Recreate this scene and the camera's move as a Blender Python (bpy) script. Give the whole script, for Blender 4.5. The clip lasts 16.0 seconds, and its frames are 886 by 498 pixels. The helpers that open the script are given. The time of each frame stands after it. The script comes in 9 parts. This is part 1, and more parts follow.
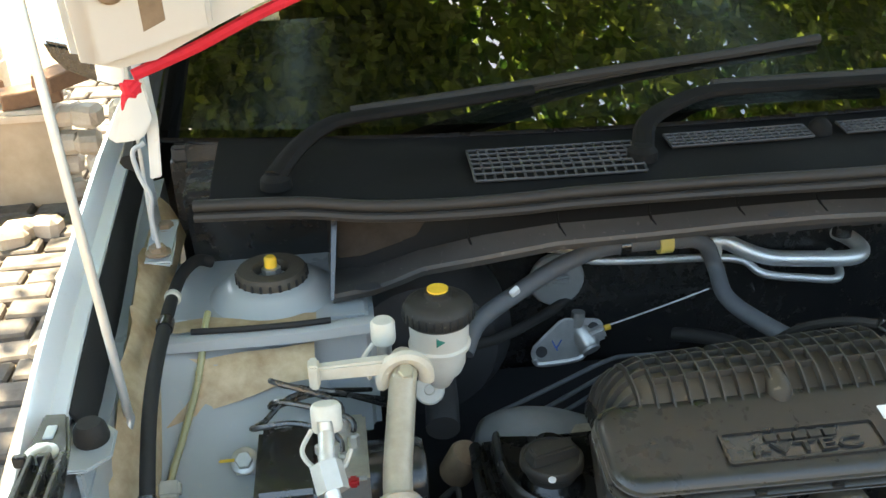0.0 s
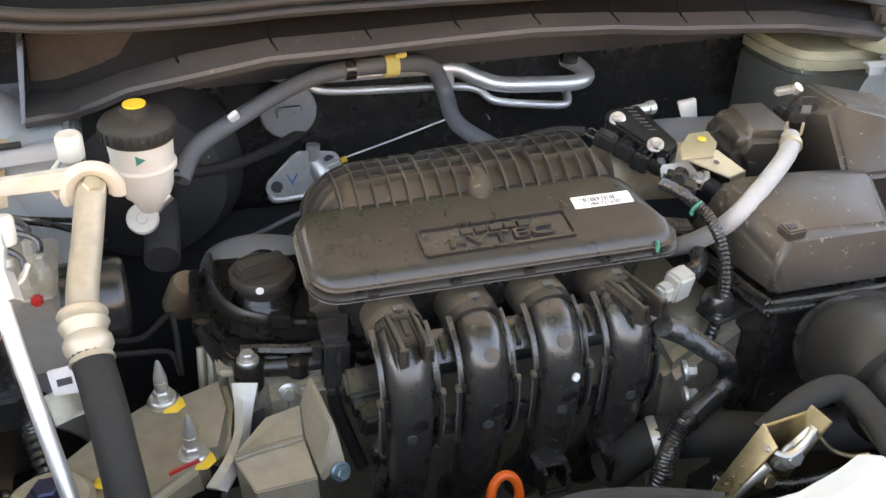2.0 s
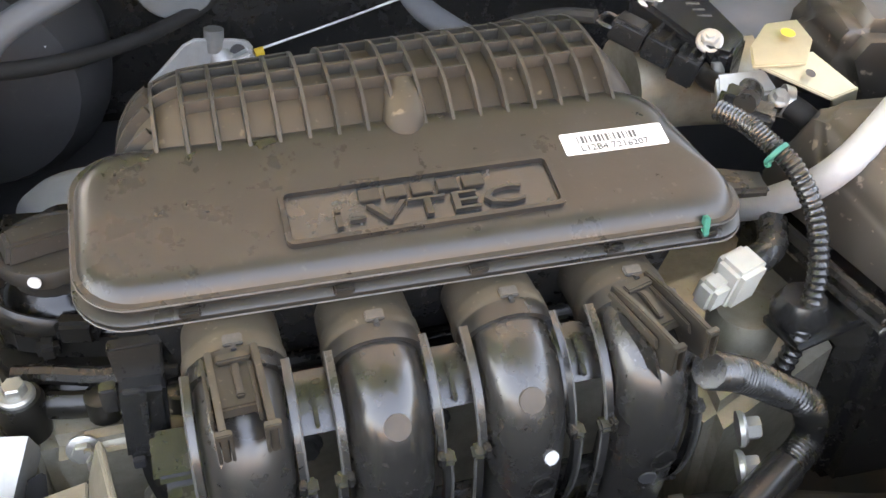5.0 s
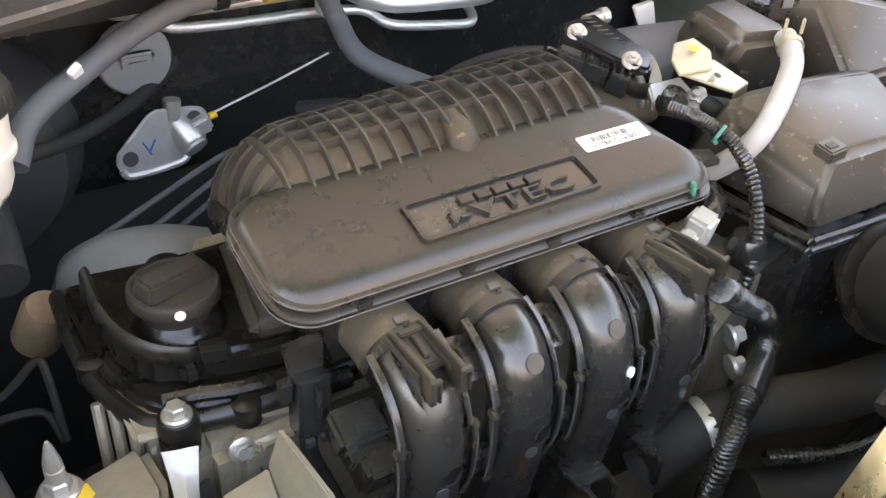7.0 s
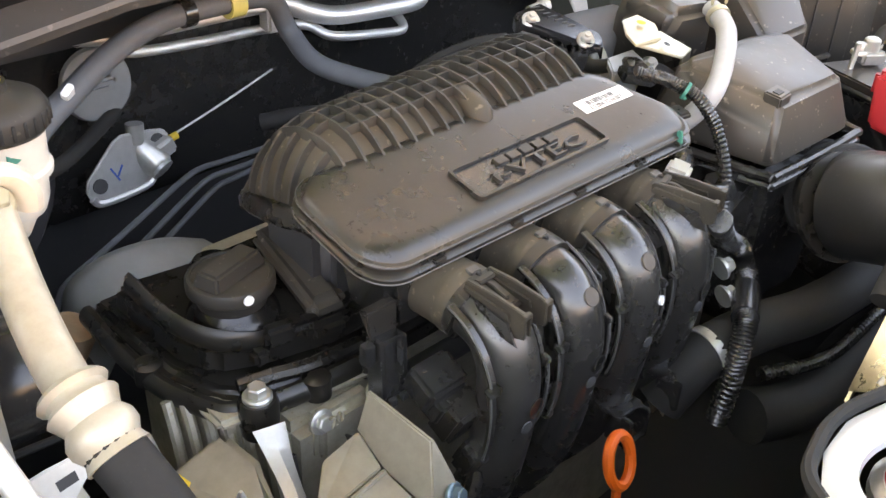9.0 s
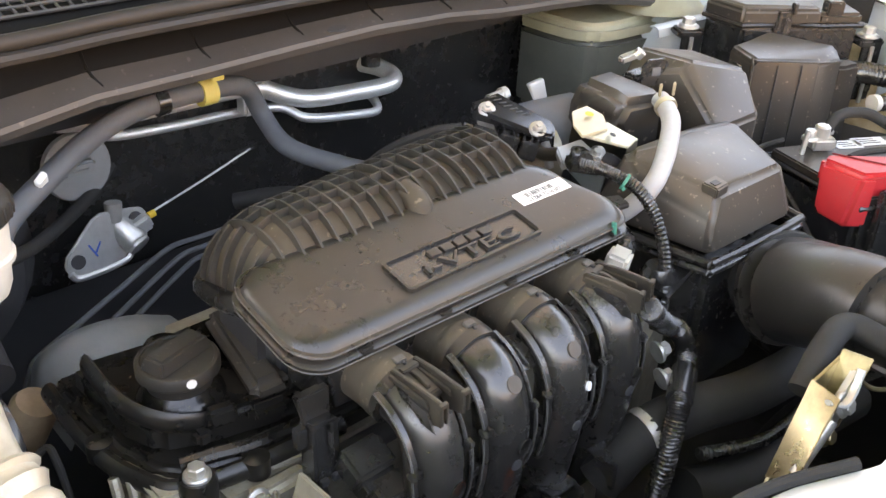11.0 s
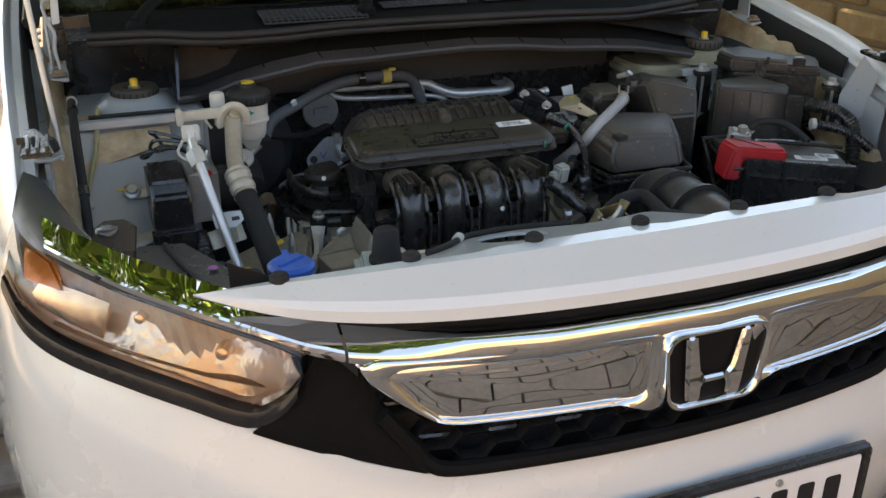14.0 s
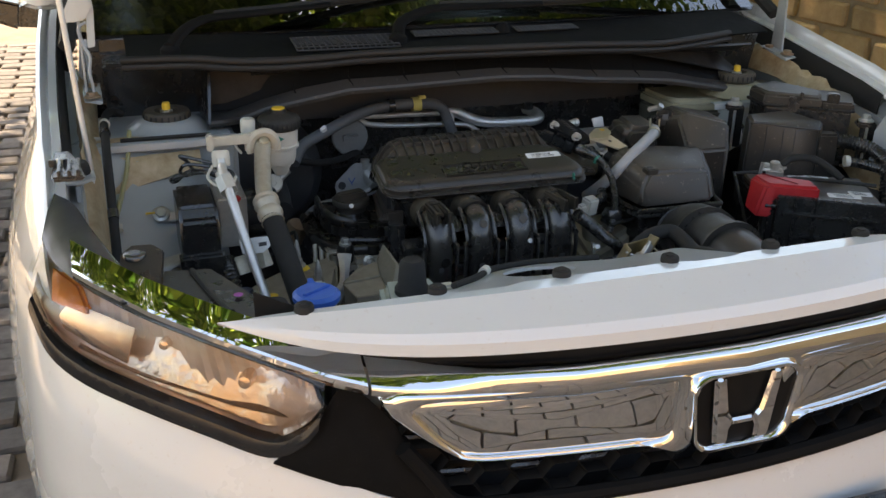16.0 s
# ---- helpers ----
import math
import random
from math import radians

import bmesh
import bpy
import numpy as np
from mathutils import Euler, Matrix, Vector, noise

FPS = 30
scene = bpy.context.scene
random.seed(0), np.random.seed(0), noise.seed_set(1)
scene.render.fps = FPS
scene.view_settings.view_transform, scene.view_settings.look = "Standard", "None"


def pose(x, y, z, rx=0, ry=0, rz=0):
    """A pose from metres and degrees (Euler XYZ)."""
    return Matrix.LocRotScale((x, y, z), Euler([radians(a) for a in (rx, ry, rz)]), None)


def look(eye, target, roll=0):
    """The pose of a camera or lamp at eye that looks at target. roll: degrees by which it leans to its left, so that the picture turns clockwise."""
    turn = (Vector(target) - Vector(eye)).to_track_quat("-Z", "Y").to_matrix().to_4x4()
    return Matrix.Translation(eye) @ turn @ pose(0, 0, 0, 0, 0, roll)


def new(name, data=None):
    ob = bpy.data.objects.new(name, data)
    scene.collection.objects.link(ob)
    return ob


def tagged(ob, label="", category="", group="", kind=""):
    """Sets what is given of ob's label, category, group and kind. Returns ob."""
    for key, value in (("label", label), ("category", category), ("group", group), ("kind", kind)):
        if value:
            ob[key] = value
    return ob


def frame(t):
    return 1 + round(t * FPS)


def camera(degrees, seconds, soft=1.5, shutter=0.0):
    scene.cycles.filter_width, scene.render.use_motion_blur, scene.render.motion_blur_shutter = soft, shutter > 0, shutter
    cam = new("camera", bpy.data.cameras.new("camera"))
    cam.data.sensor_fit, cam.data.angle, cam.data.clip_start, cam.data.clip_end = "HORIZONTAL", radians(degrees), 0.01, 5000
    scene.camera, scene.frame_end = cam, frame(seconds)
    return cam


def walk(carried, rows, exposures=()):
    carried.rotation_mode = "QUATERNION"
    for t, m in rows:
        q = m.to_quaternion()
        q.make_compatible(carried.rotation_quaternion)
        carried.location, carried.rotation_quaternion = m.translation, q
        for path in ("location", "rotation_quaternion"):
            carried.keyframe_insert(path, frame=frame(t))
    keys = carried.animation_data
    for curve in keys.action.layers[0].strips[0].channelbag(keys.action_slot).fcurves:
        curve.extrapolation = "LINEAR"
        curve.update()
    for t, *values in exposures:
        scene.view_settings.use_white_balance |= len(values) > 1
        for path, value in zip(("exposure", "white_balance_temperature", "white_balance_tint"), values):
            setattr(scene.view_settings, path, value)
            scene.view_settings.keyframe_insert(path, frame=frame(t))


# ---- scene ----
cam = camera(49.9, 16.0)
PATH = [
    (0, (-0.476, -0.045, 1.422), (-0.289, 1.743, 0.545), -2.2),
    (0.5, (-0.485, -0.14, 1.401), (-0.194, 1.597, 0.454), -1.7),
    (1, (-0.477, -0.174, 1.383), (-0.047, 1.508, 0.389), 0.2),
    (1.5, (-0.453, -0.154, 1.361), (0.079, 1.475, 0.33), 1.2),
    (2, (-0.385, -0.083, 1.341), (0.159, 1.517, 0.271), 1.7),
    (2.5, (-0.327, 0.047, 1.273), (0.193, 1.586, 0.107), 2.4),
    (3, (-0.292, 0.131, 1.225), (0.214, 1.638, 0.011), 3.8),
    (3.5, (-0.243, 0.181, 1.189), (0.252, 1.678, -0.042), 2.7),
    (4, (-0.222, 0.209, 1.177), (0.215, 1.713, -0.066), 1.6),
    (4.2, (-0.21, 0.22, 1.177), (0.215, 1.7, -0.099), 1.5),
    (6.3, (-0.288, 0.157, 1.235), (0.344, 1.604, 0.006), 1.6),
    (6.5, (-0.329, 0.173, 1.234), (0.415, 1.589, 0.034), 1.7),
    (7, (-0.437, 0.158, 1.245), (0.478, 1.495, 0.073), 3.5),
    (7.5, (-0.5, 0.181, 1.251), (0.582, 1.42, 0.113), 3.8),
    (8, (-0.552, 0.188, 1.25), (0.586, 1.402, 0.141), 3.1),
    (8.5, (-0.575, 0.185, 1.241), (0.656, 1.354, 0.183), 3.4),
    (8.7, (-0.584, 0.188, 1.222), (0.62, 1.358, 0.135), 2.8),
    (10.8, (-0.571, 0.158, 1.238), (0.662, 1.354, 0.212), 3.4),
    (11, (-0.555, 0.133, 1.269), (0.654, 1.375, 0.271), 2.6),
    (11.5, (-0.525, 0.009, 1.312), (0.654, 1.337, 0.391), 0.5),
    (12, (-0.549, -0.181, 1.325), (0.4, 1.326, 0.415), -0.2),
    (12.5, (-0.609, -0.354, 1.347), (0.207, 1.269, 0.511), -0.3),
    (13, (-0.64, -0.505, 1.393), (0.108, 1.177, 0.612), -0.1),
    (13.5, (-0.649, -0.624, 1.4), (0.061, 1.084, 0.638), 0.9),
    (14, (-0.649, -0.754, 1.371), (0.011, 0.944, 0.545), 0.3),
    (14.5, (-0.676, -0.858, 1.371), (-0.063, 0.862, 0.554), -0.4),
    (15, (-0.668, -0.88, 1.379), (-0.08, 0.865, 0.599), -0.1),
    (15.5, (-0.66, -0.855, 1.377), (-0.063, 0.885, 0.592), 0.4),
    (16, (-0.646, -0.743, 1.379), (-0.031, 0.991, 0.596), 1.0),
]
walk(cam, [(t, look(eye, target, roll)) for t, eye, target, roll in PATH],
     exposures=[(0.0, 3.06, 8500, 2), (0.5, 3.28, 9200, 15), (1.0, 3.66, 10000, 20), (2.0, 3.74, 10400, 20), (2.6, 3.98, 10400, 20), (3.5, 4.30, 10500, 19), (7.0, 4.10, 11000, 21), (11.0, 4.00, 10700, 21), (12.0, 3.46, 10400, 21), (13.0, 2.66, 10000, 20), (13.5, 2.40, 9500, 18), (14.0, 1.94, 8500, 12), (14.5, 1.86, 8300, 11), (16.0, 1.90, 8700, 13)])

# ---- light ----
SUN_AZ, SUN_EL = radians(125), radians(58)
world = bpy.data.worlds.new("world")
scene.world = world
world.use_nodes = True
_n, _l = world.node_tree.nodes, world.node_tree.links
_sky = _n.new("ShaderNodeTexSky")
_sky.sky_type, _sky.sun_disc = "NISHITA", False
_sky.sun_elevation, _sky.sun_rotation = SUN_EL, radians(90) - SUN_AZ
_l.new(_sky.outputs[0], _n["Background"].inputs[0])
_n["Background"].inputs[1].default_value = 0.15
_sd = bpy.data.lights.new("sun", "SUN")
_sd.energy, _sd.angle, _sd.color = 5.0, radians(0.53), (1.0, 0.93, 0.82)
sun = new("sun", _sd)
sun.matrix_world = look((math.cos(SUN_AZ) * math.cos(SUN_EL) * 20, math.sin(SUN_AZ) * math.cos(SUN_EL) * 20, math.sin(SUN_EL) * 20), (0, 0, 0))

# ---- geometry helpers ----
WL = {}


def thing(name, loc, label="", category="", group="", kind=""):
    ob = new(name)
    ob.empty_display_size = 0.02
    ob.location = loc
    WL[ob.name] = Vector(loc)
    return tagged(ob, label, category, group, kind)


def part(name, bm, material, parent=None, label="", angle=38, category="", kind="", group=""):
    me = bpy.data.meshes.new(name)
    bmesh.ops.recalc_face_normals(bm, faces=bm.faces)
    if bm.verts:
        lo = [min(v.co[i] for v in bm.verts) for i in range(3)]
        hi = [max(v.co[i] for v in bm.verts) for i in range(3)]
        c = Vector([(a + b) / 2 for a, b in zip(lo, hi)])
        if parent is None:
            c.z = lo[2]
        bmesh.ops.translate(bm, verts=bm.verts, vec=-c)
    else:
        c = Vector()
    bm.to_mesh(me)
    bm.free()
    me.polygons.foreach_set("use_smooth", [True] * len(me.polygons))
    me.set_sharp_from_angle(angle=radians(angle))
    me.materials.append(material)
    ob = new(name, me)
    WL[ob.name] = c
    if parent is not None:
        ob.parent = parent
        ob.location = c - WL[parent.name]
    else:
        ob.location = c
    return tagged(ob, label, category, group, kind)


def join(*bms):
    out = bms[0]
    for b in bms[1:]:
        me = bpy.data.meshes.new("tmp")
        b.to_mesh(me)
        b.free()
        out.from_mesh(me)
        bpy.data.meshes.remove(me)
    return out


def xform(bm, m):
    bmesh.ops.transform(bm, matrix=m, verts=bm.verts)
    return bm


def bevel(bm, w, seg=2, limit=25):
    edges = [e for e in bm.edges if len(e.link_faces) == 2 and e.calc_face_angle(0) > radians(limit)]
    if w > 0 and edges:
        bmesh.ops.bevel(bm, geom=edges, offset=w, segments=seg, affect="EDGES", clamp_overlap=True)
    return bm


def box(c, s, bev=0.003, seg=2, rot=(0, 0, 0)):
    bm = bmesh.new()
    bmesh.ops.create_cube(bm, size=1)
    bmesh.ops.scale(bm, vec=s, verts=bm.verts)
    bevel(bm, bev, seg)
    return xform(bm, pose(*c, *rot))


def hull(pts, bev=0.004, seg=2):
    bm = bmesh.new()
    for p in pts:
        bm.verts.new(p)
    r = bmesh.ops.convex_hull(bm, input=bm.verts)
    loose = [v for v in bm.verts if not v.link_faces]
    bmesh.ops.delete(bm, geom=loose, context="VERTS")
    bmesh.ops.dissolve_limit(bm, angle_limit=radians(4), verts=bm.verts, edges=bm.edges)
    return bevel(bm, bev, seg)


def prism(outline, h, m=None, bev=0.002, seg=2):
    """Outline in local xy, raised from z = 0 to h, then placed by m."""
    bm = bmesh.new()
    vs = [bm.verts.new((x, y, 0)) for x, y in outline]
    f = bm.faces.new(vs)
    r = bmesh.ops.extrude_face_region(bm, geom=[f])
    bmesh.ops.translate(bm, vec=(0, 0, h), verts=[g for g in r["geom"] if isinstance(g, bmesh.types.BMVert)])
    bmesh.ops.recalc_face_normals(bm, faces=bm.faces)
    bevel(bm, bev, seg, 40)
    return xform(bm, m) if m is not None else bm


def lathe(profile, m=None, seg=28, squash=1.0):
    bm = bmesh.new()
    rings = []
    for r, z in profile:
        if r < 1e-5:
            rings.append([bm.verts.new((0, 0, z))])
        else:
            rings.append([bm.verts.new((r * math.cos(a), r * squash * math.sin(a), z)) for a in (2 * math.pi * k / seg for k in range(seg))])
    for a, b in zip(rings, rings[1:]):
        for k in range(seg):
            q = [a[k % len(a)], a[(k + 1) % len(a)], b[(k + 1) % len(b)], b[k % len(b)]]
            q = list(dict.fromkeys(q))
            if len(q) > 2:
                bm.faces.new(q)
    for ring in (rings[0], rings[-1]):
        if len(ring) > 1:
            bm.faces.new(ring)
    return xform(bm, m) if m is not None else bm


def spline(pts, n=6):
    pts = [Vector(p) for p in pts]
    if len(pts) < 3:
        return pts
    ext = [pts[0] * 2 - pts[1], *pts, pts[-1] * 2 - pts[-2]]
    out = []
    for a, b, c, d in zip(ext, ext[1:], ext[2:], ext[3:]):
        for k in range(n):
            t = k / n
            out.append(0.5 * (2 * b + (c - a) * t + (2 * a - 5 * b + 4 * c - d) * t * t + (3 * b - a - 3 * c + d) * t ** 3))
    out.append(pts[-1])
    return out


def tube(pts, r, seg=10, n=6, radii=None, hole=0.0, flat=1.0):
    """A round tube along a smooth line; radii(u) may vary the radius, u from 0 to 1."""
    path = spline(pts, n) if n > 1 else [Vector(p) for p in pts]
    bm = bmesh.new()
    up = Vector((0.13, 0.07, 1)).normalized()
    rings = []
    side = None
    for i, p in enumerate(path):
        d = (path[min(i + 1, len(path) - 1)] - path[max(i - 1, 0)]).normalized()
        if side is None:
            side = d.cross(up).normalized()
        side = (side - d * side.dot(d)).normalized()
        top = side.cross(d)
        rr = r * (radii(i / (len(path) - 1)) if radii else 1)
        rings.append([bm.verts.new(p + side * math.cos(a) * rr + top * math.sin(a) * rr * flat) for a in (2 * math.pi * k / seg for k in range(seg))])
    for a, b in zip(rings, rings[1:]):
        for k in range(seg):
            bm.faces.new((a[k], a[(k + 1) % seg], b[(k + 1) % seg], b[k]))
    if hole:
        for ring, p, s in ((rings[0], path[0], 1), (rings[-1], path[-1], -1)):
            d = (path[1] - path[0]) if s == 1 else (path[-2] - path[-1])
            inner = [bm.verts.new(p + (v.co - p) * hole) for v in ring]
            deep = [bm.verts.new(p + (v.co - p) * hole + d.normalized() * r * 1.5) for v in ring]
            for k in range(seg):
                j = (k + 1) % seg
                bm.faces.new((ring[k], ring[j], inner[j], inner[k]))
                bm.faces.new((inner[k], inner[j], deep[j], deep[k]))
            bm.faces.new(deep)
    else:
        bm.faces.new(rings[0])
        bm.faces.new(rings[-1])
    return bm


def corrugated(pts, r, step=0.0034, seg=10):
    length = sum((Vector(b) - Vector(a)).length for a, b in zip(pts, pts[1:]))
    waves = max(4, int(length / step))
    n = max(4, int(waves * 4 / max(1, len(pts) - 1)))
    return tube(pts, r, seg, n, radii=lambda u: 1 + 0.09 * math.sin(u * waves * 2 * math.pi))


def loft(rows, thick=0.0, close=False):
    bm = bmesh.new()
    g = [[bm.verts.new(p) for p in row] for row in rows]
    for a, b in zip(g, g[1:]):
        for k in range(len(a) - (0 if close else 1)):
            q = list(dict.fromkeys((a[k], a[(k + 1) % len(a)], b[(k + 1) % len(b)], b[k])))
            if len(q) > 2:
                bm.faces.new(q)
    bmesh.ops.remove_doubles(bm, verts=bm.verts, dist=1e-5)
    if thick:
        bmesh.ops.recalc_face_normals(bm, faces=bm.faces)
        bmesh.ops.solidify(bm, geom=bm.faces[:], thickness=thick)
    return bm


def interp(x, table):
    xs, ys = zip(*table)
    return float(np.interp(x, xs, ys))


def bolt(c, r=0.007, h=0.006, m=None, axis=None):
    """A hexagon bolt head on a round flange."""
    bm = lathe([(r * 1.5, 0), (r * 1.5, h * 0.22), (r * 1.3, h * 0.35), (0, h * 0.35)], seg=18)
    hexa = lathe([(r, h * 0.3), (r, h * 0.9), (r * 0.86, h), (0, h)], seg=6)
    bm = join(bm, hexa)
    if axis is not None:
        m = Matrix.Translation(c) @ Vector(axis).to_track_quat("Z", "Y").to_matrix().to_4x4()
    return xform(bm, m if m is not None else Matrix.Translation(c))


def aim(c, axis):
    return Matrix.Translation(c) @ Vector(axis).normalized().to_track_quat("Z", "Y").to_matrix().to_4x4()


def text_bm(body, size, depth, m):
    cu = bpy.data.curves.new("txt", "FONT")
    cu.body, cu.size, cu.extrude, cu.align_x, cu.align_y = body, size, depth, "CENTER", "CENTER"
    cu.resolution_u = 2
    ob = bpy.data.objects.new("txt", cu)
    me = ob.to_mesh()
    bm = bmesh.new()
    bm.from_mesh(me)
    ob.to_mesh_clear()
    bpy.data.objects.remove(ob)
    bpy.data.curves.remove(cu)
    return xform(bm, m)


# ---- materials ----
def mat(name, col, col2=None, rough=0.5, metal=0.0, scale=60.0, bump=0.15, dust=None, dust_amt=0.0, rough2=None, coat=0.0, dust_up=True, spec=0.5, bscale=None, bdist=0.001):
    m = bpy.data.materials.new(name)
    m.use_nodes = True
    nt = m.node_tree
    N, L = nt.nodes, nt.links
    b = N["Principled BSDF"]
    tc = N.new("ShaderNodeTexCoord")
    info = N.new("ShaderNodeObjectInfo")
    add = N.new("ShaderNodeVectorMath")
    add.operation = "ADD"
    mul = N.new("ShaderNodeMath")
    mul.operation = "MULTIPLY"
    mul.inputs[1].default_value = 7.3
    L.new(info.outputs["Random"], mul.inputs[0])
    L.new(tc.outputs["Object"], add.inputs[0])
    L.new(mul.outputs[0], add.inputs[1])
    n1 = N.new("ShaderNodeTexNoise")
    n1.inputs["Scale"].default_value, n1.inputs["Detail"].default_value, n1.inputs["Roughness"].default_value = scale, 6, 0.65
    n2 = N.new("ShaderNodeTexNoise")
    n2.inputs["Scale"].default_value, n2.inputs["Detail"].default_value = scale / 7, 4
    for n in (n1, n2):
        L.new(add.outputs[0], n.inputs["Vector"])
    mx = N.new("ShaderNodeMix")
    mx.data_type = "RGBA"
    mx.inputs[6].default_value = (*col, 1)
    mx.inputs[7].default_value = (*(col2 or [c * 0.8 for c in col]), 1)
    avg = N.new("ShaderNodeMath")
    avg.operation = "MULTIPLY_ADD"
    avg.inputs[1].default_value = 0.6
    half = N.new("ShaderNodeMath")
    half.operation = "MULTIPLY"
    half.inputs[1].default_value = 0.4
    L.new(n2.outputs[0], half.inputs[0])
    L.new(n1.outputs[0], avg.inputs[0])
    L.new(half.outputs[0], avg.inputs[2])
    rmp = N.new("ShaderNodeMapRange")
    rmp.inputs[1].default_value, rmp.inputs[2].default_value = 0.34, 0.66
    L.new(avg.outputs[0], rmp.inputs[0])
    L.new(rmp.outputs[0], mx.inputs[0])
    out = mx.outputs[2]
    if dust:
        dm = N.new("ShaderNodeMix")
        dm.data_type = "RGBA"
        dm.inputs[7].default_value = (*dust, 1)
        L.new(out, dm.inputs[6])
        dr = N.new("ShaderNodeMapRange")
        dr.inputs[1].default_value, dr.inputs[2].default_value = 0.38, 0.72
        dr.inputs[3].default_value, dr.inputs[4].default_value = 0.25 * dust_amt, dust_amt
        L.new(n2.outputs[0], dr.inputs[0])
        fac = dr.outputs[0]
        if dust_up:
            geo = N.new("ShaderNodeNewGeometry")
            sep = N.new("ShaderNodeSeparateXYZ")
            L.new(geo.outputs["Normal"], sep.inputs[0])
            up = N.new("ShaderNodeMapRange")
            up.inputs[1].default_value, up.inputs[2].default_value = -0.1, 0.9
            up.inputs[3].default_value = 0.12
            L.new(sep.outputs[2], up.inputs[0])
            mm = N.new("ShaderNodeMath")
            mm.operation = "MULTIPLY"
            L.new(fac, mm.inputs[0])
            L.new(up.outputs[0], mm.inputs[1])
            fac = mm.outputs[0]
        sp = N.new("ShaderNodeTexNoise")
        sp.inputs["Scale"].default_value, sp.inputs["Detail"].default_value = max(scale * 5, 160), 2
        L.new(add.outputs[0], sp.inputs["Vector"])
        sr = N.new("ShaderNodeMapRange")
        sr.inputs[1].default_value, sr.inputs[2].default_value = 0.66, 0.74
        sr.inputs[4].default_value = min(1.0, 1.4 * dust_amt)
        L.new(sp.outputs[0], sr.inputs[0])
        sa = N.new("ShaderNodeMath")
        sa.operation = "ADD"
        sa.use_clamp = True
        L.new(fac, sa.inputs[0])
        L.new(sr.outputs[0], sa.inputs[1])
        L.new(sa.outputs[0], dm.inputs[0])
        out = dm.outputs[2]
    L.new(out, b.inputs["Base Color"])
    rr = N.new("ShaderNodeMapRange")
    rr.inputs[3].default_value, rr.inputs[4].default_value = rough, rough2 if rough2 is not None else min(1, rough + 0.15)
    L.new(rmp.outputs[0], rr.inputs[0])
    L.new(rr.outputs[0], b.inputs["Roughness"])
    b.inputs["Metallic"].default_value = metal
    b.inputs["Specular IOR Level"].default_value = spec
    if coat:
        b.inputs["Coat Weight"].default_value, b.inputs["Coat Roughness"].default_value = coat, 0.03
    if bump:
        bp = N.new("ShaderNodeBump")
        bp.inputs["Strength"].default_value, bp.inputs["Distance"].default_value = bump, bdist
        if bscale:
            n3 = N.new("ShaderNodeTexNoise")
            n3.inputs["Scale"].default_value, n3.inputs["Detail"].default_value = bscale, 3
            L.new(add.outputs[0], n3.inputs["Vector"])
            L.new(n3.outputs[0], bp.inputs["Height"])
        else:
            L.new(n1.outputs[0], bp.inputs["Height"])
        L.new(bp.outputs[0], b.inputs["Normal"])
    return m


DUST = (0.155, 0.142, 0.122)
M = {}
M["paint"] = mat("pearl_white_paint", (0.715, 0.725, 0.715), (0.69, 0.70, 0.69), 0.22, scale=3, bump=0.0, coat=1.0, dust=(0.5, 0.42, 0.33), dust_amt=0.12, rough2=0.3)
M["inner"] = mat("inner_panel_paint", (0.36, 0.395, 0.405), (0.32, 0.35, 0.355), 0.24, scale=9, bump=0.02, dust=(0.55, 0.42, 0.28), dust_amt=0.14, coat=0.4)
M["primer"] = mat("sealer_beige", (0.30, 0.185, 0.085), (0.60, 0.47, 0.30), 0.45, scale=38, bump=0.4, bdist=0.002)
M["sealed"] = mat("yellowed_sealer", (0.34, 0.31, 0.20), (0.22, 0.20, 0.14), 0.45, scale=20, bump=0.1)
M["hoodin"] = mat("hood_inner_paint", (0.60, 0.56, 0.50), (0.64, 0.60, 0.545), 0.35, scale=10, bump=0.02)
M["plastic"] = mat("dusty_black_plastic", (0.0142, 0.0128, 0.0115), (0.025, 0.0222, 0.0190), 0.20, scale=45, bump=0.14, dust=DUST, dust_amt=0.085, rough2=0.42, spec=0.55)
M["plastic2"] = mat("black_plastic", (0.014, 0.0138, 0.0135), (0.021, 0.0205, 0.020), 0.16, scale=70, bump=0.22, dust=DUST, dust_amt=0.10, rough2=0.34, spec=0.9)
M["gloss"] = mat("glossy_black_plastic", (0.012, 0.012, 0.013), (0.018, 0.018, 0.019), 0.14, scale=60, bump=0.06, dust=DUST, dust_amt=0.06, rough2=0.28)
M["rubber"] = mat("black_rubber", (0.018, 0.0175, 0.0172), (0.028, 0.0270, 0.0255), 0.62, scale=80, bump=0.15, dust=DUST, dust_amt=0.04, spec=0.22)
M["greyrub"] = mat("grey_rubber_hose", (0.085, 0.088, 0.092), (0.11, 0.113, 0.118), 0.55, scale=90, bump=0.12)
M["lightrub2"] = mat("pale_grommet_rubber", (0.16, 0.165, 0.165), (0.20, 0.205, 0.205), 0.5, scale=60, bump=0.1)
M["lightrub"] = mat("light_grey_hose", (0.30, 0.31, 0.32), (0.37, 0.38, 0.385), 0.42, scale=90, bump=0.08)
M["dark"] = mat("undercoat_black", (0.026, 0.026, 0.028), (0.042, 0.041, 0.042), 0.5, scale=25, bump=0.1, dust=DUST, dust_amt=0.06)
M["chrome"] = mat("chrome", (0.86, 0.86, 0.86), (0.84, 0.84, 0.84), 0.008, 1.0, scale=5, bump=0.0, rough2=0.02)
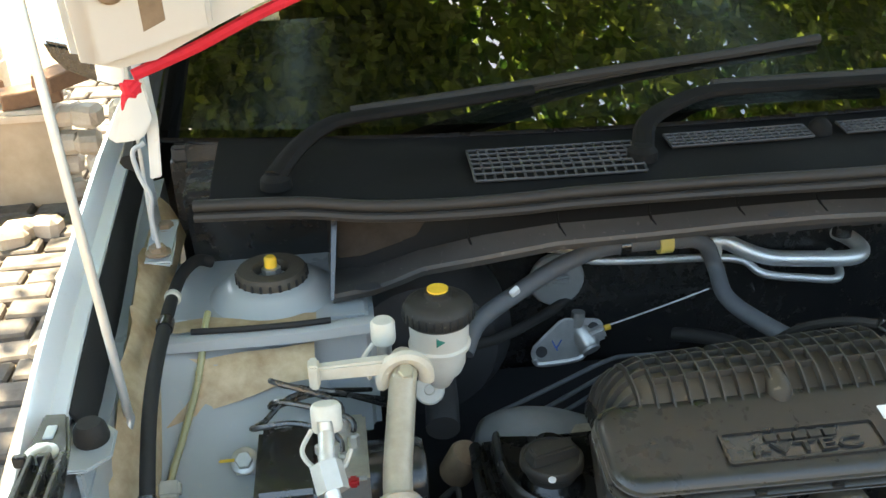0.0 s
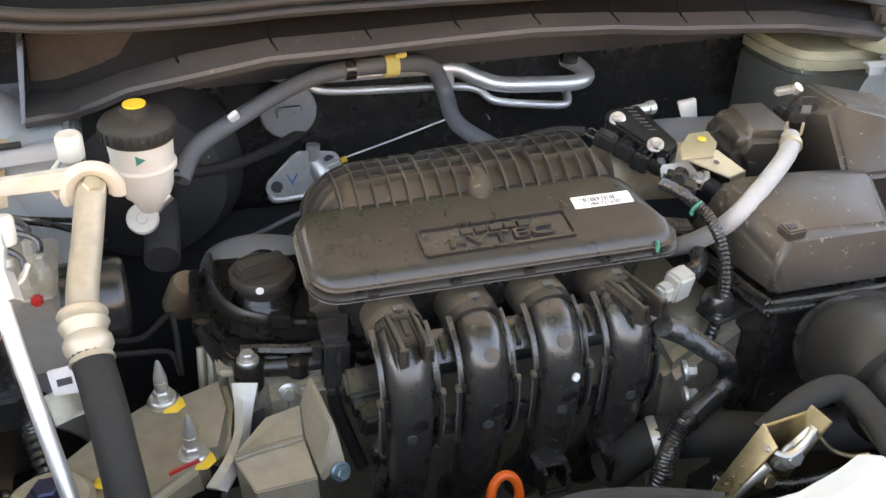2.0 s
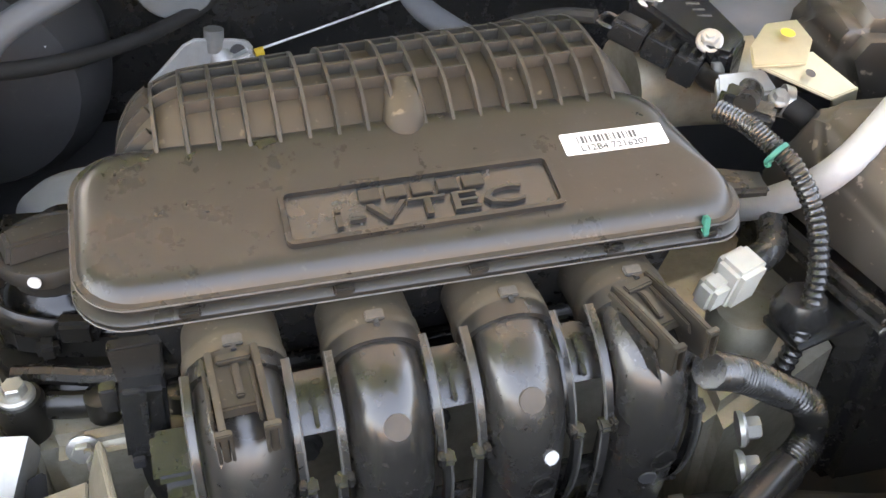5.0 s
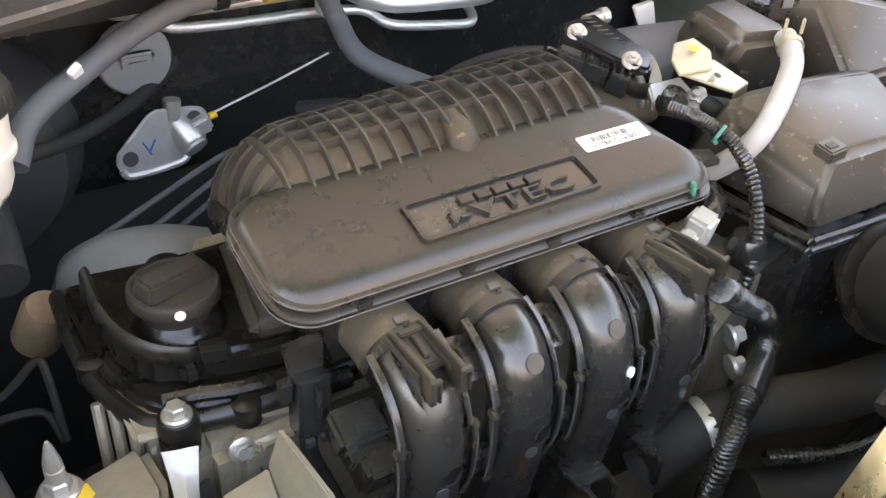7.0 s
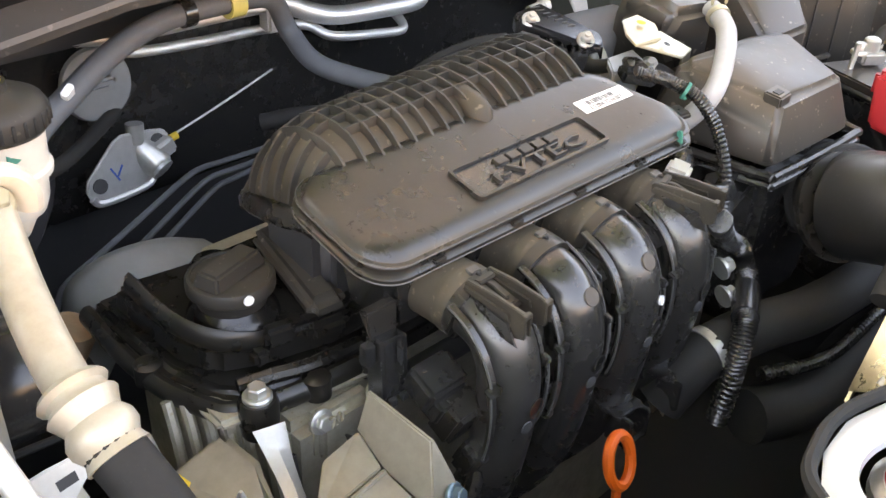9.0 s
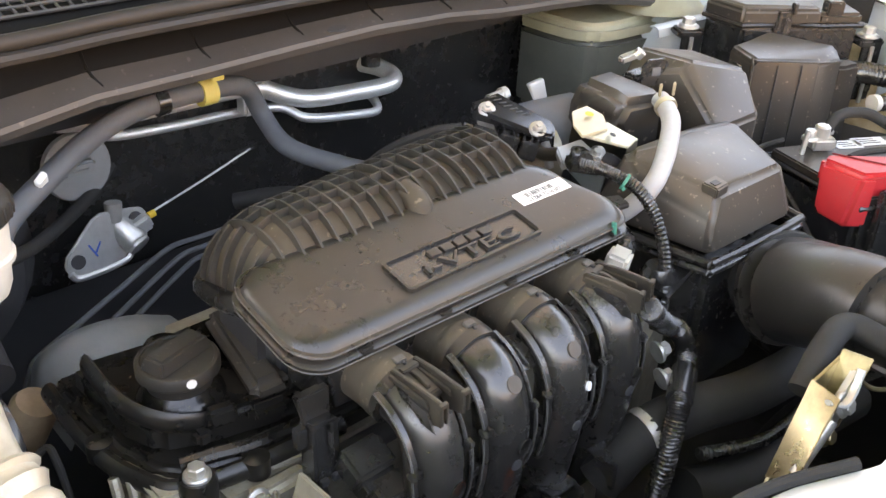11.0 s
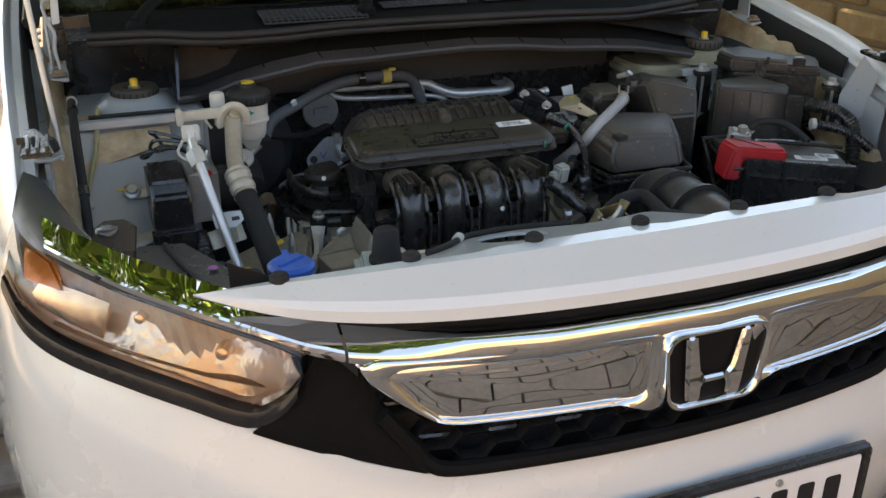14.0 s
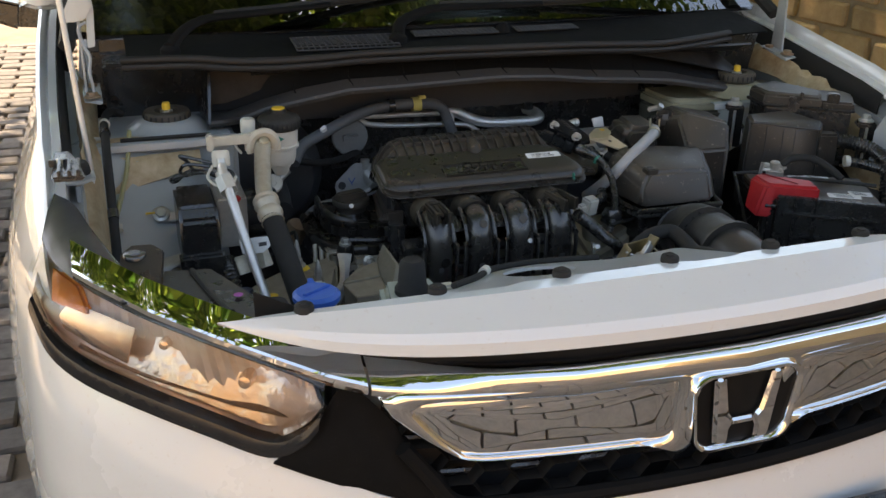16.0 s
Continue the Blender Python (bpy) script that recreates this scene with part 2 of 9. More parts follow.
M["alu"] = mat("aluminium_pipe", (0.76, 0.75, 0.73), (0.66, 0.65, 0.62), 0.40, 0.75, scale=60, bump=0.05)
M["cast"] = mat("cast_aluminium", (0.50, 0.47, 0.39), (0.33, 0.30, 0.235), 0.34, 0.45, scale=70, bump=0.4, dust=(0.30, 0.24, 0.16), dust_amt=0.4)
M["steel"] = mat("zinc_steel", (0.55, 0.54, 0.50), (0.42, 0.41, 0.38), 0.30, 0.7, scale=90, bump=0.08)
M["zincy"] = mat("yellow_zinc_plate", (0.62, 0.58, 0.45), (0.50, 0.46, 0.35), 0.30, 0.8, scale=50, bump=0.05)
M["tan"] = mat("dusty_metal_bracket", (0.30, 0.262, 0.20), (0.22, 0.188, 0.14), 0.52, 0.3, scale=55, bump=0.3)
M["cream"] = mat("cream_plastic", (0.56, 0.53, 0.45), (0.46, 0.42, 0.34), 0.45, scale=60, bump=0.06)
M["creampipe"] = mat("dull_aluminium_fitting", (0.48, 0.44, 0.36), (0.38, 0.33, 0.25), 0.42, 0.35, scale=60, bump=0.1)
M["white"] = mat("white_plastic", (0.62, 0.60, 0.53), (0.54, 0.51, 0.44), 0.4, scale=60, bump=0.03)
M["tank"] = mat("milky_tank_plastic", (0.63, 0.61, 0.55), (0.54, 0.51, 0.44), 0.35, scale=30, bump=0.03)
M["greentank"] = mat("pale_green_tank", (0.36, 0.41, 0.36), (0.32, 0.36, 0.31), 0.35, scale=30, bump=0.03)
M["yellow"] = mat("yellow_mark", (0.80, 0.52, 0.05), (0.70, 0.42, 0.04), 0.5, scale=90, bump=0.05)
M["blue"] = mat("blue_cap_plastic", (0.02, 0.13, 0.52), (0.02, 0.11, 0.44), 0.35, scale=60, bump=0.03)
M["red"] = mat("red_terminal_cover", (0.50, 0.015, 0.02), (0.42, 0.015, 0.02), 0.35, scale=60, bump=0.04, dust=DUST, dust_amt=0.15)
M["orange"] = mat("orange_dipstick_plastic", (0.80, 0.12, 0.015), (0.7, 0.1, 0.012), 0.4, scale=60, bump=0.03)
M["redcloth"] = mat("red_ribbon_cloth", (0.62, 0.012, 0.03), (0.5, 0.01, 0.025), 0.75, scale=120, bump=0.2)
M["green"] = mat("green_paint_mark", (0.015, 0.20, 0.15), None, 0.5, scale=90, bump=0.0)
M["whitepaint"] = mat("white_paint_mark", (0.82, 0.82, 0.80), None, 0.5, scale=90, bump=0.0)
M["label"] = mat("paper_label", (0.78, 0.78, 0.76), (0.72, 0.72, 0.70), 0.55, scale=120, bump=0.0)
M["tubing"] = mat("yellowed_clear_tubing", (0.36, 0.33, 0.17), (0.28, 0.25, 0.12), 0.25, scale=60, bump=0.03)
M["latchm"] = mat("gold_zinc_latch_steel", (0.46, 0.38, 0.22), (0.26, 0.21, 0.13), 0.24, 0.9, scale=70, bump=0.15)
M["worn"] = mat("worn_plastic_edge", (0.10, 0.095, 0.088), (0.045, 0.043, 0.04), 0.35, scale=260, bump=0.1)
M["ink"] = mat("grey_ink", (0.10, 0.10, 0.10), None, 0.6, scale=120, bump=0.0)
M["plate"] = mat("white_reflective_plate", (0.80, 0.80, 0.80), (0.76, 0.76, 0.75), 0.4, scale=20, bump=0.0)
M["platech"] = mat("black_plate_paint", (0.015, 0.015, 0.016), None, 0.4, scale=60, bump=0.0)
M["amber"] = mat("amber_lamp", (0.85, 0.27, 0.045), (0.60, 0.16, 0.035), 0.10, 0.15, scale=60, bump=0.5, bscale=120, bdist=0.004)
# warm tint of both lamp chromes is the sunlit ground's reflection, put into the colour
M["lampref"] = mat("ground_tinted_reflector_chrome", (0.86, 0.72, 0.62), (0.72, 0.55, 0.45), 0.10, 0.45, scale=40, bump=0.5, rough2=0.18, bscale=60, bdist=0.004)
M["copper"] = mat("ground_tinted_bezel_chrome", (0.78, 0.60, 0.48), (0.62, 0.45, 0.34), 0.12, 0.8, scale=30, bump=0.25, rough2=0.26, bscale=45, bdist=0.003)
M["dusty"] = mat("very_dusty_plastic", (0.0125, 0.0118, 0.0112), (0.024, 0.0215, 0.019), 0.26, scale=16, bump=0.10, dust=(0.24, 0.20, 0.16), dust_amt=0.40, rough2=0.5)
# white paint greyed so that the bulkhead's shade is in the colour
M["inner2"] = mat("shaded_white_paint", (0.54, 0.56, 0.55), (0.49, 0.51, 0.50), 0.25, scale=9, bump=0.02, dust=(0.4, 0.32, 0.22), dust_amt=0.15, coat=0.6)
M["cowl"] = mat("matt_black_cowl_plastic", (0.0065, 0.0065, 0.0067), (0.0105, 0.0103, 0.0102), 0.62, scale=50, bump=0.12, dust=DUST, dust_amt=0.03, rough2=0.78, spec=0.06)
M["bright"] = mat("bright_zinc_casting", (0.60, 0.59, 0.56), (0.46, 0.45, 0.43), 0.30, 0.6, scale=60, bump=0.1)
M["smoke"] = mat("smoked_lamp_plastic", (0.045, 0.045, 0.046), (0.075, 0.073, 0.072), 0.16, scale=12, bump=0.02, rough2=0.2, coat=0.5)
M["ductpl"] = mat("grey_dusty_plastic", (0.014, 0.0137, 0.0133), (0.026, 0.0245, 0.023), 0.28, scale=40, bump=0.1, dust=(0.21, 0.18, 0.145), dust_amt=0.08, rough2=0.55)
M["rust"] = mat("rusty_bracket", (0.18, 0.11, 0.065), (0.28, 0.2, 0.13), 0.7, scale=60, bump=0.3)

M["sealrub"] = mat("brown_dusty_seal_rubber", (0.018, 0.0165, 0.0155), (0.029, 0.026, 0.024), 0.45, scale=30, bump=0.12, rough2=0.7, spec=0.3)
# ledge paler than its wall: light from above put into the colour, with dust
M["ledge"] = mat("lit_dusted_ledge_plastic", (0.028, 0.027, 0.026), (0.044, 0.041, 0.038), 0.32, scale=30, bump=0.1, dust=(0.22, 0.19, 0.16), dust_amt=0.14, rough2=0.5, spec=0.4)
# tower paint darkened to olive grey: shade on its sides is in the colour
M["towerwall"] = mat("shaded_tower_paint", (0.085, 0.088, 0.072), (0.055, 0.057, 0.048), 0.35, scale=20, bump=0.08)
# for black trim, and for the shelf wall, whose shade is in the colour
M["blackshade"] = mat("black_and_shade_plastic", (0.0065, 0.0064, 0.0064), (0.0095, 0.0093, 0.0092), 0.5, scale=50, bump=0.08, spec=0.12)
M["carpet"] = mat("tan_dusty_felt", (0.050, 0.042, 0.036), (0.032, 0.027, 0.023), 0.9, scale=90, bump=0.5, spec=0.1)
M["runner"] = mat("smoky_black_runner_plastic", (0.0150, 0.0145, 0.0140), (0.0235, 0.0220, 0.0205), 0.17, scale=34, bump=0.18, dust=(0.17, 0.14, 0.11), dust_amt=0.08, rough2=0.34, spec=0.8)
M["collar"] = mat("brown_dusted_collar", (0.034, 0.029, 0.023), (0.075, 0.062, 0.046), 0.50, scale=55, bump=0.2, dust=(0.24, 0.19, 0.13), dust_amt=0.28, rough2=0.68, spec=0.3)
# one plastic in two tones: shaded cells dark, lit and worn rib tops pale
M["domepl"] = mat("shaded_dusty_dome_plastic", (0.0090, 0.0082, 0.0073), (0.021, 0.018, 0.0145), 0.42, scale=28, bump=0.2, dust=(0.23, 0.185, 0.13), dust_amt=0.26, rough2=0.66, spec=0.3)
M["domerib"] = mat("lit_dome_rib_plastic", (0.028, 0.026, 0.0235), (0.048, 0.043, 0.037), 0.30, scale=40, bump=0.12, dust=(0.20, 0.17, 0.13), dust_amt=0.10, rough2=0.58, spec=0.32)
M["cam"] = mat("oily_black_cam_cover", (0.0060, 0.0058, 0.0056), (0.0120, 0.0110, 0.0098), 0.09, scale=36, bump=0.10, dust=(0.20, 0.16, 0.11), dust_amt=0.03, rough2=0.48, spec=0.5)
M["capgrey"] = mat("dusty_grey_cap_plastic", (0.014, 0.0138, 0.013), (0.025, 0.023, 0.021), 0.40, scale=50, bump=0.15, dust=(0.22, 0.19, 0.15), dust_amt=0.16, rough2=0.66, spec=0.3)
M["clippl"] = mat("brown_dusted_clip_plastic", (0.018, 0.0165, 0.0145), (0.040, 0.035, 0.028), 0.38, scale=70, bump=0.12, dust=(0.24, 0.20, 0.15), dust_amt=0.22, rough2=0.6, spec=0.35)
M["markbrown"] = mat("brown_moulding_mark", (0.075, 0.058, 0.044), (0.055, 0.044, 0.036), 0.5, scale=120, bump=0.05)


def glass(name, tint=(1, 1, 1), clear=0.9, rough=0.0, ior=1.5):
    m = bpy.data.materials.new(name)
    m.use_nodes = True
    N, L = m.node_tree.nodes, m.node_tree.links
    out = N["Material Output"]
    N.remove(N["Principled BSDF"])
    tr = N.new("ShaderNodeBsdfTransparent")
    tr.inputs[0].default_value = (*[c * clear for c in tint], 1)
    gl = N.new("ShaderNodeBsdfGlossy")
    gl.inputs["Roughness"].default_value = rough
    fr = N.new("ShaderNodeFresnel")
    fr.inputs[0].default_value = ior
    mx = N.new("ShaderNodeMixShader")
    L.new(fr.outputs[0], mx.inputs[0])
    L.new(tr.outputs[0], mx.inputs[1])
    L.new(gl.outputs[0], mx.inputs[2])
    L.new(mx.outputs[0], out.inputs[0])
    return m


M["windglass"] = glass("windshield_glass", (0.55, 0.66, 0.60), 0.25, 0.0, 2.6)
M["lens"] = glass("headlight_lens", (0.96, 0.95, 0.93), 0.95, 0.02, 1.5)


def tint_by_random(m, amount):
    """Lets alike pieces differ in brightness, object by object or island by island."""
    N, L = m.node_tree.nodes, m.node_tree.links
    b = N["Principled BSDF"]
    src = b.inputs["Base Color"].links[0].from_socket
    info = N.new("ShaderNodeObjectInfo")
    mr = N.new("ShaderNodeMapRange")
    mr.inputs[3].default_value, mr.inputs[4].default_value = 1 - amount, 1 + amount
    L.new(info.outputs["Random"], mr.inputs[0])
    hsv = N.new("ShaderNodeHueSaturation")
    L.new(mr.outputs[0], hsv.inputs["Value"])
    L.new(src, hsv.inputs["Color"])
    L.new(hsv.outputs[0], b.inputs["Base Color"])


M["soil"] = mat("sandy_ground", (0.24, 0.18, 0.13), (0.17, 0.13, 0.095), 0.9, scale=9, bump=0.6, bdist=0.01)
M["paver"] = mat("grey_paving_brick", (0.185, 0.160, 0.145), (0.105, 0.090, 0.082), 0.85, scale=30, bump=0.6, bdist=0.003)
tint_by_random(M["paver"], 0.25)
M["yardpaver"] = mat("sandy_pink_paving", (0.36, 0.285, 0.225), (0.24, 0.19, 0.15), 0.85, scale=30, bump=0.6, bdist=0.003)
M["brick"] = mat("yellow_sandstone_brick", (0.52, 0.36, 0.17), (0.36, 0.22, 0.10), 0.9, scale=22, bump=0.8, bdist=0.006)
tint_by_random(M["brick"], 0.3)
M["mortar"] = mat("sandy_mortar", (0.40, 0.31, 0.19), (0.32, 0.24, 0.14), 0.95, scale=25, bump=0.7, bdist=0.006)
M["plaster"] = mat("stained_plaster", (0.46, 0.38, 0.30), (0.30, 0.24, 0.18), 0.9, scale=7, bump=0.5, bdist=0.006)
M["plaster2"] = mat("sandy_beige_plaster", (0.56, 0.42, 0.28), (0.46, 0.33, 0.21), 0.9, scale=5, bump=0.5, bdist=0.006)
M["stone"] = mat("pale_rubble_stone", (0.52, 0.47, 0.42), (0.40, 0.33, 0.27), 0.9, scale=18, bump=0.8, bdist=0.006)
tint_by_random(M["stone"], 0.25)
M["leaf"] = mat("leaf_green", (0.045, 0.095, 0.016), (0.09, 0.15, 0.028), 0.45, scale=2, bump=0.0)
M["bark"] = mat("grey_bark", (0.14, 0.11, 0.08), (0.09, 0.07, 0.05), 0.9, scale=25, bump=0.8, bdist=0.01)
_lb = M["leaf"].node_tree.nodes["Principled BSDF"]
_lt = M["leaf"].node_tree.nodes.new("ShaderNodeBsdfTranslucent")
_lt.inputs[0].default_value = (0.30, 0.52, 0.07, 1)
_lm = M["leaf"].node_tree.nodes.new("ShaderNodeMixShader")
_lm.inputs[0].default_value = 0.36
_lg = M["leaf"].node_tree.nodes.new("ShaderNodeNewGeometry")
_lr = M["leaf"].node_tree.nodes.new("ShaderNodeMapRange")
_lr.inputs[1].default_value = 0.45
_lc = M["leaf"].node_tree.nodes.new("ShaderNodeMix")
_lc.data_type = "RGBA"
_lc.inputs[6].default_value, _lc.inputs[7].default_value = (0.07, 0.17, 0.025, 1), (0.62, 0.80, 0.14, 1)
M["leaf"].node_tree.links.new(_lg.outputs["Random Per Island"], _lr.inputs[0])
M["leaf"].node_tree.links.new(_lr.outputs[0], _lc.inputs[0])
M["leaf"].node_tree.links.new(_lc.outputs[2], _lt.inputs[0])
M["leaf"].node_tree.links.new(_lb.outputs[0], _lm.inputs[1])
M["leaf"].node_tree.links.new(_lt.outputs[0], _lm.inputs[2])
M["leaf"].node_tree.links.new(_lm.outputs[0], M["leaf"].node_tree.nodes["Material Output"].inputs[0])

# ---- the place round the car ----
bm = bmesh.new()
bmesh.ops.create_grid(bm, x_segments=40, y_segments=40, size=60)
for v in bm.verts:
    d = max(abs(v.co.x), abs(v.co.y))
    v.co.z = -0.012 + (0.0 if d < 8 else 0.12 * noise.noise(v.co * 0.13))
part("ground", bm, M["soil"], None, "sandy brown yard ground round the parked car", kind="structure", category="ground")


def fin(pts, h, th, across=(1, 0, 0), up=(0, 0, 1)):
    """A thin upright rib along pts: h high, th thick at its foot."""
    a, u = Vector(across).normalized(), Vector(up)
    rows = [[Vector(p) + a * s for p in pts] for s in (-th / 2,)] + [[Vector(p) + u * h + a * s * 0.6 for p in pts] for s in (-th / 2, th / 2)] + [[Vector(p) + a * th / 2 for p in pts]]
    return loft(rows)


def brick_bm(sx, sy, sz, seed, bev=0.006, rough=0.12):
    rnd = random.Random(seed)
    b = bmesh.new()
    bmesh.ops.create_cube(b, size=1)
    for v in b.verts:
        v.co = Vector((v.co.x * sx * (1 - rnd.random() * rough), v.co.y * sy * (1 - rnd.random() * rough), v.co.z * sz * (1 - rnd.random() * rough)))
    bmesh.ops.bevel(b, geom=b.edges[:], offset=bev, segments=1, affect="EDGES")
    return b


def piece_meshes(name, material, n, *args, **kw):
    out = []
    for k in range(n):
        b = brick_bm(*args, seed=k * 17 + 3, **kw)
        me = bpy.data.meshes.new(name)
        b.to_mesh(me)
        b.free()
        me.materials.append(material)
        out.append(me)
    return out


def piece(name, me, loc, rot, parent):
    o = new(name, me)
    o.parent = parent
    o.location = Vector(loc) - WL[parent.name]
    o.rotation_euler = rot
    return o

# ---- the car: shell ----
car = thing("car", (0, 1.0, 0), "white parked hatchback-style sedan with its bonnet propped open", "car")
PLAN = [(0, 0.055), (0.2, 0.062), (0.35, 0.085), (0.47, 0.125), (0.58, 0.185), (0.68, 0.260), (0.755, 0.340), (0.808, 0.46), (0.845, 0.70), (0.848, 1.1), (0.848, 1.6), (0.848, 2.1)]
ZTOP = [(0, 0.677), (0.2, 0.677), (0.335, 0.675), (0.42, 0.70), (0.51, 0.735), (0.60, 0.765), (0.68, 0.797), (0.745, 0.835)]


def plan_points(lo, hi, n, table=PLAN):
    fine = spline([(x, y, 0) for x, y in table], 12)
    acc = [0]
    for a, b in zip(fine, fine[1:]):
        acc.append(acc[-1] + (b - a).length)
    ys = [p.y for p in fine]
    s0, s1 = np.interp(lo, ys, acc), np.interp(hi, ys, acc)
    out = []
    for k in range(n):
        s = s0 + (s1 - s0) * k / (n - 1)
        out.append((float(np.interp(s, acc, [p.x for p in fine])), float(np.interp(s, acc, ys))))
    return out


def side_inset(z):
    return interp(z, [(0.15, 0.06), (0.3, 0.034), (0.42, 0.011), (0.50, 0.001), (0.57, 0.0), (0.63, 0.003), (0.70, 0.008), (0.76, 0.014), (0.86, 0.032), (0.92, 0.056), (0.96, 0.080), (1.0, 0.090), (1.05, 0.083), (1.1, 0.083)])


def skin(points, ztop, zlow, side, rows=14, bulge=0.0):
    """A body panel: upright strips along the plan line."""
    grid = []
    for i, (x, y) in enumerate(points):
        a, b = points[max(i - 1, 0)], points[min(i + 1, len(points) - 1)]
        n = Vector((b[1] - a[1], -(b[0] - a[0]), 0)).normalized()
        col = []
        for k in range(rows):
            z = zlow + (ztop(x, y) - zlow) * k / (rows - 1)
            d = ztop(x, y) - z
            out = bulge * interp(d, [(0, 0), (0.012, 0.0), (0.085, 0.90), (0.10, 1.0), (0.22, 0.85), (0.40, 0.3)]) * interp(y, [(0.05, 1.0), (0.30, 1.0), (0.44, 0.15)])
            p = Vector((x, y, z)) + n * (out - side_inset(z))
            col.append((p.x * side, p.y, p.z))
        grid.append(col)
    return grid


# front bumper skin, one piece across the car
half = plan_points(0.0551, 0.44, 26)


def bump_top(x, y):
    return interp(x, ZTOP) if y < 0.345 else interp(y, [(0.345, 0.835), (0.40, 0.885), (0.44, 0.915)])


gl_ = skin(half, bump_top, 0.20, -1, 34, 0.018)
gr_ = skin(half, bump_top, 0.20, 1, 34, 0.018)
bumper = part("bumper", loft(gl_[::-1] + gr_[1:], 0.004), M["paint"], car, "pearl white painted front bumper")
for side, nm in ((-1, "right"), (1, "left")):
    pts = plan_points(0.447, 2.1, 26)

    def fend_top(x, y):
        return interp(y, [(0.447, 0.922), (0.53, 0.952), (0.60, 0.974), (0.70, 0.996), (0.85, 1.016), (1.05, 1.046), (1.3, 1.07), (2.1, 1.10)])

    g = skin(pts, fend_top, 0.30, side)
    # upper edge rolls inwards into the gutter
    for col, (x, y) in zip(g, pts):
        px_, py_, pz_ = col[-1]
        col += [(px_ - side * 0.006, py_, pz_ + 0.003), (px_ - side * 0.012, py_, pz_ - 0.004), (px_ - side * 0.016, py_, pz_ - 0.020), (px_ - side * 0.028, py_, pz_ - 0.024), (px_ - side * 0.030, py_, pz_ - 0.032)]
    part("fender", loft(g, 0.003), M["paint"], car, "white fender with a rolled upper edge")
    # black gutter strip inside the fender
    g2 = [[(side * (abs(c[-1][0]) + 0.002), c[-1][1], c[-1][2] + 0.004), (side * (abs(c[-1][0]) - 0.004), c[-1][1], c[-1][2] - 0.006), (side * (abs(c[-1][0]) - 0.006), c[-1][1], c[-1][2] - 0.030), (side * (abs(c[-1][0]) - 0.010), c[-1][1], c[-1][2] - 0.055), (side * (abs(c[-1][0]) - 0.012), c[-1][1], c[-1][2] - 0.09)] for c in g if c[-1][1] > 0.60]
    part("gutter_seal", loft(g2, 0.003), M["rubber"], car, "black foam seal under the fender edge")

# white cover panel over the front edge
rows = [[], [], [], [], [], []]
for k in range(49):
    x = -0.572 + 1.144 * k / 48
    a = abs(x) / 0.572
    f = 1 - a ** 7
    tip = Vector((x, 0.1655, 0.916))
    notch = 0.006 if (k % 12) in (0, 1, 11) else 0.0
    prof = [(0.127 + 0.12 * x * x, 0.915), (0.128 + 0.12 * x * x - notch, 0.934 - 0.05 * x * x), (0.10 + 0.17 * x * x, 0.936 - 0.05 * x * x), (0.053 + 0.27 * x * x, 0.907), (0.046 + 0.275 * x * x, 0.896), (0.047 + 0.27 * x * x, 0.881)]
    for r, (y, z) in zip(rows, prof):
        p = Vector((x, y, z))
        r.append(tuple(p * f + tip * (1 - f)))
panel = part("front_cover_panel", loft(rows, 0.003), M["paint"], car, "white painted cover panel along the front edge", angle=25)


def push_clip(c, r=0.0108):
    return lathe([(0, 0.006), (r * 0.5, 0.006), (r * 0.55, 0.0045), (r * 0.9, 0.0035), (r, 0.001), (r, -0.004), (0, -0.004)], Matrix.Translation(c), 24)


for x in (-0.482, -0.337, -0.191, -0.053, 0.088, 0.228, 0.372, 0.49):
    part("push_clip", push_clip((x, 0.133 + 0.1 * x * x, 0.9365 - 0.05 * x * x)), M["rubber"], car, "black plastic push clip")


def front_line(x, y0, k=0.34):
    return y0 + k * x * x


# chrome bar along the top of the grille and over the lamps
def chrome_rows(xs, zt):
    out = [[] for _ in range(7)]
    for x in xs:
        y = interp(abs(x), [(0, 0.030), (0.207, 0.042), (0.36, 0.073), (0.42, 0.094), (0.468, 0.122), (0.519, 0.148), (0.577, 0.185), (0.637, 0.232), (0.692, 0.298), (0.715, 0.335)])
        z = zt(abs(x))
        w = min(max((abs(x) - 0.30) / 0.10, 0), 1)
        bar = ((0.024, 0.0220), (0.007, 0.0200), (0.0025, 0.0170), (0.0008, 0.0130), (0.0, 0.002), (0.0012, -0.008), (0.005, -0.013))
        strip = ((0.040, 0.0275), (0.028, 0.0205), (0.014, 0.0125), (0.0035, 0.0062), (0.0008, 0.0035), (0.0, -0.002), (0.003, -0.008))
        for o, (dy, dz), (ey, ez) in zip(out, bar, strip):
            o.append((x, y + dy + (ey - dy) * w, z + dz + (ez - dz) * w))
    return out


def chrome_z(a):
    return interp(a, [(0, 0.842), (0.2, 0.842), (0.36, 0.842), (0.42, 0.846), (0.468, 0.853), (0.519, 0.870), (0.577, 0.886), (0.637, 0.902), (0.692, 0.914), (0.715, 0.917)])


part("chrome_bar", loft(chrome_rows([-0.425 + 0.85 * k / 60 for k in range(61)], chrome_z), 0.003), M["chrome"], car, "bright chrome bar above the grille", angle=50)
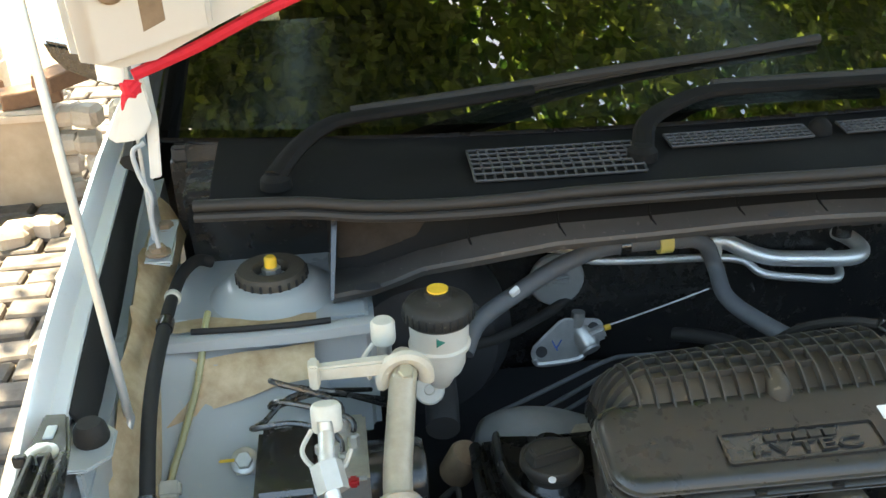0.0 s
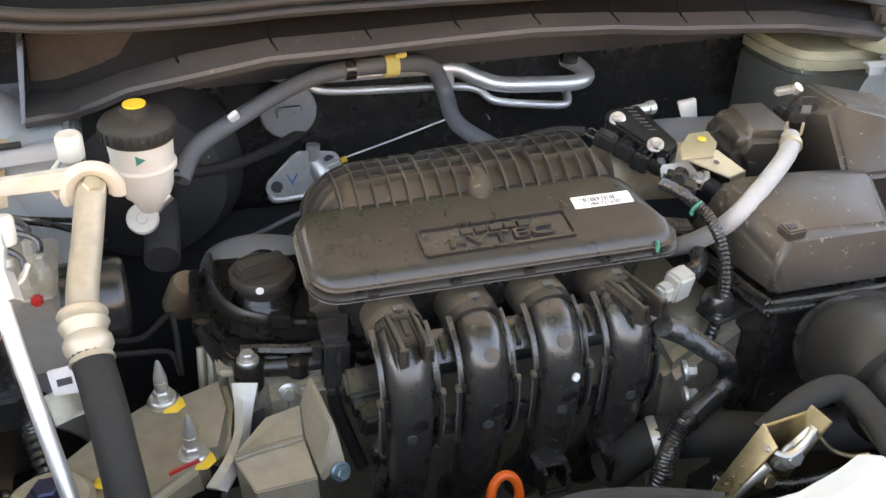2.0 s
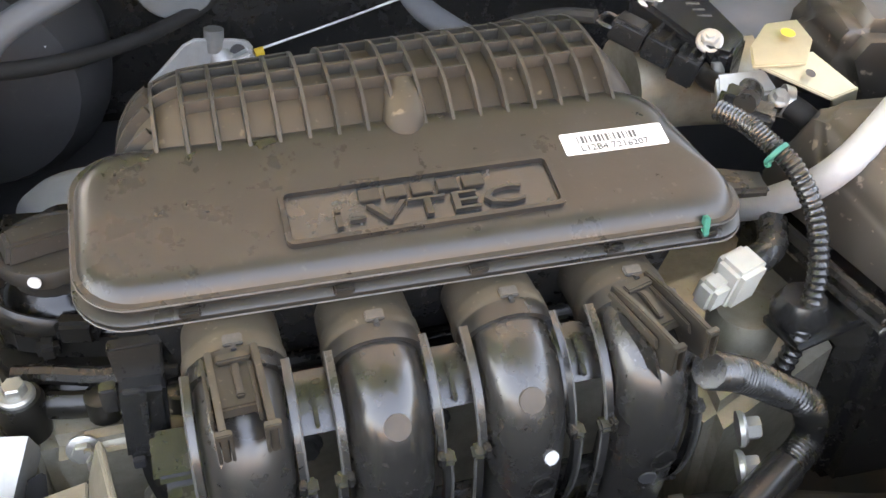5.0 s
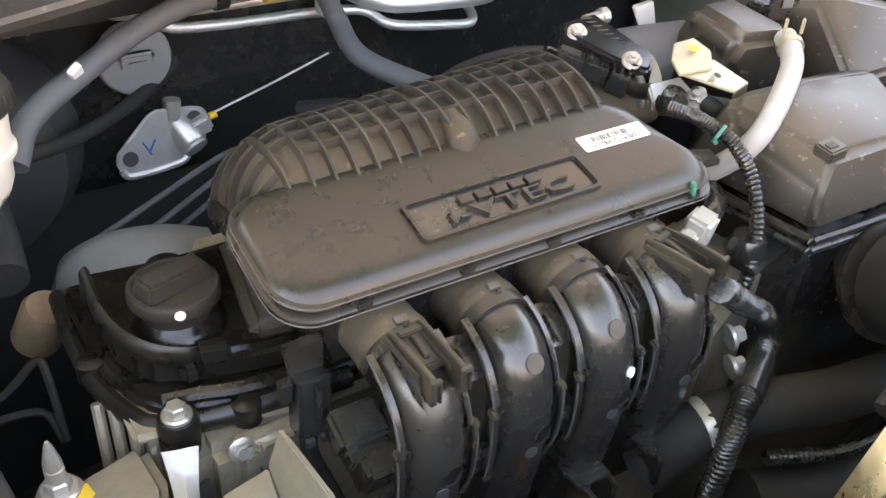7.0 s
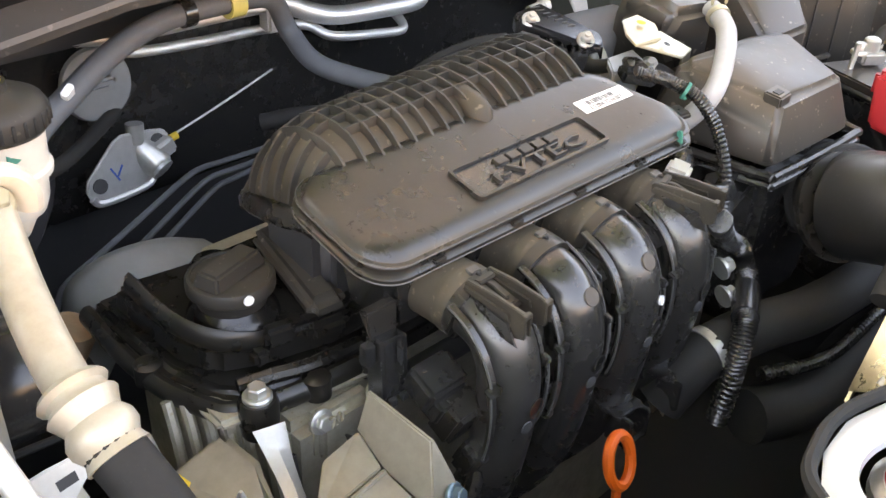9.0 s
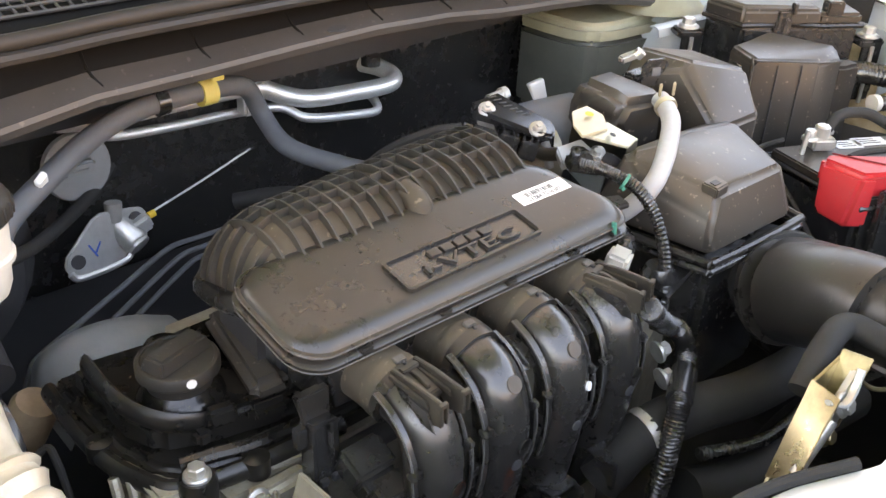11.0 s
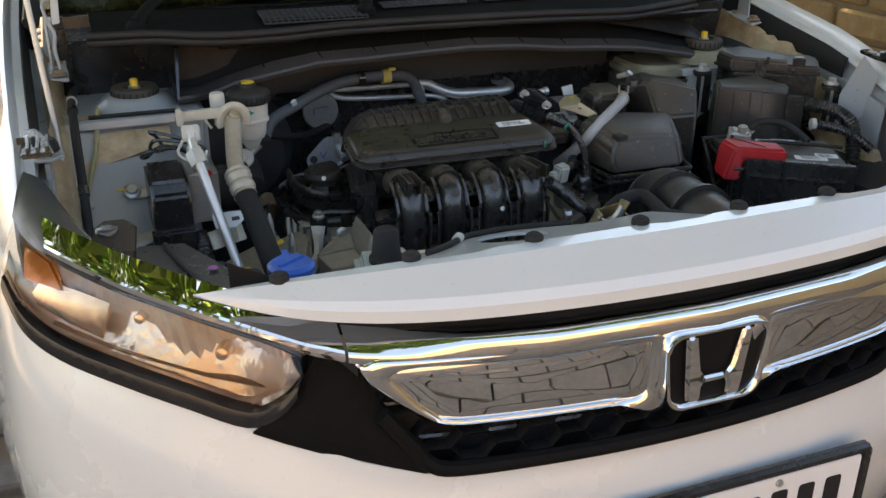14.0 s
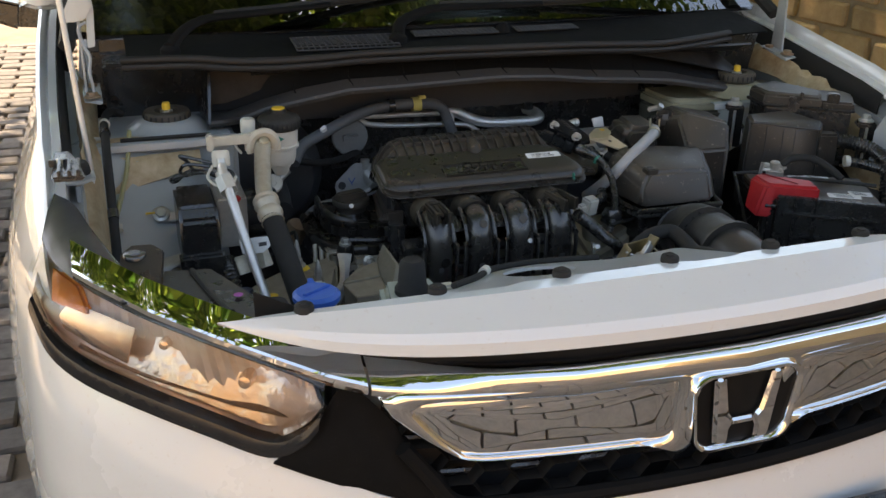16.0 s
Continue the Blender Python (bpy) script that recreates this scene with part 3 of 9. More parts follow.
for s in (-1, 1):
    part("lamp_chrome_strip", loft(chrome_rows([s * (0.428 + (0.715 - 0.428) * k / 30) for k in range(31)], chrome_z), 0.003), M["chrome"], car, "chrome strip over the headlamp", angle=12)
    # black gap filler under the white cover
    part("grille_gap_filler", loft([[(s * x, interp(x, [(0, 0.058), (0.207, 0.070), (0.36, 0.104), (0.42, 0.128), (0.468, 0.154), (0.519, 0.180), (0.54, 0.195)]) + dy, z + 0.30 * max(0, x - 0.40)) for x in [0.0, 0.1, 0.2, 0.3, 0.36, 0.42, 0.48, 0.53]] for z, dy in ((0.850, 0.0), (0.872, 0.0), (0.894, 0.004))], 0.003), M["blackshade"], car, "black strip between cover and chrome bar")

# chrome wings beside the emblem: a bright rolled border round a shallow mirror panel
def even(loop, n):
    """n points at even steps round a closed outline."""
    pts = [Vector((x, 0, z)) for x, z in loop + loop[:1]]
    acc = [0.0]
    for p, q in zip(pts, pts[1:]):
        acc.append(acc[-1] + (q - p).length)
    ss = [acc[-1] * k / n for k in range(n)]
    return [(float(np.interp(u, acc, [p.x for p in pts])), float(np.interp(u, acc, [p.z for p in pts]))) for u in ss]


WING_OUT = [(0.416, 0.832), (0.40, 0.845), (0.30, 0.843), (0.20, 0.843), (0.10, 0.842), (0.06, 0.840), (0.04, 0.80), (0.04, 0.76), (0.045, 0.722), (0.058, 0.715), (0.074, 0.722), (0.092, 0.740), (0.11, 0.7425), (0.20, 0.7450), (0.30, 0.7465), (0.323, 0.749), (0.346, 0.761), (0.38, 0.788), (0.410, 0.816)]
WING_IN = [(0.384, 0.820), (0.374, 0.828), (0.354, 0.831), (0.283, 0.834), (0.19, 0.837), (0.105, 0.837), (0.090, 0.832), (0.081, 0.817), (0.078, 0.780), (0.077, 0.757), (0.081, 0.749), (0.092, 0.7462), (0.211, 0.7480), (0.303, 0.7495), (0.323, 0.753), (0.350, 0.777)]
for s in (-1, 1):
    wo, wi = even(WING_OUT, 96), even(WING_IN, 96)

    def wing_ring(f, k, dy):
        """Ring between the outlines (f from 0 outside to 1 inside), drawn in by k towards the middle."""
        out = []
        for (x0, z0), (x1, z1) in zip(wo, wi):
            x, z = x0 + (x1 - x0) * f, z0 + (z1 - z0) * f
            x, z = 0.222 + (x - 0.222) * k, 0.793 + (z - 0.793) * k
            out.append((s * x, front_line(x, 0.036, 0.30) + 0.12 * (0.835 - z) + dy, z))
        return out

    part("chrome_wing", loft([wing_ring(0, 1, 0.016), wing_ring(0.04, 1, 0.003), wing_ring(0.18, 1, -0.001), wing_ring(0.50, 1, -0.003), wing_ring(0.82, 1, -0.0015), wing_ring(0.97, 1, 0.0015), wing_ring(1, 1, 0.0035)], close=True), M["chrome"], car, "bright rolled chrome border of the grille wing", angle=70)
    part("wing_inset", loft([wing_ring(1, 1, 0.0036), wing_ring(1, 0.97, 0.0022), wing_ring(1, 0.80, 0.0012), wing_ring(1, 0.55, 0.0003), wing_ring(1, 0.30, -0.0002), wing_ring(1, 0.10, -0.0004), wing_ring(1, 0.002, -0.0004)], close=True), M["chrome"], car, "shallow chrome mirror panel", angle=70)

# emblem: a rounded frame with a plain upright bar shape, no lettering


def rounded(w0, w1, z0, z1, r, n=6):
    """Trapezium with round corners: width w0 at the foot, w1 at the head."""
    cs = [(-w0, z0, 180), (w0, z0, 270), (w1, z1, 0), (-w1, z1, 90)]
    out = []
    for x, z, a0 in cs:
        cx, cz = x - math.copysign(r, x), z + (r if z == z0 else -r)
        for k in range(n + 1):
            a = radians(a0 + 90 * k / n)
            out.append((cx + r * math.cos(a), cz + r * math.sin(a)))
    return out


EMB = pose(0.004, 0.030, 0.783, 90, 0, 0) @ Matrix.Diagonal((1.14, 1.0, 1.0, 1.0))
o1, o2 = rounded(0.0595, 0.0665, -0.053, 0.053, 0.024, 8), rounded(0.0525, 0.0590, -0.0455, 0.0455, 0.019, 8)
ring = [[(x, y, z) for x, y in o] for o, z in ((o1, -0.014), (o1, -0.002), ([(0.8 * a + 0.2 * c, 0.8 * b + 0.2 * d) for (a, b), (c, d) in zip(o1, o2)], 0.002), ([(0.4 * a + 0.6 * c, 0.4 * b + 0.6 * d) for (a, b), (c, d) in zip(o1, o2)], 0.002), (o2, -0.002), (o2, -0.014))]
emblem = part("emblem", xform(loft(ring, close=True), EMB), M["chrome"], car, "chrome emblem frame on the grille", angle=50)
part("emblem_backing", prism(o2, 0.003, EMB @ Matrix.Translation((0, 0, -0.011)), 0), M["blackshade"], emblem, "black emblem backing")
for s in (-1, 1):
    ol = [(s * 0.0155, -0.046), (s * 0.0330, -0.046), (s * 0.0350, -0.030), (s * 0.0410, 0.046), (s * 0.0275, 0.046), (s * 0.0215, 0.012), (s * 0.0185, -0.004), (s * 0.0130, -0.012), (s * 0.0130, -0.021), (s * 0.0160, -0.028)]
    part("emblem_bar", prism(ol if s > 0 else ol[::-1], 0.010, EMB @ Matrix.Translation((0, 0, -0.009)), 0.0035), M["chrome"], emblem)
part("emblem_bridge", prism([(-0.015, -0.022), (0.015, -0.022), (0.015, -0.0125), (-0.015, -0.0125)], 0.008, EMB @ Matrix.Translation((0, 0, -0.0085)), 0.003), M["chrome"], emblem)

# honeycomb grille
b = bmesh.new()
R = 0.027
hexes = []
for row in range(0, 9):
    for colu in range(-6, 7):
        cx, cz = colu * 3 * R + (row % 2) * 1.5 * R, 0.690 + row * R * 0.65
        if abs(cx) > 0.405 - max(0, (0.76 - cz)) * 0.75 or cz > 0.80 or abs(cx) > 0.375:
            continue
        hexes.append((cx, cz))
for cx, cz in hexes:
    o = [(cx + R * 1.0 * math.cos(radians(60 * k)), cz + R * 0.75 * math.sin(radians(60 * k))) for k in range(6)]
    i_ = [(cx + R * 0.945 * math.cos(radians(60 * k)), cz + R * 0.695 * math.sin(radians(60 * k))) for k in range(6)]
    vo = [b.verts.new((x, front_line(x, 0.058, 0.3), z)) for x, z in o]
    vi = [b.verts.new((x, front_line(x, 0.060, 0.3), z)) for x, z in i_]
    vb = [b.verts.new((x, front_line(x, 0.076, 0.3), z)) for x, z in i_]
    for k in range(6):
        j = (k + 1) % 6
        b.faces.new((vo[k], vo[j], vi[j], vi[k]))
        b.faces.new((vi[k], vi[j], vb[j], vb[k]))
part("honeycomb_grille", b, M["cowl"], car, "black honeycomb grille mesh")
for z in (0.70, 0.75):
    part("grille_slat", tube([(x, front_line(x, 0.097, 0.3), z) for x in [-0.38 + 0.076 * k for k in range(11)]], 0.004, 6, 2), M["plastic2"], car)
part("grille_lower_rim", tube([(x, front_line(x, 0.052, 0.30) + 0.002, interp(abs(x), [(0, 0.681), (0.30, 0.681), (0.335, 0.69), (0.39, 0.765)])) for x in [-0.39, -0.36, -0.335, -0.30, -0.2, -0.1, 0, 0.1, 0.2, 0.30, 0.335, 0.36, 0.39]], 0.010, 8, 3), M["cowl"], car, "black lower grille rim")
part("grille_shroud", loft([[(x, front_line(x, 0.13, 0.25), z) for x in [-0.45 + 0.09 * k for k in range(11)]] for z in (0.40, 0.60, 0.86)], 0.004), M["dark"], car)
for s in (-1, 1):
    # black trim between lamp and grille
    top = [(0.36, 0.735), (0.40, 0.795), (0.428, 0.824), (0.452, 0.830), (0.468, 0.80)]
    low = [(0.335, 0.668), (0.385, 0.684), (0.44, 0.704), (0.49, 0.722), (0.525, 0.736)]
    mid = [(0.5 * (a + c), 0.5 * (b_ + d)) for (a, b_), (c, d) in zip(top, low)]
    rows = [[(s * x, front_line(x, 0.045, 0.40) - dy, z) for x, z in r] for r, dy in ((top, -0.012), (mid, 0.004), (low, 0.0))]
    part("lamp_trim", loft(rows, 0.004), M["cowl"], car, "satin black trim between headlamp and grille")

# number plate on its holder
plate = thing("number_plate", (0.022, 0.05, 0.45), "white number plate in a black holder on the bumper", "number plate")
PM = pose(0.010, 0.036, 0.539, 90, 0, 0)
part("plate_holder", prism(rounded(0.264, 0.264, -0.070, 0.070, 0.008), 0.012, PM, 0.003), M["plastic2"], plate, "black plastic plate holder")
part("plate_sheet", prism(rounded(0.248, 0.248, -0.055, 0.057, 0.006), 0.0025, PM @ Matrix.Translation((0, 0, 0.0125)), 0.0008), M["plate"], plate, "white sheet with black bars")
for k, x in enumerate((-0.200, -0.158, -0.108, -0.066, -0.020, 0.026, 0.072, 0.116, 0.160, 0.204)):
    part("plate_bar", prism(rounded(0.0130, 0.0130, -0.034, 0.034, 0.005, 3), 0.0015, PM @ Matrix.Translation((x, 0, 0.0152)), 0.0005), M["platech"], plate)
part("holder_rim", xform(loft([[(x, y, z) for x, y in o] for o, z in ((rounded(0.264, 0.264, -0.070, 0.070, 0.008), 0.010), (rounded(0.262, 0.262, -0.068, 0.068, 0.008), 0.017), (rounded(0.254, 0.254, -0.060, 0.062, 0.007), 0.017), (rounded(0.252, 0.252, -0.058, 0.060, 0.007), 0.012))], close=True), PM), M["plastic2"], plate)
for x in (-0.118, 0.112):
    part("plate_screw", lathe([(0.006, 0), (0.005, 0.003), (0, 0.0035)], PM @ Matrix.Translation((x, 0.047, 0.0152)), 14), M["steel"], plate)
part("plate_tongue", box((0.024, 0.062, 0.50), (0.1, 0.03, 0.08), 0.003), M["plastic2"], plate)
part("lower_grille", prism([(-0.42, -0.03), (0.42, -0.03), (0.40, 0.03), (-0.40, 0.03)], 0.012, pose(0, 0.036, 0.415, 90, 0, 0), 0.004), M["plastic"], car, "black lower air intake")

# headlamps
LOW = [(0.472, 0.128, 0.812), (0.490, 0.140, 0.785), (0.523, 0.168, 0.760), (0.585, 0.208, 0.776), (0.647, 0.250, 0.794), (0.710, 0.297, 0.815), (0.748, 0.340, 0.838), (0.768, 0.400, 0.866)]
TOP = [(0.470, 0.124, 0.842), (0.500, 0.140, 0.856), (0.545, 0.165, 0.870), (0.600, 0.203, 0.886), (0.650, 0.247, 0.898), (0.700, 0.312, 0.907), (0.735, 0.385, 0.911), (0.752, 0.450, 0.920)]
BACK = [(0.470, 0.150, 0.848), (0.510, 0.175, 0.866), (0.560, 0.215, 0.882), (0.610, 0.262, 0.898), (0.655, 0.335, 0.912), (0.690, 0.430, 0.930), (0.712, 0.500, 0.944), (0.735, 0.530, 0.950)]
for s in (-1, 1):
    lamp = thing("headlamp", (s * 0.6, 0.28, 0.76))
    lamp.parent = car
    lamp.location = WL[lamp.name] - WL["car"]
    lamp["label"] = "clear headlamp with chrome reflector and amber indicator"
    rows = []
    for k in range(7):
        u = k / 6
        rows.append([(s * (a[0] * (1 - u) + c[0] * u + 0.010 * math.sin(math.pi * u) * (0.3 + 0.7 * i / 7)), a[1] * (1 - u) + c[1] * u - 0.016 * math.sin(math.pi * u), a[2] * (1 - u) + c[2] * u) for i, (a, c) in enumerate(zip(LOW, TOP))])
    lens_row = [spline(r, 4) for r in rows]
    part("lens", loft(lens_row), M["lens"], lamp, "clear curved lamp lens", angle=60)
    part("top_housing", loft([spline([(s * x, y, z) for x, y, z in r], 4) for r in (TOP, [tuple(0.5 * (p + q) + (0.006 if i == 2 else 0) for i, (p, q) in enumerate(zip(a, c))) for a, c in zip(TOP, BACK)], BACK)], 0.003), M["smoke"], lamp, "smoky dark top of the lamp housing")
    part("lamp_roof", loft([spline([(s * x, y + 0.01, z - 0.004) for x, y, z in r], 4) for r in (TOP, BACK)], 0.003), M["plastic"], lamp, "dark grey lamp housing under the lens")
    # housing bowl behind the lens
    inset = lambda r, dy, dz, f: [(s * (x * f + 0.6 * (1 - f)), y + dy, z + dz) for x, y, z in r]
    mids = [tuple((p + q) / 2 for p, q in zip(a, c)) for a, c in zip(LOW, TOP)]
    bowl = [spline(inset(LOW, 0.004, 0.002, 1), 6), spline(inset(LOW, 0.020, 0.006, 0.985), 6), spline(inset(mids, 0.046, 0.0, 0.97), 6), spline(inset(TOP, 0.072, -0.014, 0.97), 6), spline(inset(TOP, 0.055, -0.008, 0.98), 6), spline(inset(TOP, 0.004, -0.002, 1), 6)]
    part("reflector_bowl", loft(bowl, 0.002), M["lampref"], lamp, "chromed lamp reflector")
    part("lamp_lower_rim", loft([[(s * (x + o), y - f, z - d) for x, y, z in [tuple(q) for q in spline(LOW, 4)]] for o, f, d in ((-0.004, -0.006, -0.004), (0.003, 0.006, 0.0), (0.006, 0.008, 0.010), (0.006, 0.006, 0.020), (0.002, -0.004, 0.024))], 0.002), M["gloss"], lamp, "glossy black lower lamp rim")
    # fluted inner reflector: upright facets with two round bowls pressed into it
    rows = []
    for j in range(9):
        u = 0.08 + 0.88 * j / 8
        r_ = []
        for i in range(43):
            q = 7 * (0.03 + 0.80 * i / 42)
            i0 = min(int(q), 6)
            f = q - i0
            lo, hi = [[P[i0][m] * (1 - f) + P[i0 + 1][m] * f for m in range(3)] for P in (LOW, TOP)]
            x, y, z = [lo[m] * (1 - u) + hi[m] * u for m in range(3)]
            dip = 0.020 * math.exp(-((i - 11) / 5.0) ** 2 - ((u - 0.5) / 0.42) ** 2) + 0.016 * math.exp(-((i - 26) / 4.0) ** 2 - ((u - 0.55) / 0.40) ** 2)
            r_.append((s * x, y + 0.024 + 0.010 * math.sin(math.pi * u) + dip + (0.0030 if i % 2 else 0.0), z))
        rows.append(r_)
    part("main_reflector", loft(rows, 0.001), M["lampref"], lamp, "fluted bright chrome reflector", angle=6)
    for (cx_, cy_, cz_), r0 in (((0.545, 0.196, 0.822), 0.009), ((0.625, 0.262, 0.848), 0.007)):
        part("bulb_shield", lathe([(0, 0.004), (r0 * 0.8, 0.002), (r0, -0.006), (r0, -0.03)], aim((s * cx_, cy_, cz_), (s * 0.45, -1, 0.12)), 18), M["copper"], lamp)
    part("indicator", hull([(s * 0.712, 0.350, 0.898), (s * 0.742, 0.410, 0.903), (s * 0.748, 0.375, 0.866), (s * 0.70, 0.318, 0.864), (s * 0.70, 0.36, 0.89), (s * 0.70, 0.37, 0.866)], 0.004), M["amber"], lamp, "amber indicator reflector")
    part("outer_bezel", loft([[(s * x, y, z) for x, y, z in r] for r in (((0.655, 0.275, 0.868), (0.690, 0.315, 0.872), (0.725, 0.36, 0.872)), ((0.662, 0.268, 0.846), (0.700, 0.310, 0.852), (0.738, 0.358, 0.856)), ((0.668, 0.272, 0.826), (0.700, 0.308, 0.832), (0.735, 0.352, 0.842)))], 0.003), M["copper"], lamp, "chrome bezel fin, copper-toned by painted ground reflection")
    part("inner_bezel", loft([[(s * x, y, z) for x, y, z in r] for r in (((0.490, 0.162, 0.782), (0.56, 0.212, 0.786), (0.65, 0.272, 0.806), (0.72, 0.325, 0.828)), ((0.495, 0.178, 0.792), (0.565, 0.236, 0.796), (0.65, 0.296, 0.816), (0.71, 0.345, 0.836)))], 0.003), M["copper"], lamp, "stepped lower bezel")
    part("lamp_bracket", prism([(-0.022, -0.03), (0.022, -0.03), (0.026, 0.06), (0.012, 0.075), (-0.012, 0.075), (-0.024, 0.06)], 0.004, pose(s * 0.642, 0.285, 0.912, 16, 0, s * 5), 0.002), M["plastic"], lamp, "grey-brown dusty lamp bracket")
    part("bracket_screw", push_clip((s * 0.645, 0.338, 0.929), 0.014), M["plastic2"], lamp)

# windscreen, cowl and wipers


def wind_y(x, u):
    return 0.985 - 0.05 * (1 - (x / 0.62) ** 2) * 1.0 + 0.95 * u + 0.12 * (x * x) * (1 - u)


wrows = [[(x * (1 - 0.12 * u), wind_y(x, u), 1.062 + 0.012 * (1 - (x / 0.62) ** 2) + 0.50 * u) for x in [-0.715 + 1.43 * k / 24 for k in range(25)]] for u in [0, 0.12, 0.25, 0.5, 0.75, 1.0]]
windscreen = part("windscreen", loft(wrows), M["windglass"], car, "sloping windscreen glass reflecting the trees")
windscreen.visible_shadow = False
part("windscreen_frit", loft([[(x, y + 0.004, z - 0.006) for x, y, z in wrows[0]], [(a[0] * 0.93 + b_[0] * 0.07, a[1] * 0.93 + b_[1] * 0.07 + 0.004, a[2] * 0.93 + b_[2] * 0.07 - 0.006) for a, b_ in zip(wrows[0], wrows[2])]], 0.002), M["gloss"], car)
for s in (-1, 1):
    part("pillar", tube([(s * 0.755, 1.20, 1.09), (s * 0.745, 1.27, 1.17), (s * 0.665, 1.95, 1.57)], 0.03, 10, 5), M["paint"], car, "white windscreen pillar")
    part("pillar_seal", tube([(s * 0.712, 0.985, 1.055), (s * 0.700, 1.10, 1.118), (s * 0.668, 1.5, 1.335), (s * 0.632, 1.95, 1.575)], 0.014, 8, 4), M["rubber"], car, "black windscreen edge seal")
part("roof", hull([(sx * x, y, z) for sx in (-1, 1) for x, y, z in ((0.57, 1.93, 1.565), (0.52, 2.4, 1.60), (0.57, 3.2, 1.58))] + [(0, 1.95, 1.59), (0, 2.4, 1.63)], 0.01), M["paint"], car)
part("cabin_floor", box((0, 2.2, 0.62), (1.5, 2.2, 0.1), 0.01), M["dark"], car)
part("cabin_rear", box((0, 3.1, 1.1), (1.3, 0.06, 0.95), 0.01), M["dark"], car)
for s in (-1, 1):
    part("cabin_side", hull([(s * 0.80, 1.15, 0.66), (s * 0.80, 3.1, 0.66), (s * 0.70, 1.15, 1.10), (s * 0.60, 1.95, 1.54), (s * 0.60, 3.1, 1.54), (s * 0.82, 1.15, 0.66), (s * 0.82, 3.1, 0.66), (s * 0.62, 1.95, 1.54), (s * 0.62, 3.1, 1.54)], 0.004), M["dark"], car)
part("dashboard", hull([(sx * 0.62, y, z) for sx in (-1.1, 1.1) for y, z in ((1.02, 1.05), (1.5, 1.10), (1.62, 1.02), (1.62, 0.7), (1.02, 0.7))], 0.02), M["plastic2"], car, "dark dashboard behind the glass")

crow = []
for y_, z_ in ((0.0, 0.0), (0.03, 0.010), (0.085, 0.016), (0.125, 0.020), (0.15, 0.02)):
    crow.append([(x, 0.862 - 0.028 * (1 - (x / 0.62) ** 2) + y_ + 0.02 * (x / 0.62) ** 4, 1.040 + z_ + 0.004 * (1 - (x / 0.62) ** 2)) for x in [-0.62 + 1.24 * k / 30 for k in range(31)]])
part("cowl_panel", loft(crow, 0.003), M["cowl"], car, "black plastic cowl panel below the windscreen")
SEAL = [(-0.63, 0.846, 1.049), (-0.527, 0.834, 1.049), (-0.46, 0.826, 1.043), (-0.389, 0.82, 1.041), (-0.31, 0.814, 1.043), (-0.242, 0.809, 1.047), (-0.132, 0.805, 1.048), (-0.086, 0.804, 1.048), (-0.018, 0.803, 1.047), (0.053, 0.803, 1.046), (0.149, 0.805, 1.044), (0.243, 0.809, 1.04), (0.342, 0.816, 1.036), (0.442, 0.838, 1.038), (0.522, 0.868, 1.038)]
part("cowl_seal", join(tube([(x, y + 0.004, z + 0.0045) for x, y, z in SEAL], 0.0062, 10, 6), tube([(x, y - 0.001, z - 0.0060) for x, y, z in SEAL], 0.0050, 8, 6), tube([(x, y + 0.010, z - 0.004) for x, y, z in SEAL], 0.0065, 8, 6)), M["sealrub"], car, "brownish dusty rubber bonnet seal with two beads")
part("seal_channel", loft([[(x, y + 0.010, z - 0.008) for x, y, z in spline(SEAL, 3)], [(x, y + 0.030, z - 0.016) for x, y, z in spline(SEAL, 3)], [(x, y + 0.060, z - 0.012) for x, y, z in spline(SEAL, 3)]], 0.003), M["dark"], car)

# ---- engine bay structure ----
part("bay_floor", box((0, 0.6, 0.30), (1.3, 0.95, 0.02), 0.004), M["dark"], None, "dark undertray below the engine", kind="structure", category="undertray")
part("firewall", box((0, 1.055, 0.65), (1.36, 0.02, 0.80), 0.004), M["dark"], None, "black firewall behind the engine", kind="structure", category="firewall")


def apron_z(y):
    return interp(y, [(0.46, 0.70), (0.56, 0.742), (0.61, 0.770), (0.66, 0.796), (0.728, 0.834), (0.765, 0.872), (0.79, 0.904), (0.84, 0.928)])


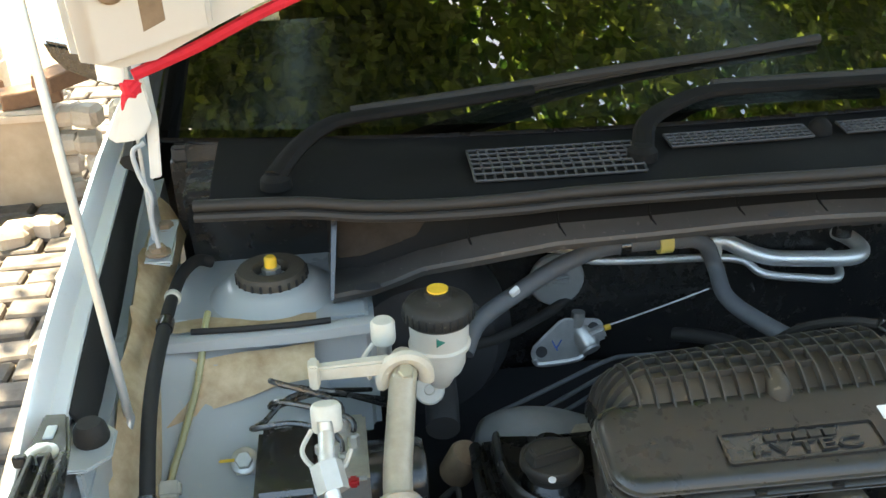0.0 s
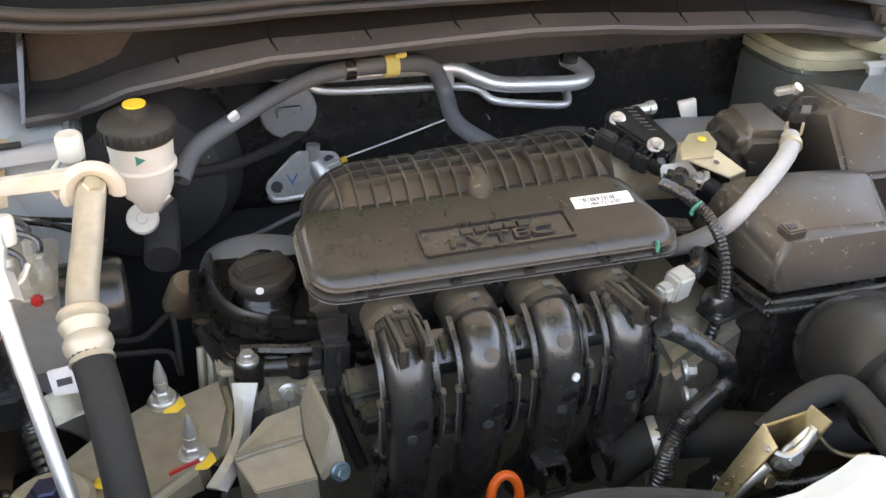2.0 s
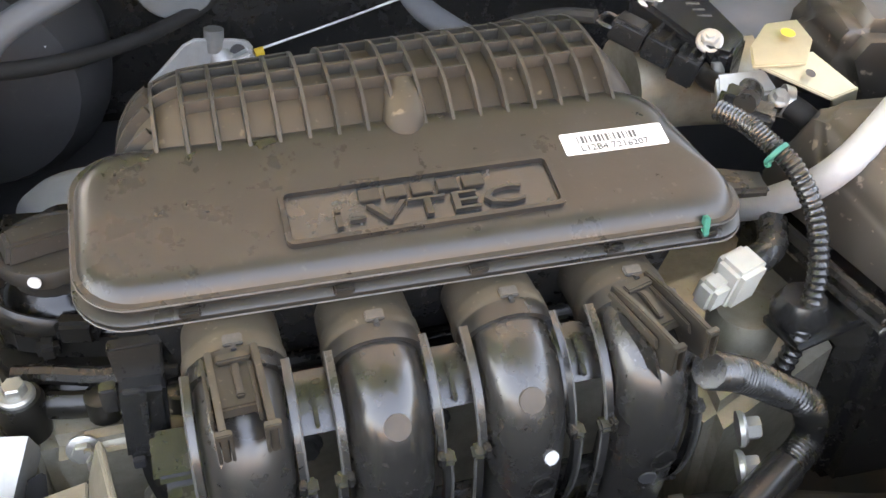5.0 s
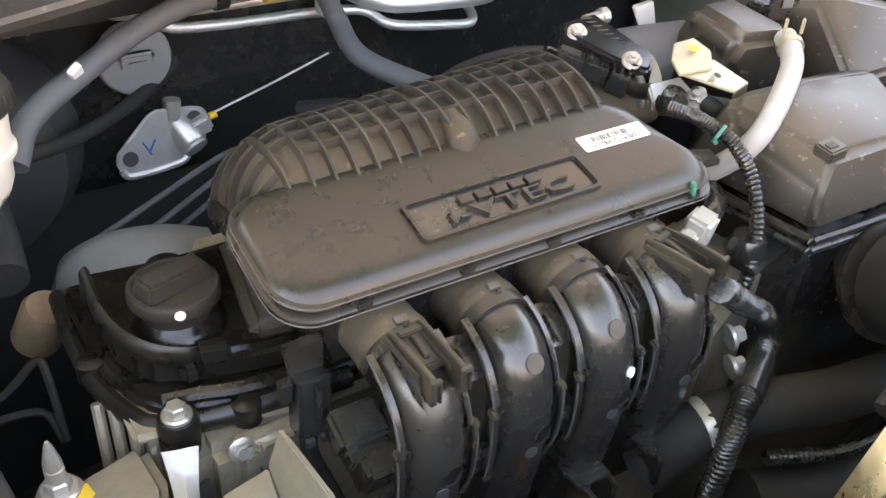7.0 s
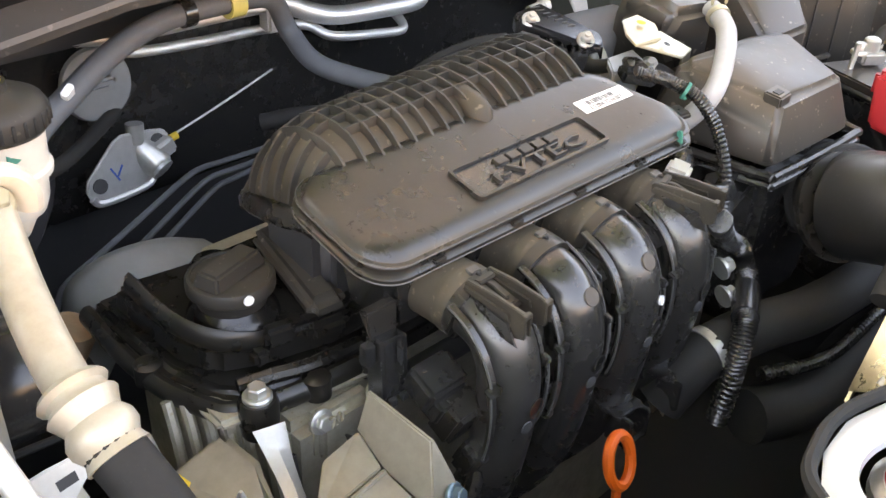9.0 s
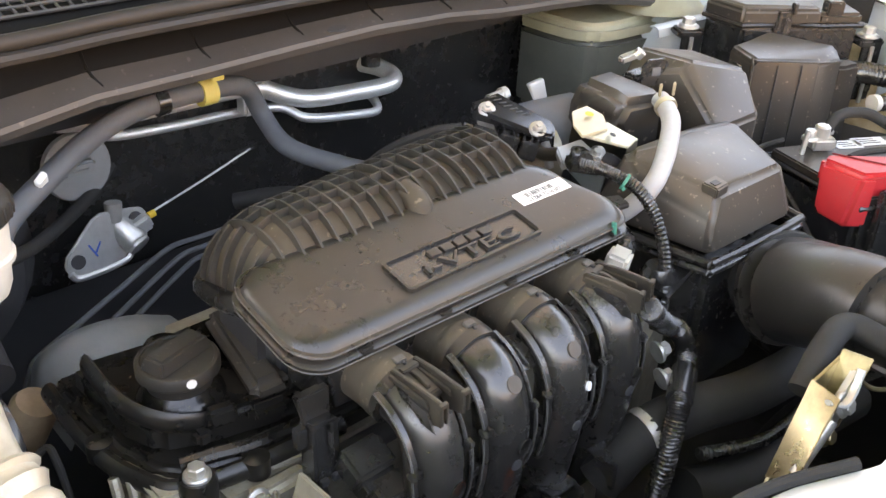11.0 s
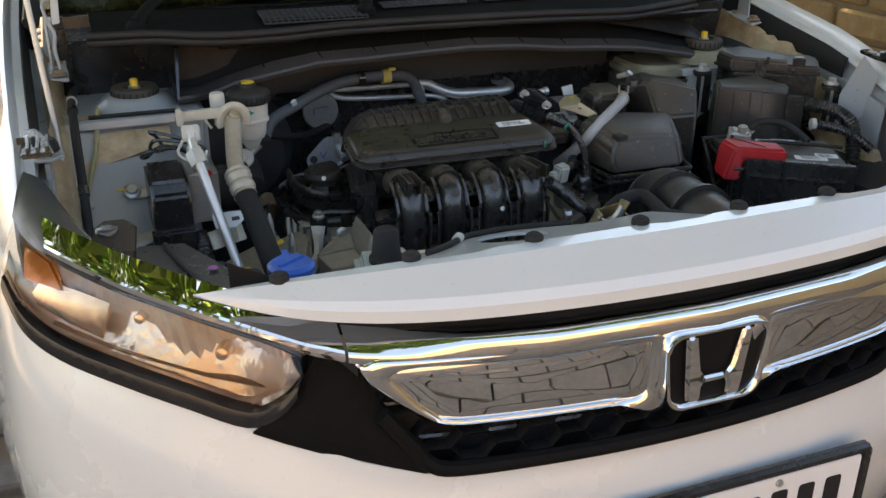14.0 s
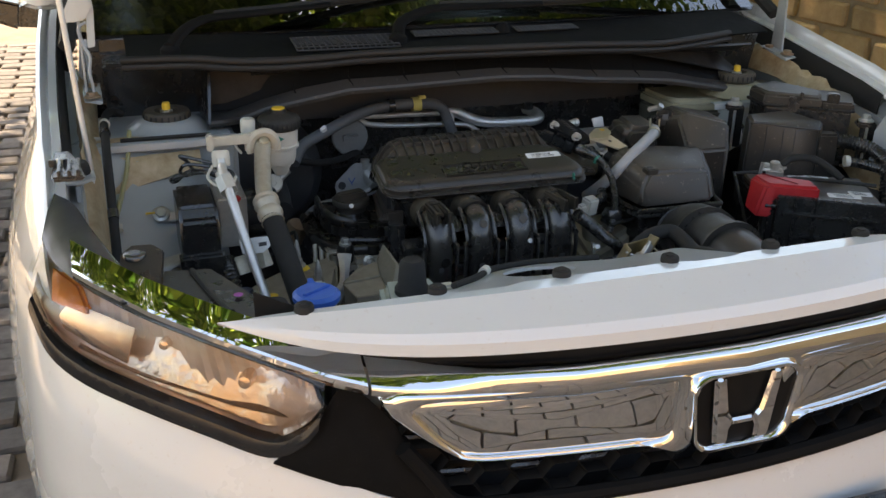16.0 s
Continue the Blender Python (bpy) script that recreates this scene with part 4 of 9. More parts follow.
for s in (-1, 1):
    ys = [0.605, 0.612, 0.625, 0.645, 0.67, 0.70, 0.75, 0.79, 0.82, 0.84] if s < 0 else [0.76, 0.79, 0.82, 0.84]
    rows = []
    for y in ys:
        z = apron_z(y)
        rows.append([(s * x, y + dy, z + dz) for x, dy, dz in ((0.70, 0.0, 0.012), (0.68, 0, 0.006), (0.62, 0, 0.0), (0.575, 0.006, -0.004), (0.53, 0.02, -0.02), (0.50, 0.05, -0.06), (0.485, 0.10, -0.14), (0.48, 0.12, -0.25))])
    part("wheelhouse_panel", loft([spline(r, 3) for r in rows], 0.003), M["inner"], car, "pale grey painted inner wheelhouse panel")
    # strut tower top with dome and lip
    foot = ((-0.46, 0.815), (-0.70, 0.805), (-0.71, 0.99), (-0.46, 0.99)) if s < 0 else ((0.400, 0.95), (0.404, 0.900), (0.420, 0.872), (0.455, 0.860), (0.52, 0.854), (0.70, 0.840), (0.71, 0.99), (0.400, 0.99))
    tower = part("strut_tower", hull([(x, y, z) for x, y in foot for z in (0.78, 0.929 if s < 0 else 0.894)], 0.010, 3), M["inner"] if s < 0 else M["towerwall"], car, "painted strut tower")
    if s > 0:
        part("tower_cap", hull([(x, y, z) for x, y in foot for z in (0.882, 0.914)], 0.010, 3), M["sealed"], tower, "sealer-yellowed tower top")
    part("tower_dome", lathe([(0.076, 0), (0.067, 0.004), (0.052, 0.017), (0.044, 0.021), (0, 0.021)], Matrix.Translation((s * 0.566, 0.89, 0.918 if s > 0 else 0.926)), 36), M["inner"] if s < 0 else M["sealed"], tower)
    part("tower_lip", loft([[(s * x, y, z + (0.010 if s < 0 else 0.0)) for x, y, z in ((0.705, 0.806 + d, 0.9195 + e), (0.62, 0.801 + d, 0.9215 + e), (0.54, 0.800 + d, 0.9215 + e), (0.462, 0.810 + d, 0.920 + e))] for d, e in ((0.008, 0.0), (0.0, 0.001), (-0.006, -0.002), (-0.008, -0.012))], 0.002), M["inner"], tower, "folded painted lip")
    part("mount_ring", lathe([(0.036, 0.0), (0.0385, 0.003), (0.0385, 0.014), (0.036, 0.018), (0.020, 0.018), (0.018, 0.014), (0.017, 0.005), (0, 0.005)], Matrix.Translation((s * 0.566, 0.89, 0.941)), 36), M["collar"], tower, "brownish ribbed rubber strut mount ring")
    for k in range(24):
        part("ring_rib", box((s * 0.566 + 0.0385 * math.cos(0.2618 * k), 0.89 + 0.0385 * math.sin(0.2618 * k), 0.950), (0.0022, 0.003, 0.010), 0.0006, 1, (0, 0, 15 * k)), M["rubber"], tower)
    part("strut_nut", join(lathe([(0.0105, 0), (0.0105, 0.016), (0.008, 0.017), (0, 0.017)], Matrix.Translation((s * 0.566, 0.89, 0.943)), 6)), M["steel"], tower)
    part("strut_tip", lathe([(0.0068, 0), (0.0068, 0.012), (0.005, 0.014), (0, 0.014)], Matrix.Translation((s * 0.566, 0.89, 0.958)), 14), M["yellow"], tower, "yellow-painted thread tip")
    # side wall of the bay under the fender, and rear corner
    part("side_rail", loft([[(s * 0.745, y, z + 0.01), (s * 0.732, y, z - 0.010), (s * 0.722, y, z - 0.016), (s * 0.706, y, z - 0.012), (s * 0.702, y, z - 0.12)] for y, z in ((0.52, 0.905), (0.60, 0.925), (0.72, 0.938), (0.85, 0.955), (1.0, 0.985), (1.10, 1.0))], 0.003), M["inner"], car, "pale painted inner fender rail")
    rj = random.Random(11 + s)
    part("rail_flange", loft([[(s * (0.712 + 0.003 * rj.random()), y, apron_z(min(y, 0.84)) - 0.02), (s * (0.706 + 0.005 * rj.random()), y, z - 0.012), (s * (0.698 + 0.008 * rj.random()), y, z + 0.016 * rj.random() - 0.004), (s * 0.690, y, z - 0.006), (s * (0.680 + 0.006 * rj.random()), y, z - 0.024), (s * 0.677, y, min(z - 0.03, apron_z(min(y, 0.84)) + 0.01))] for y, z in [(0.50 + 0.015 * k, interp(0.50 + 0.015 * k, [(0.50, 0.80), (0.60, 0.86), (0.70, 0.92), (0.80, 0.952), (0.95, 0.975), (1.1, 0.99)])) for k in range(37)]], 0.003), M["primer"], car, "beige sealer-smeared inner flange")
    # black box panel between tower and cowl
    part("cowl_side_box", hull([(s * x, y, z) for x, y, z in ((0.40, 0.985, 0.90), (0.66, 0.985, 0.90), (0.40, 0.955, 1.025), (0.66, 0.955, 1.025), (0.40, 1.04, 0.90), (0.66, 1.04, 0.90), (0.40, 1.04, 1.03), (0.66, 1.04, 1.03))], 0.006), M["plastic2"], car, "black side panel of the cowl")

for s in (-1, 1):
    part("inner_wing", box((s * 0.702, 0.70, 0.55), (0.012, 0.72, 0.50), 0.003), M["dark"], car, "black inner wing wall")
    part("corner_wall", box((s * 0.575, 0.345, 0.54), (0.25, 0.012, 0.48), 0.003), M["dark"], car, "black panel behind the headlamp")
part("right_apron", loft([[(0.70, y, 0.80), (0.66, y, 0.79), (0.635, y, 0.77), (0.625, y, 0.70), (0.62, y, 0.31)] for y in (0.36, 0.50, 0.65, 0.80, 1.04)], 0.003), M["dark"], car, "dark wheelhouse side panel")

# ribbed shelf under the cowl seal: an upright wall, a sloping ledge and a folded front lip
SHELF = [(-0.502, 0.890, 0.948, 0.822, 0.946), (-0.461, 0.890, 0.948, 0.835, 0.946), (-0.43, 0.888, 0.957, 0.848, 0.949), (-0.404, 0.885, 0.966, 0.853, 0.957), (-0.338, 0.868, 0.986, 0.842, 0.968), (-0.263, 0.852, 1.000, 0.832, 0.984), (-0.164, 0.850, 1.001, 0.832, 0.986), (-0.062, 0.850, 1.003, 0.830, 0.990), (0.018, 0.844, 1.006, 0.826, 0.993), (0.12, 0.850, 0.998, 0.832, 0.987), (0.204, 0.856, 0.989, 0.840, 0.975), (0.301, 0.860, 0.982, 0.842, 0.968), (0.384, 0.872, 0.972, 0.846, 0.960), (0.47, 0.885, 0.952, 0.850, 0.945), (0.563, 0.892, 0.934, 0.852, 0.925), (0.592, 0.892, 0.928, 0.850, 0.921)]


def shelf_at(x):
    return tuple(interp(x, [(r[0], r[k]) for r in SHELF]) for k in (1, 2, 3, 4))


def shelf_profile(x):
    by, bz, fy, fz = shelf_at(x)
    fy, fz = by + 0.68 * (fy - by), bz + 0.68 * (fz - bz)
    top = interp(x, [(-0.5, 1.02), (0.28, 1.03), (0.317, 1.012), (0.45, 0.984), (0.572, 0.950), (0.592, 0.945)])
    wall = (by + 0.016, bz + 0.6 * (top - bz)), (by + 0.006, bz + 0.006)
    return [Vector((x, y, z)) for y, z in ((by + 0.026, top),) + wall + ((by, bz), (0.5 * (by + fy), 0.5 * (bz + fz) + 0.0006), (fy, fz), (fy - 0.0035, fz - 0.0015), (fy - 0.0045, fz - 0.0045), (fy - 0.0035, fz - 0.0090), (fy + 0.004, fz - 0.0105), (fy + 0.05, fz - 0.013))]


shelf_xs = [q.x for q in spline([(r[0], 0, 0) for r in SHELF], 4)]
part("duct_front", loft(list(zip(*[shelf_profile(x)[3:] for x in shelf_xs])), 0.002), M["ledge"], car, "dusty grey ribbed cowl shelf with a folded lip", angle=30)
# same plastic as the ledge; its darker colour stands for shade
part("duct_wall", loft(list(zip(*[shelf_profile(x)[:4] for x in shelf_xs])), 0.002), M["blackshade"], car, "black upright wall of the cowl shelf, darkened for shade")
for x in (-0.352, -0.259, -0.160, -0.063, 0.024, 0.122, 0.214, 0.308):
    q = shelf_profile(x)
    part("duct_rib", tube([q[0] + Vector((0.004, -0.002, 0)), q[2] + Vector((0, -0.002, 0)), q[3] + Vector((0, -0.0035, 0.0015)), q[4] + Vector((0.002, 0, 0.0016)), q[5] + Vector((0.006, 0, 0.001))], 0.0015, 6, 3), M["blackshade"], car)
part("shelf_slot", lathe([(0.011, 0), (0.011, 0.0012), (0, 0.0014)], aim((-0.024, 0.8345, 0.9985), (0, -0.55, 0.83)) @ Matrix.Diagonal((1.0, 0.35, 1.0, 1.0)), 20), M["dark"], car)
for x, y, z in ((-0.464, 0.845, 0.9478), (0.531, 0.868, 0.9315)):
    part("shelf_slot", lathe([(0.014, 0), (0.014, 0.0012), (0, 0.0014)], Matrix.Translation((x, y, z)) @ Matrix.Diagonal((1.0, 0.6, 1.0, 1.0)), 20), M["dark"], car)
part("cowl_wedge", hull([(-0.494, 0.890, 0.962), (-0.466, 0.890, 0.963), (-0.40, 0.893, 0.981), (-0.352, 0.897, 0.995), (-0.33, 0.900, 1.006), (-0.33, 0.900, 1.03), (-0.490, 0.897, 1.03), (-0.494, 0.95, 0.962), (-0.33, 0.95, 1.006), (-0.33, 0.95, 1.03), (-0.490, 0.95, 1.03)], 0.002), M["carpet"], car, "tan dusty felt filler of the cowl")
part("cowl_wedge", loft([spline(r, 4) for r in ([(0.300, 0.850, 1.017), (0.40, 0.868, 0.996), (0.50, 0.885, 0.972), (0.580, 0.902, 0.950)], [(0.310, 0.862, 1.024), (0.42, 0.890, 1.006), (0.52, 0.915, 0.985), (0.590, 0.920, 0.952)], [(0.33, 0.90, 1.034), (0.44, 0.925, 1.020), (0.53, 0.945, 0.998), (0.60, 0.945, 0.955)])], 0.003), M["ductpl"], car, "dusty wedge-shaped cowl filler")
part("strut_shroud", hull([(-0.500, 0.830, 0.944), (-0.490, 0.872, 1.020), (-0.490, 0.965, 1.020), (-0.500, 0.965, 0.930), (-0.504, 0.830, 0.944), (-0.496, 0.872, 1.020), (-0.496, 0.965, 1.020), (-0.506, 0.965, 0.930)], 0.001), M["plastic2"], car, "black side wall beside the strut top")
part("cowl_shelf", loft([[(x, 0.875, 1.02), (x, 0.93, 0.998), (x, 1.05, 0.99)] for x in [-0.42 + 0.1 * k for k in range(11)]], 0.004), M["plastic"], car)
part("cowl_lower_wall", box((0.02, 1.0, 0.945), (0.94, 0.015, 0.10), 0.003), M["dark"], car)

# front bulkhead, painted
part("radiator_support", loft([[(x, y + 0.10 * x * x, z) for x in [-0.44 + 0.88 * k / 24 for k in range(25)]] for y, z in ((0.15, 0.60), (0.15, 0.85), (0.15, 0.90), (0.16, 0.905))], 0.003), M["inner"], car, "white painted radiator support")

# ---- engine ----
engine = thing("engine", (-0.1, 0.62, 0.35), "black intake plenum engine with four curved runners", "engine")
part("engine_block", box((-0.08, 0.685, 0.56), (0.50, 0.19, 0.38), 0.015), M["cast"], engine, "dull cast aluminium cylinder block")


def cov_z(y):
    return 0.9215 + 0.22 * (y - 0.571)


# plenum lid: sloping slab with a rounded outline
def cover_outline(grow, n=8):
    pts = []
    x0, x1, y0, y1 = -0.280 - grow, 0.040 + grow, 0.534 - grow, 0.620 + grow
    for cx, cy, a0, r in ((x0 + 0.026, y0 + 0.026, 180, 0.026), (x1 - 0.018, y0 + 0.018, 270, 0.018), (x1 - 0.040, y1 - 0.026, 0, 0.026), (x0 + 0.024, y1 - 0.024, 90, 0.024)):
        for k in range(n):
            a = radians(a0 + 90 * k / (n - 1))
            x, y = cx + r * math.cos(a), cy + r * math.sin(a)
            pts.append((x, y - 0.006 * (x - x0) / (x1 - x0) * (y1 - y) / (y1 - y0)))
    return pts


def cover_ring(grow, dz):
    return [(x, y, cov_z(y) + dz) for x, y in cover_outline(grow)]


rings = [cover_ring(g_, d_) for g_, d_ in ((-0.030, -0.052), (-0.014, -0.034), (-0.006, -0.0195), (0.0042, -0.0190), (0.0054, -0.0180), (0.0056, -0.0150), (0.0046, -0.0140), (0.0012, -0.0132), (0.0010, -0.0100), (0.0034, -0.0094), (0.0040, -0.0082), (0.0036, -0.0070), (0.0016, -0.0066), (0.0006, -0.0048), (-0.0010, -0.0024), (-0.0034, -0.0008), (-0.0066, 0.0004), (-0.0100, 0.0010), (-0.0130, 0.0012))]
b = loft(rings, close=True)
b.verts.ensure_lookup_table()
n_ = len(cover_outline(0))
b.faces.new([v for v in b.verts][-n_:])
b.faces.new([v for v in b.verts][:n_])
plenum = part("intake_plenum", b, M["plastic"], engine, "dusty black plastic intake plenum cover", angle=34)
for g_, d_ in ((0.0040, -0.0078), (0.0057, -0.0176)):
    q_ = [Vector(p) for p in cover_ring(g_, d_)]
    part("worn_edge", tube(q_ + [q_[0]], 0.0005, 5, 1), M["worn"], plenum, "paler worn edge line")


# ribbed rear dome: a rounded slab whose ends roll down
DX0, DX1, DY0, DY1 = -0.262, 0.028, 0.606, 0.736


def dome_pt(x, v):
    z = interp(v, [(0, 0.922), (0.06, 0.928), (0.13, 0.9345), (0.22, 0.9395), (0.35, 0.9420), (0.50, 0.9415), (0.65, 0.937), (0.78, 0.928), (0.88, 0.914), (0.95, 0.899), (1, 0.878)])
    e = min((x - DX0) / 0.046, (DX1 - x) / 0.034)
    k = max(0.0, 1 - e)
    foot = 0.896 - 0.016 * v
    z -= (z - foot) * (1 - math.sqrt(max(0.0, 1 - k ** 2.4)))
    return Vector((x, DY0 + (interp(x, [(DX0, 0.706), (-0.12, 0.724), (DX1, DY1)]) - DY0) * v, z))


dome_xs = [DX0 + (DX1 - DX0) * (0.5 - 0.5 * math.cos(math.pi * i / 64)) for i in range(65)]
dome = part("plenum_dome", loft([[dome_pt(x, k / 20) for x in dome_xs] for k in range(21)] + [[dome_pt(x, 1.0) + Vector((0, 0.001, -0.014)) for x in dome_xs]], 0.004), M["domepl"], engine, "dusty ribbed black rear half of the plenum", angle=50)
part("dome_body", hull([(x, y, z) for x, y in ((-0.255, 0.62), (0.018, 0.62), (0.018, 0.725), (-0.255, 0.695)) for z in (0.80, 0.884)], 0.012, 3), M["dark"], engine)
part("dome_rim", tube([(0.0, 0.738, 0.870), (-0.12, 0.727, 0.870), (-0.240, 0.711, 0.870), (-0.260, 0.698, 0.876), (-0.266, 0.655, 0.886), (-0.264, 0.612, 0.898)], 0.0055, 8, 4, flat=1.5), M["plastic"], dome, "flange rim below the ribbed dome")
for k in range(17):
    x = -0.2404 + 0.0151 * k
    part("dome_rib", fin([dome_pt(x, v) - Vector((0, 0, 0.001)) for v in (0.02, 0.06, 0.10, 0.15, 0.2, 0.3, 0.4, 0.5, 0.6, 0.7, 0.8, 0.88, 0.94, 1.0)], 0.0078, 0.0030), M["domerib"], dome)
    for j, v0 in enumerate((0.255, 0.40, 0.54, 0.68, 0.81)):
        if (k * 7 + j * 3) % 11 != 0 and k < 16:
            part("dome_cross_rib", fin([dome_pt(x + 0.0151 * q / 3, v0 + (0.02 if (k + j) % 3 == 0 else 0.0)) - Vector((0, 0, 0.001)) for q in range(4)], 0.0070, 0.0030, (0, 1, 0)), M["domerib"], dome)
# the ribs of the rounded end run round it to the rim
for v0 in (0.20, 0.36, 0.52, 0.68, 0.82):
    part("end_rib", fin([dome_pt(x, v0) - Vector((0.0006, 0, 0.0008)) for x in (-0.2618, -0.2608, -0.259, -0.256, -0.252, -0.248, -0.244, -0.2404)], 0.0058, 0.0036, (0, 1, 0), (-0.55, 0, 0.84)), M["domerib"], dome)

# runners: two-shell mouldings with a welded seam down each side
RX = (-0.2195, -0.1545, -0.0890, -0.0245)
RC = [(0.560, 0.862), (0.535, 0.8655), (0.510, 0.8655), (0.493, 0.8600), (0.4835, 0.8490), (0.4790, 0.8360), (0.4775, 0.820), (0.4785, 0.795), (0.482, 0.765), (0.489, 0.730), (0.505, 0.690), (0.53, 0.65)]
for k, x in enumerate(RX):
    part("intake_runner", tube([(x, y, z) for y, z in RC], 0.0205, 24, 6), M["runner"], engine, "black moulded curved intake runner")
    col = part("runner_collar", tube([(x, 0.553, 0.8640), (x, 0.546, 0.8650), (x, 0.538, 0.8656), (x, 0.530, 0.8658), (x, 0.522, 0.8658), (x, 0.515, 0.8655), (x, 0.5105, 0.8645)], 0.0238, 26, 4, radii=lambda u: 1.0 - 0.05 * max(0, 0.5 - u) + 0.035 * (0.62 < u < 0.80) - 0.02 * (u > 0.93)), M["collar"], engine, "dusty brown collar of the runner")
    part("collar_ring", tube([(x, 0.5160, 0.8656), (x, 0.5125, 0.8650), (x, 0.5095, 0.8642)], 0.0246, 26, 3), M["plastic"], col)
    part("collar_tab", box((x + 0.001, 0.5155, 0.8905), (0.009, 0.006, 0.0025), 0.0006, rot=(12, 0, 0)), M["worn"], col)
    part("collar_notch", box((x + 0.001, 0.5105, 0.8885), (0.0025, 0.003, 0.006), 0.0004), M["dark"], col)
    for s in (-1, 1):
        up_ = [(x + s * 0.0205, 0.512, 0.8760), (x + s * 0.0207, 0.497, 0.8700), (x + s * 0.0208, 0.4835, 0.8590), (x + s * 0.0208, 0.4745, 0.8440), (x + s * 0.0208, 0.4710, 0.8330)]
        lo_ = [(x + s * 0.0230, 0.4705, 0.8340), (x + s * 0.0232, 0.4685, 0.8180), (x + s * 0.0230, 0.4690, 0.7990), (x + s * 0.0222, 0.4720, 0.7830), (x + s * 0.020, 0.4770, 0.770)]
        part("runner_seam", fin([tuple(p) for p in spline(up_, 5)], 0.0036, 0.0060, (0, -0.6, 0.8), (s, 0, 0)), M["runner"], engine, "raised welded seam")
        part("worn_seam", tube([(p.x + s * 0.0034, p.y - 0.0006, p.z + 0.0008) for p in spline(up_, 5)], 0.0010, 6, 1), M["worn"], engine, "paler worn edge line")
        part("lower_seam", fin([tuple(p) for p in spline(lo_, 5)], 0.0042, 0.0052, (0, -1, 0.1), (s, 0, 0)), M["runner"], engine, "double lower seam wall")
        part("worn_seam", tube([(p.x + s * 0.0040, p.y - 0.0018, p.z) for p in spline(lo_, 5)], 0.0008, 6, 1), M["worn"], engine, "paler worn edge line")
        part("seam_lug", join(box((x + s * 0.0245, 0.4700, 0.8345), (0.0085, 0.0080, 0.0045), 0.0014, rot=(20, 0, 0)), box((x + s * 0.0215, 0.4680, 0.8365), (0.0035, 0.0060, 0.0070), 0.0010)), M["runner"], engine)
        part("seam_lug", box((x + s * 0.0225, 0.4745, 0.7735), (0.0075, 0.0070, 0.0040), 0.0012, rot=(-20, s * 25, 0)), M["runner"], engine)
    part("mould_hole", lathe([(0.0048, 0), (0.0044, 0.0006), (0, 0.0007)], aim((x - 0.003, 0.4567, 0.8020), (-0.12, -1, -0.02)), 18), M["dark"], engine, "dark round moulding dimple")
    part("mould_ring", lathe([(0.0072, 0), (0.0072, 0.0007), (0.0062, 0.0007), (0.0062, 0)], aim((x + 0.004, 0.4568, 0.8140), (0.12, -1, 0.02)), 20), M["runner"], engine)
    if k in (2, 3):
        part("runner_foot", join(box((x - 0.004, 0.468, 0.735), (0.030, 0.020, 0.004), 0.001), box((x - 0.014, 0.460, 0.722), (0.004, 0.022, 0.028), 0.001), box((x + 0.008, 0.460, 0.722), (0.004, 0.022, 0.028), 0.001), box((x - 0.004, 0.452, 0.710), (0.026, 0.004, 0.004), 0.001)), M["plastic2"], engine, "hollow rectangular foot of the runner")
part("cylinder_head", hull([(x, y, z) for x in (-0.33, 0.06) for y, z in ((0.565, 0.70), (0.565, 0.785), (0.80, 0.70), (0.80, 0.785))], 0.01), M["cast"], engine)

# cam cover in three tiers with a walled well for the oil cap


def tier(outline, z0, z1, inset, bev):
    cx, cy = sum(p[0] for p in outline) / len(outline), sum(p[1] for p in outline) / len(outline)
    top = [(cx + (x - cx) * inset, cy + (y - cy) * inset) for x, y in outline]
    return hull([(x, y, z0) for x, y in outline] + [(x, y, z1) for x, y in top], bev, 3)


part("head_cover", tier([(-0.366, 0.700), (-0.364, 0.655), (-0.352, 0.615), (-0.338, 0.600), (-0.300, 0.586), (-0.235, 0.580), (0.05, 0.580), (0.05, 0.76), (-0.366, 0.76)], 0.780, 0.803, 0.985, 0.006), M["cam"], engine, "glossy black cam cover")
part("cover_lip", tube([(-0.366, 0.76, 0.790), (-0.369, 0.700, 0.790), (-0.366, 0.652, 0.790), (-0.354, 0.612, 0.791), (-0.342, 0.598, 0.792), (-0.300, 0.584, 0.795), (-0.22, 0.577, 0.796)], 0.0065, 10, 6, flat=1.3), M["cam"], engine, "rounded lower edge of the cam cover")
part("cover_step", tier([(-0.355, 0.705), (-0.353, 0.655), (-0.342, 0.626), (-0.312, 0.612), (-0.262, 0.600), (-0.225, 0.600), (-0.225, 0.72), (-0.355, 0.74)], 0.800, 0.826, 0.955, 0.006), M["cam"], engine, "raised middle of the cam cover")
part("cover_wall", tube([(-0.352, 0.712, 0.838), (-0.354, 0.668, 0.838), (-0.349, 0.640, 0.836), (-0.336, 0.622, 0.832), (-0.318, 0.616, 0.826), (-0.308, 0.618, 0.822)], 0.0040, 8, 6, flat=2.2), M["cam"], engine, "raised wall round the filler")
part("cover_notch", join(box((-0.300, 0.612, 0.826), (0.022, 0.012, 0.016), 0.003, rot=(0, 0, -12)), box((-0.317, 0.610, 0.817), (0.012, 0.012, 0.012), 0.003), box((-0.268, 0.600, 0.823), (0.032, 0.012, 0.014), 0.005, rot=(0, 0, -8))), M["cam"], engine)
part("cover_ridge", hull([(-0.276, 0.608, 0.820), (-0.240, 0.604, 0.820), (-0.262, 0.70, 0.838), (-0.235, 0.70, 0.838), (-0.272, 0.612, 0.836), (-0.244, 0.610, 0.836), (-0.26, 0.70, 0.852), (-0.238, 0.70, 0.852)], 0.006, 3), M["dusty"], engine, "dusty raised shoulder beside the filler")
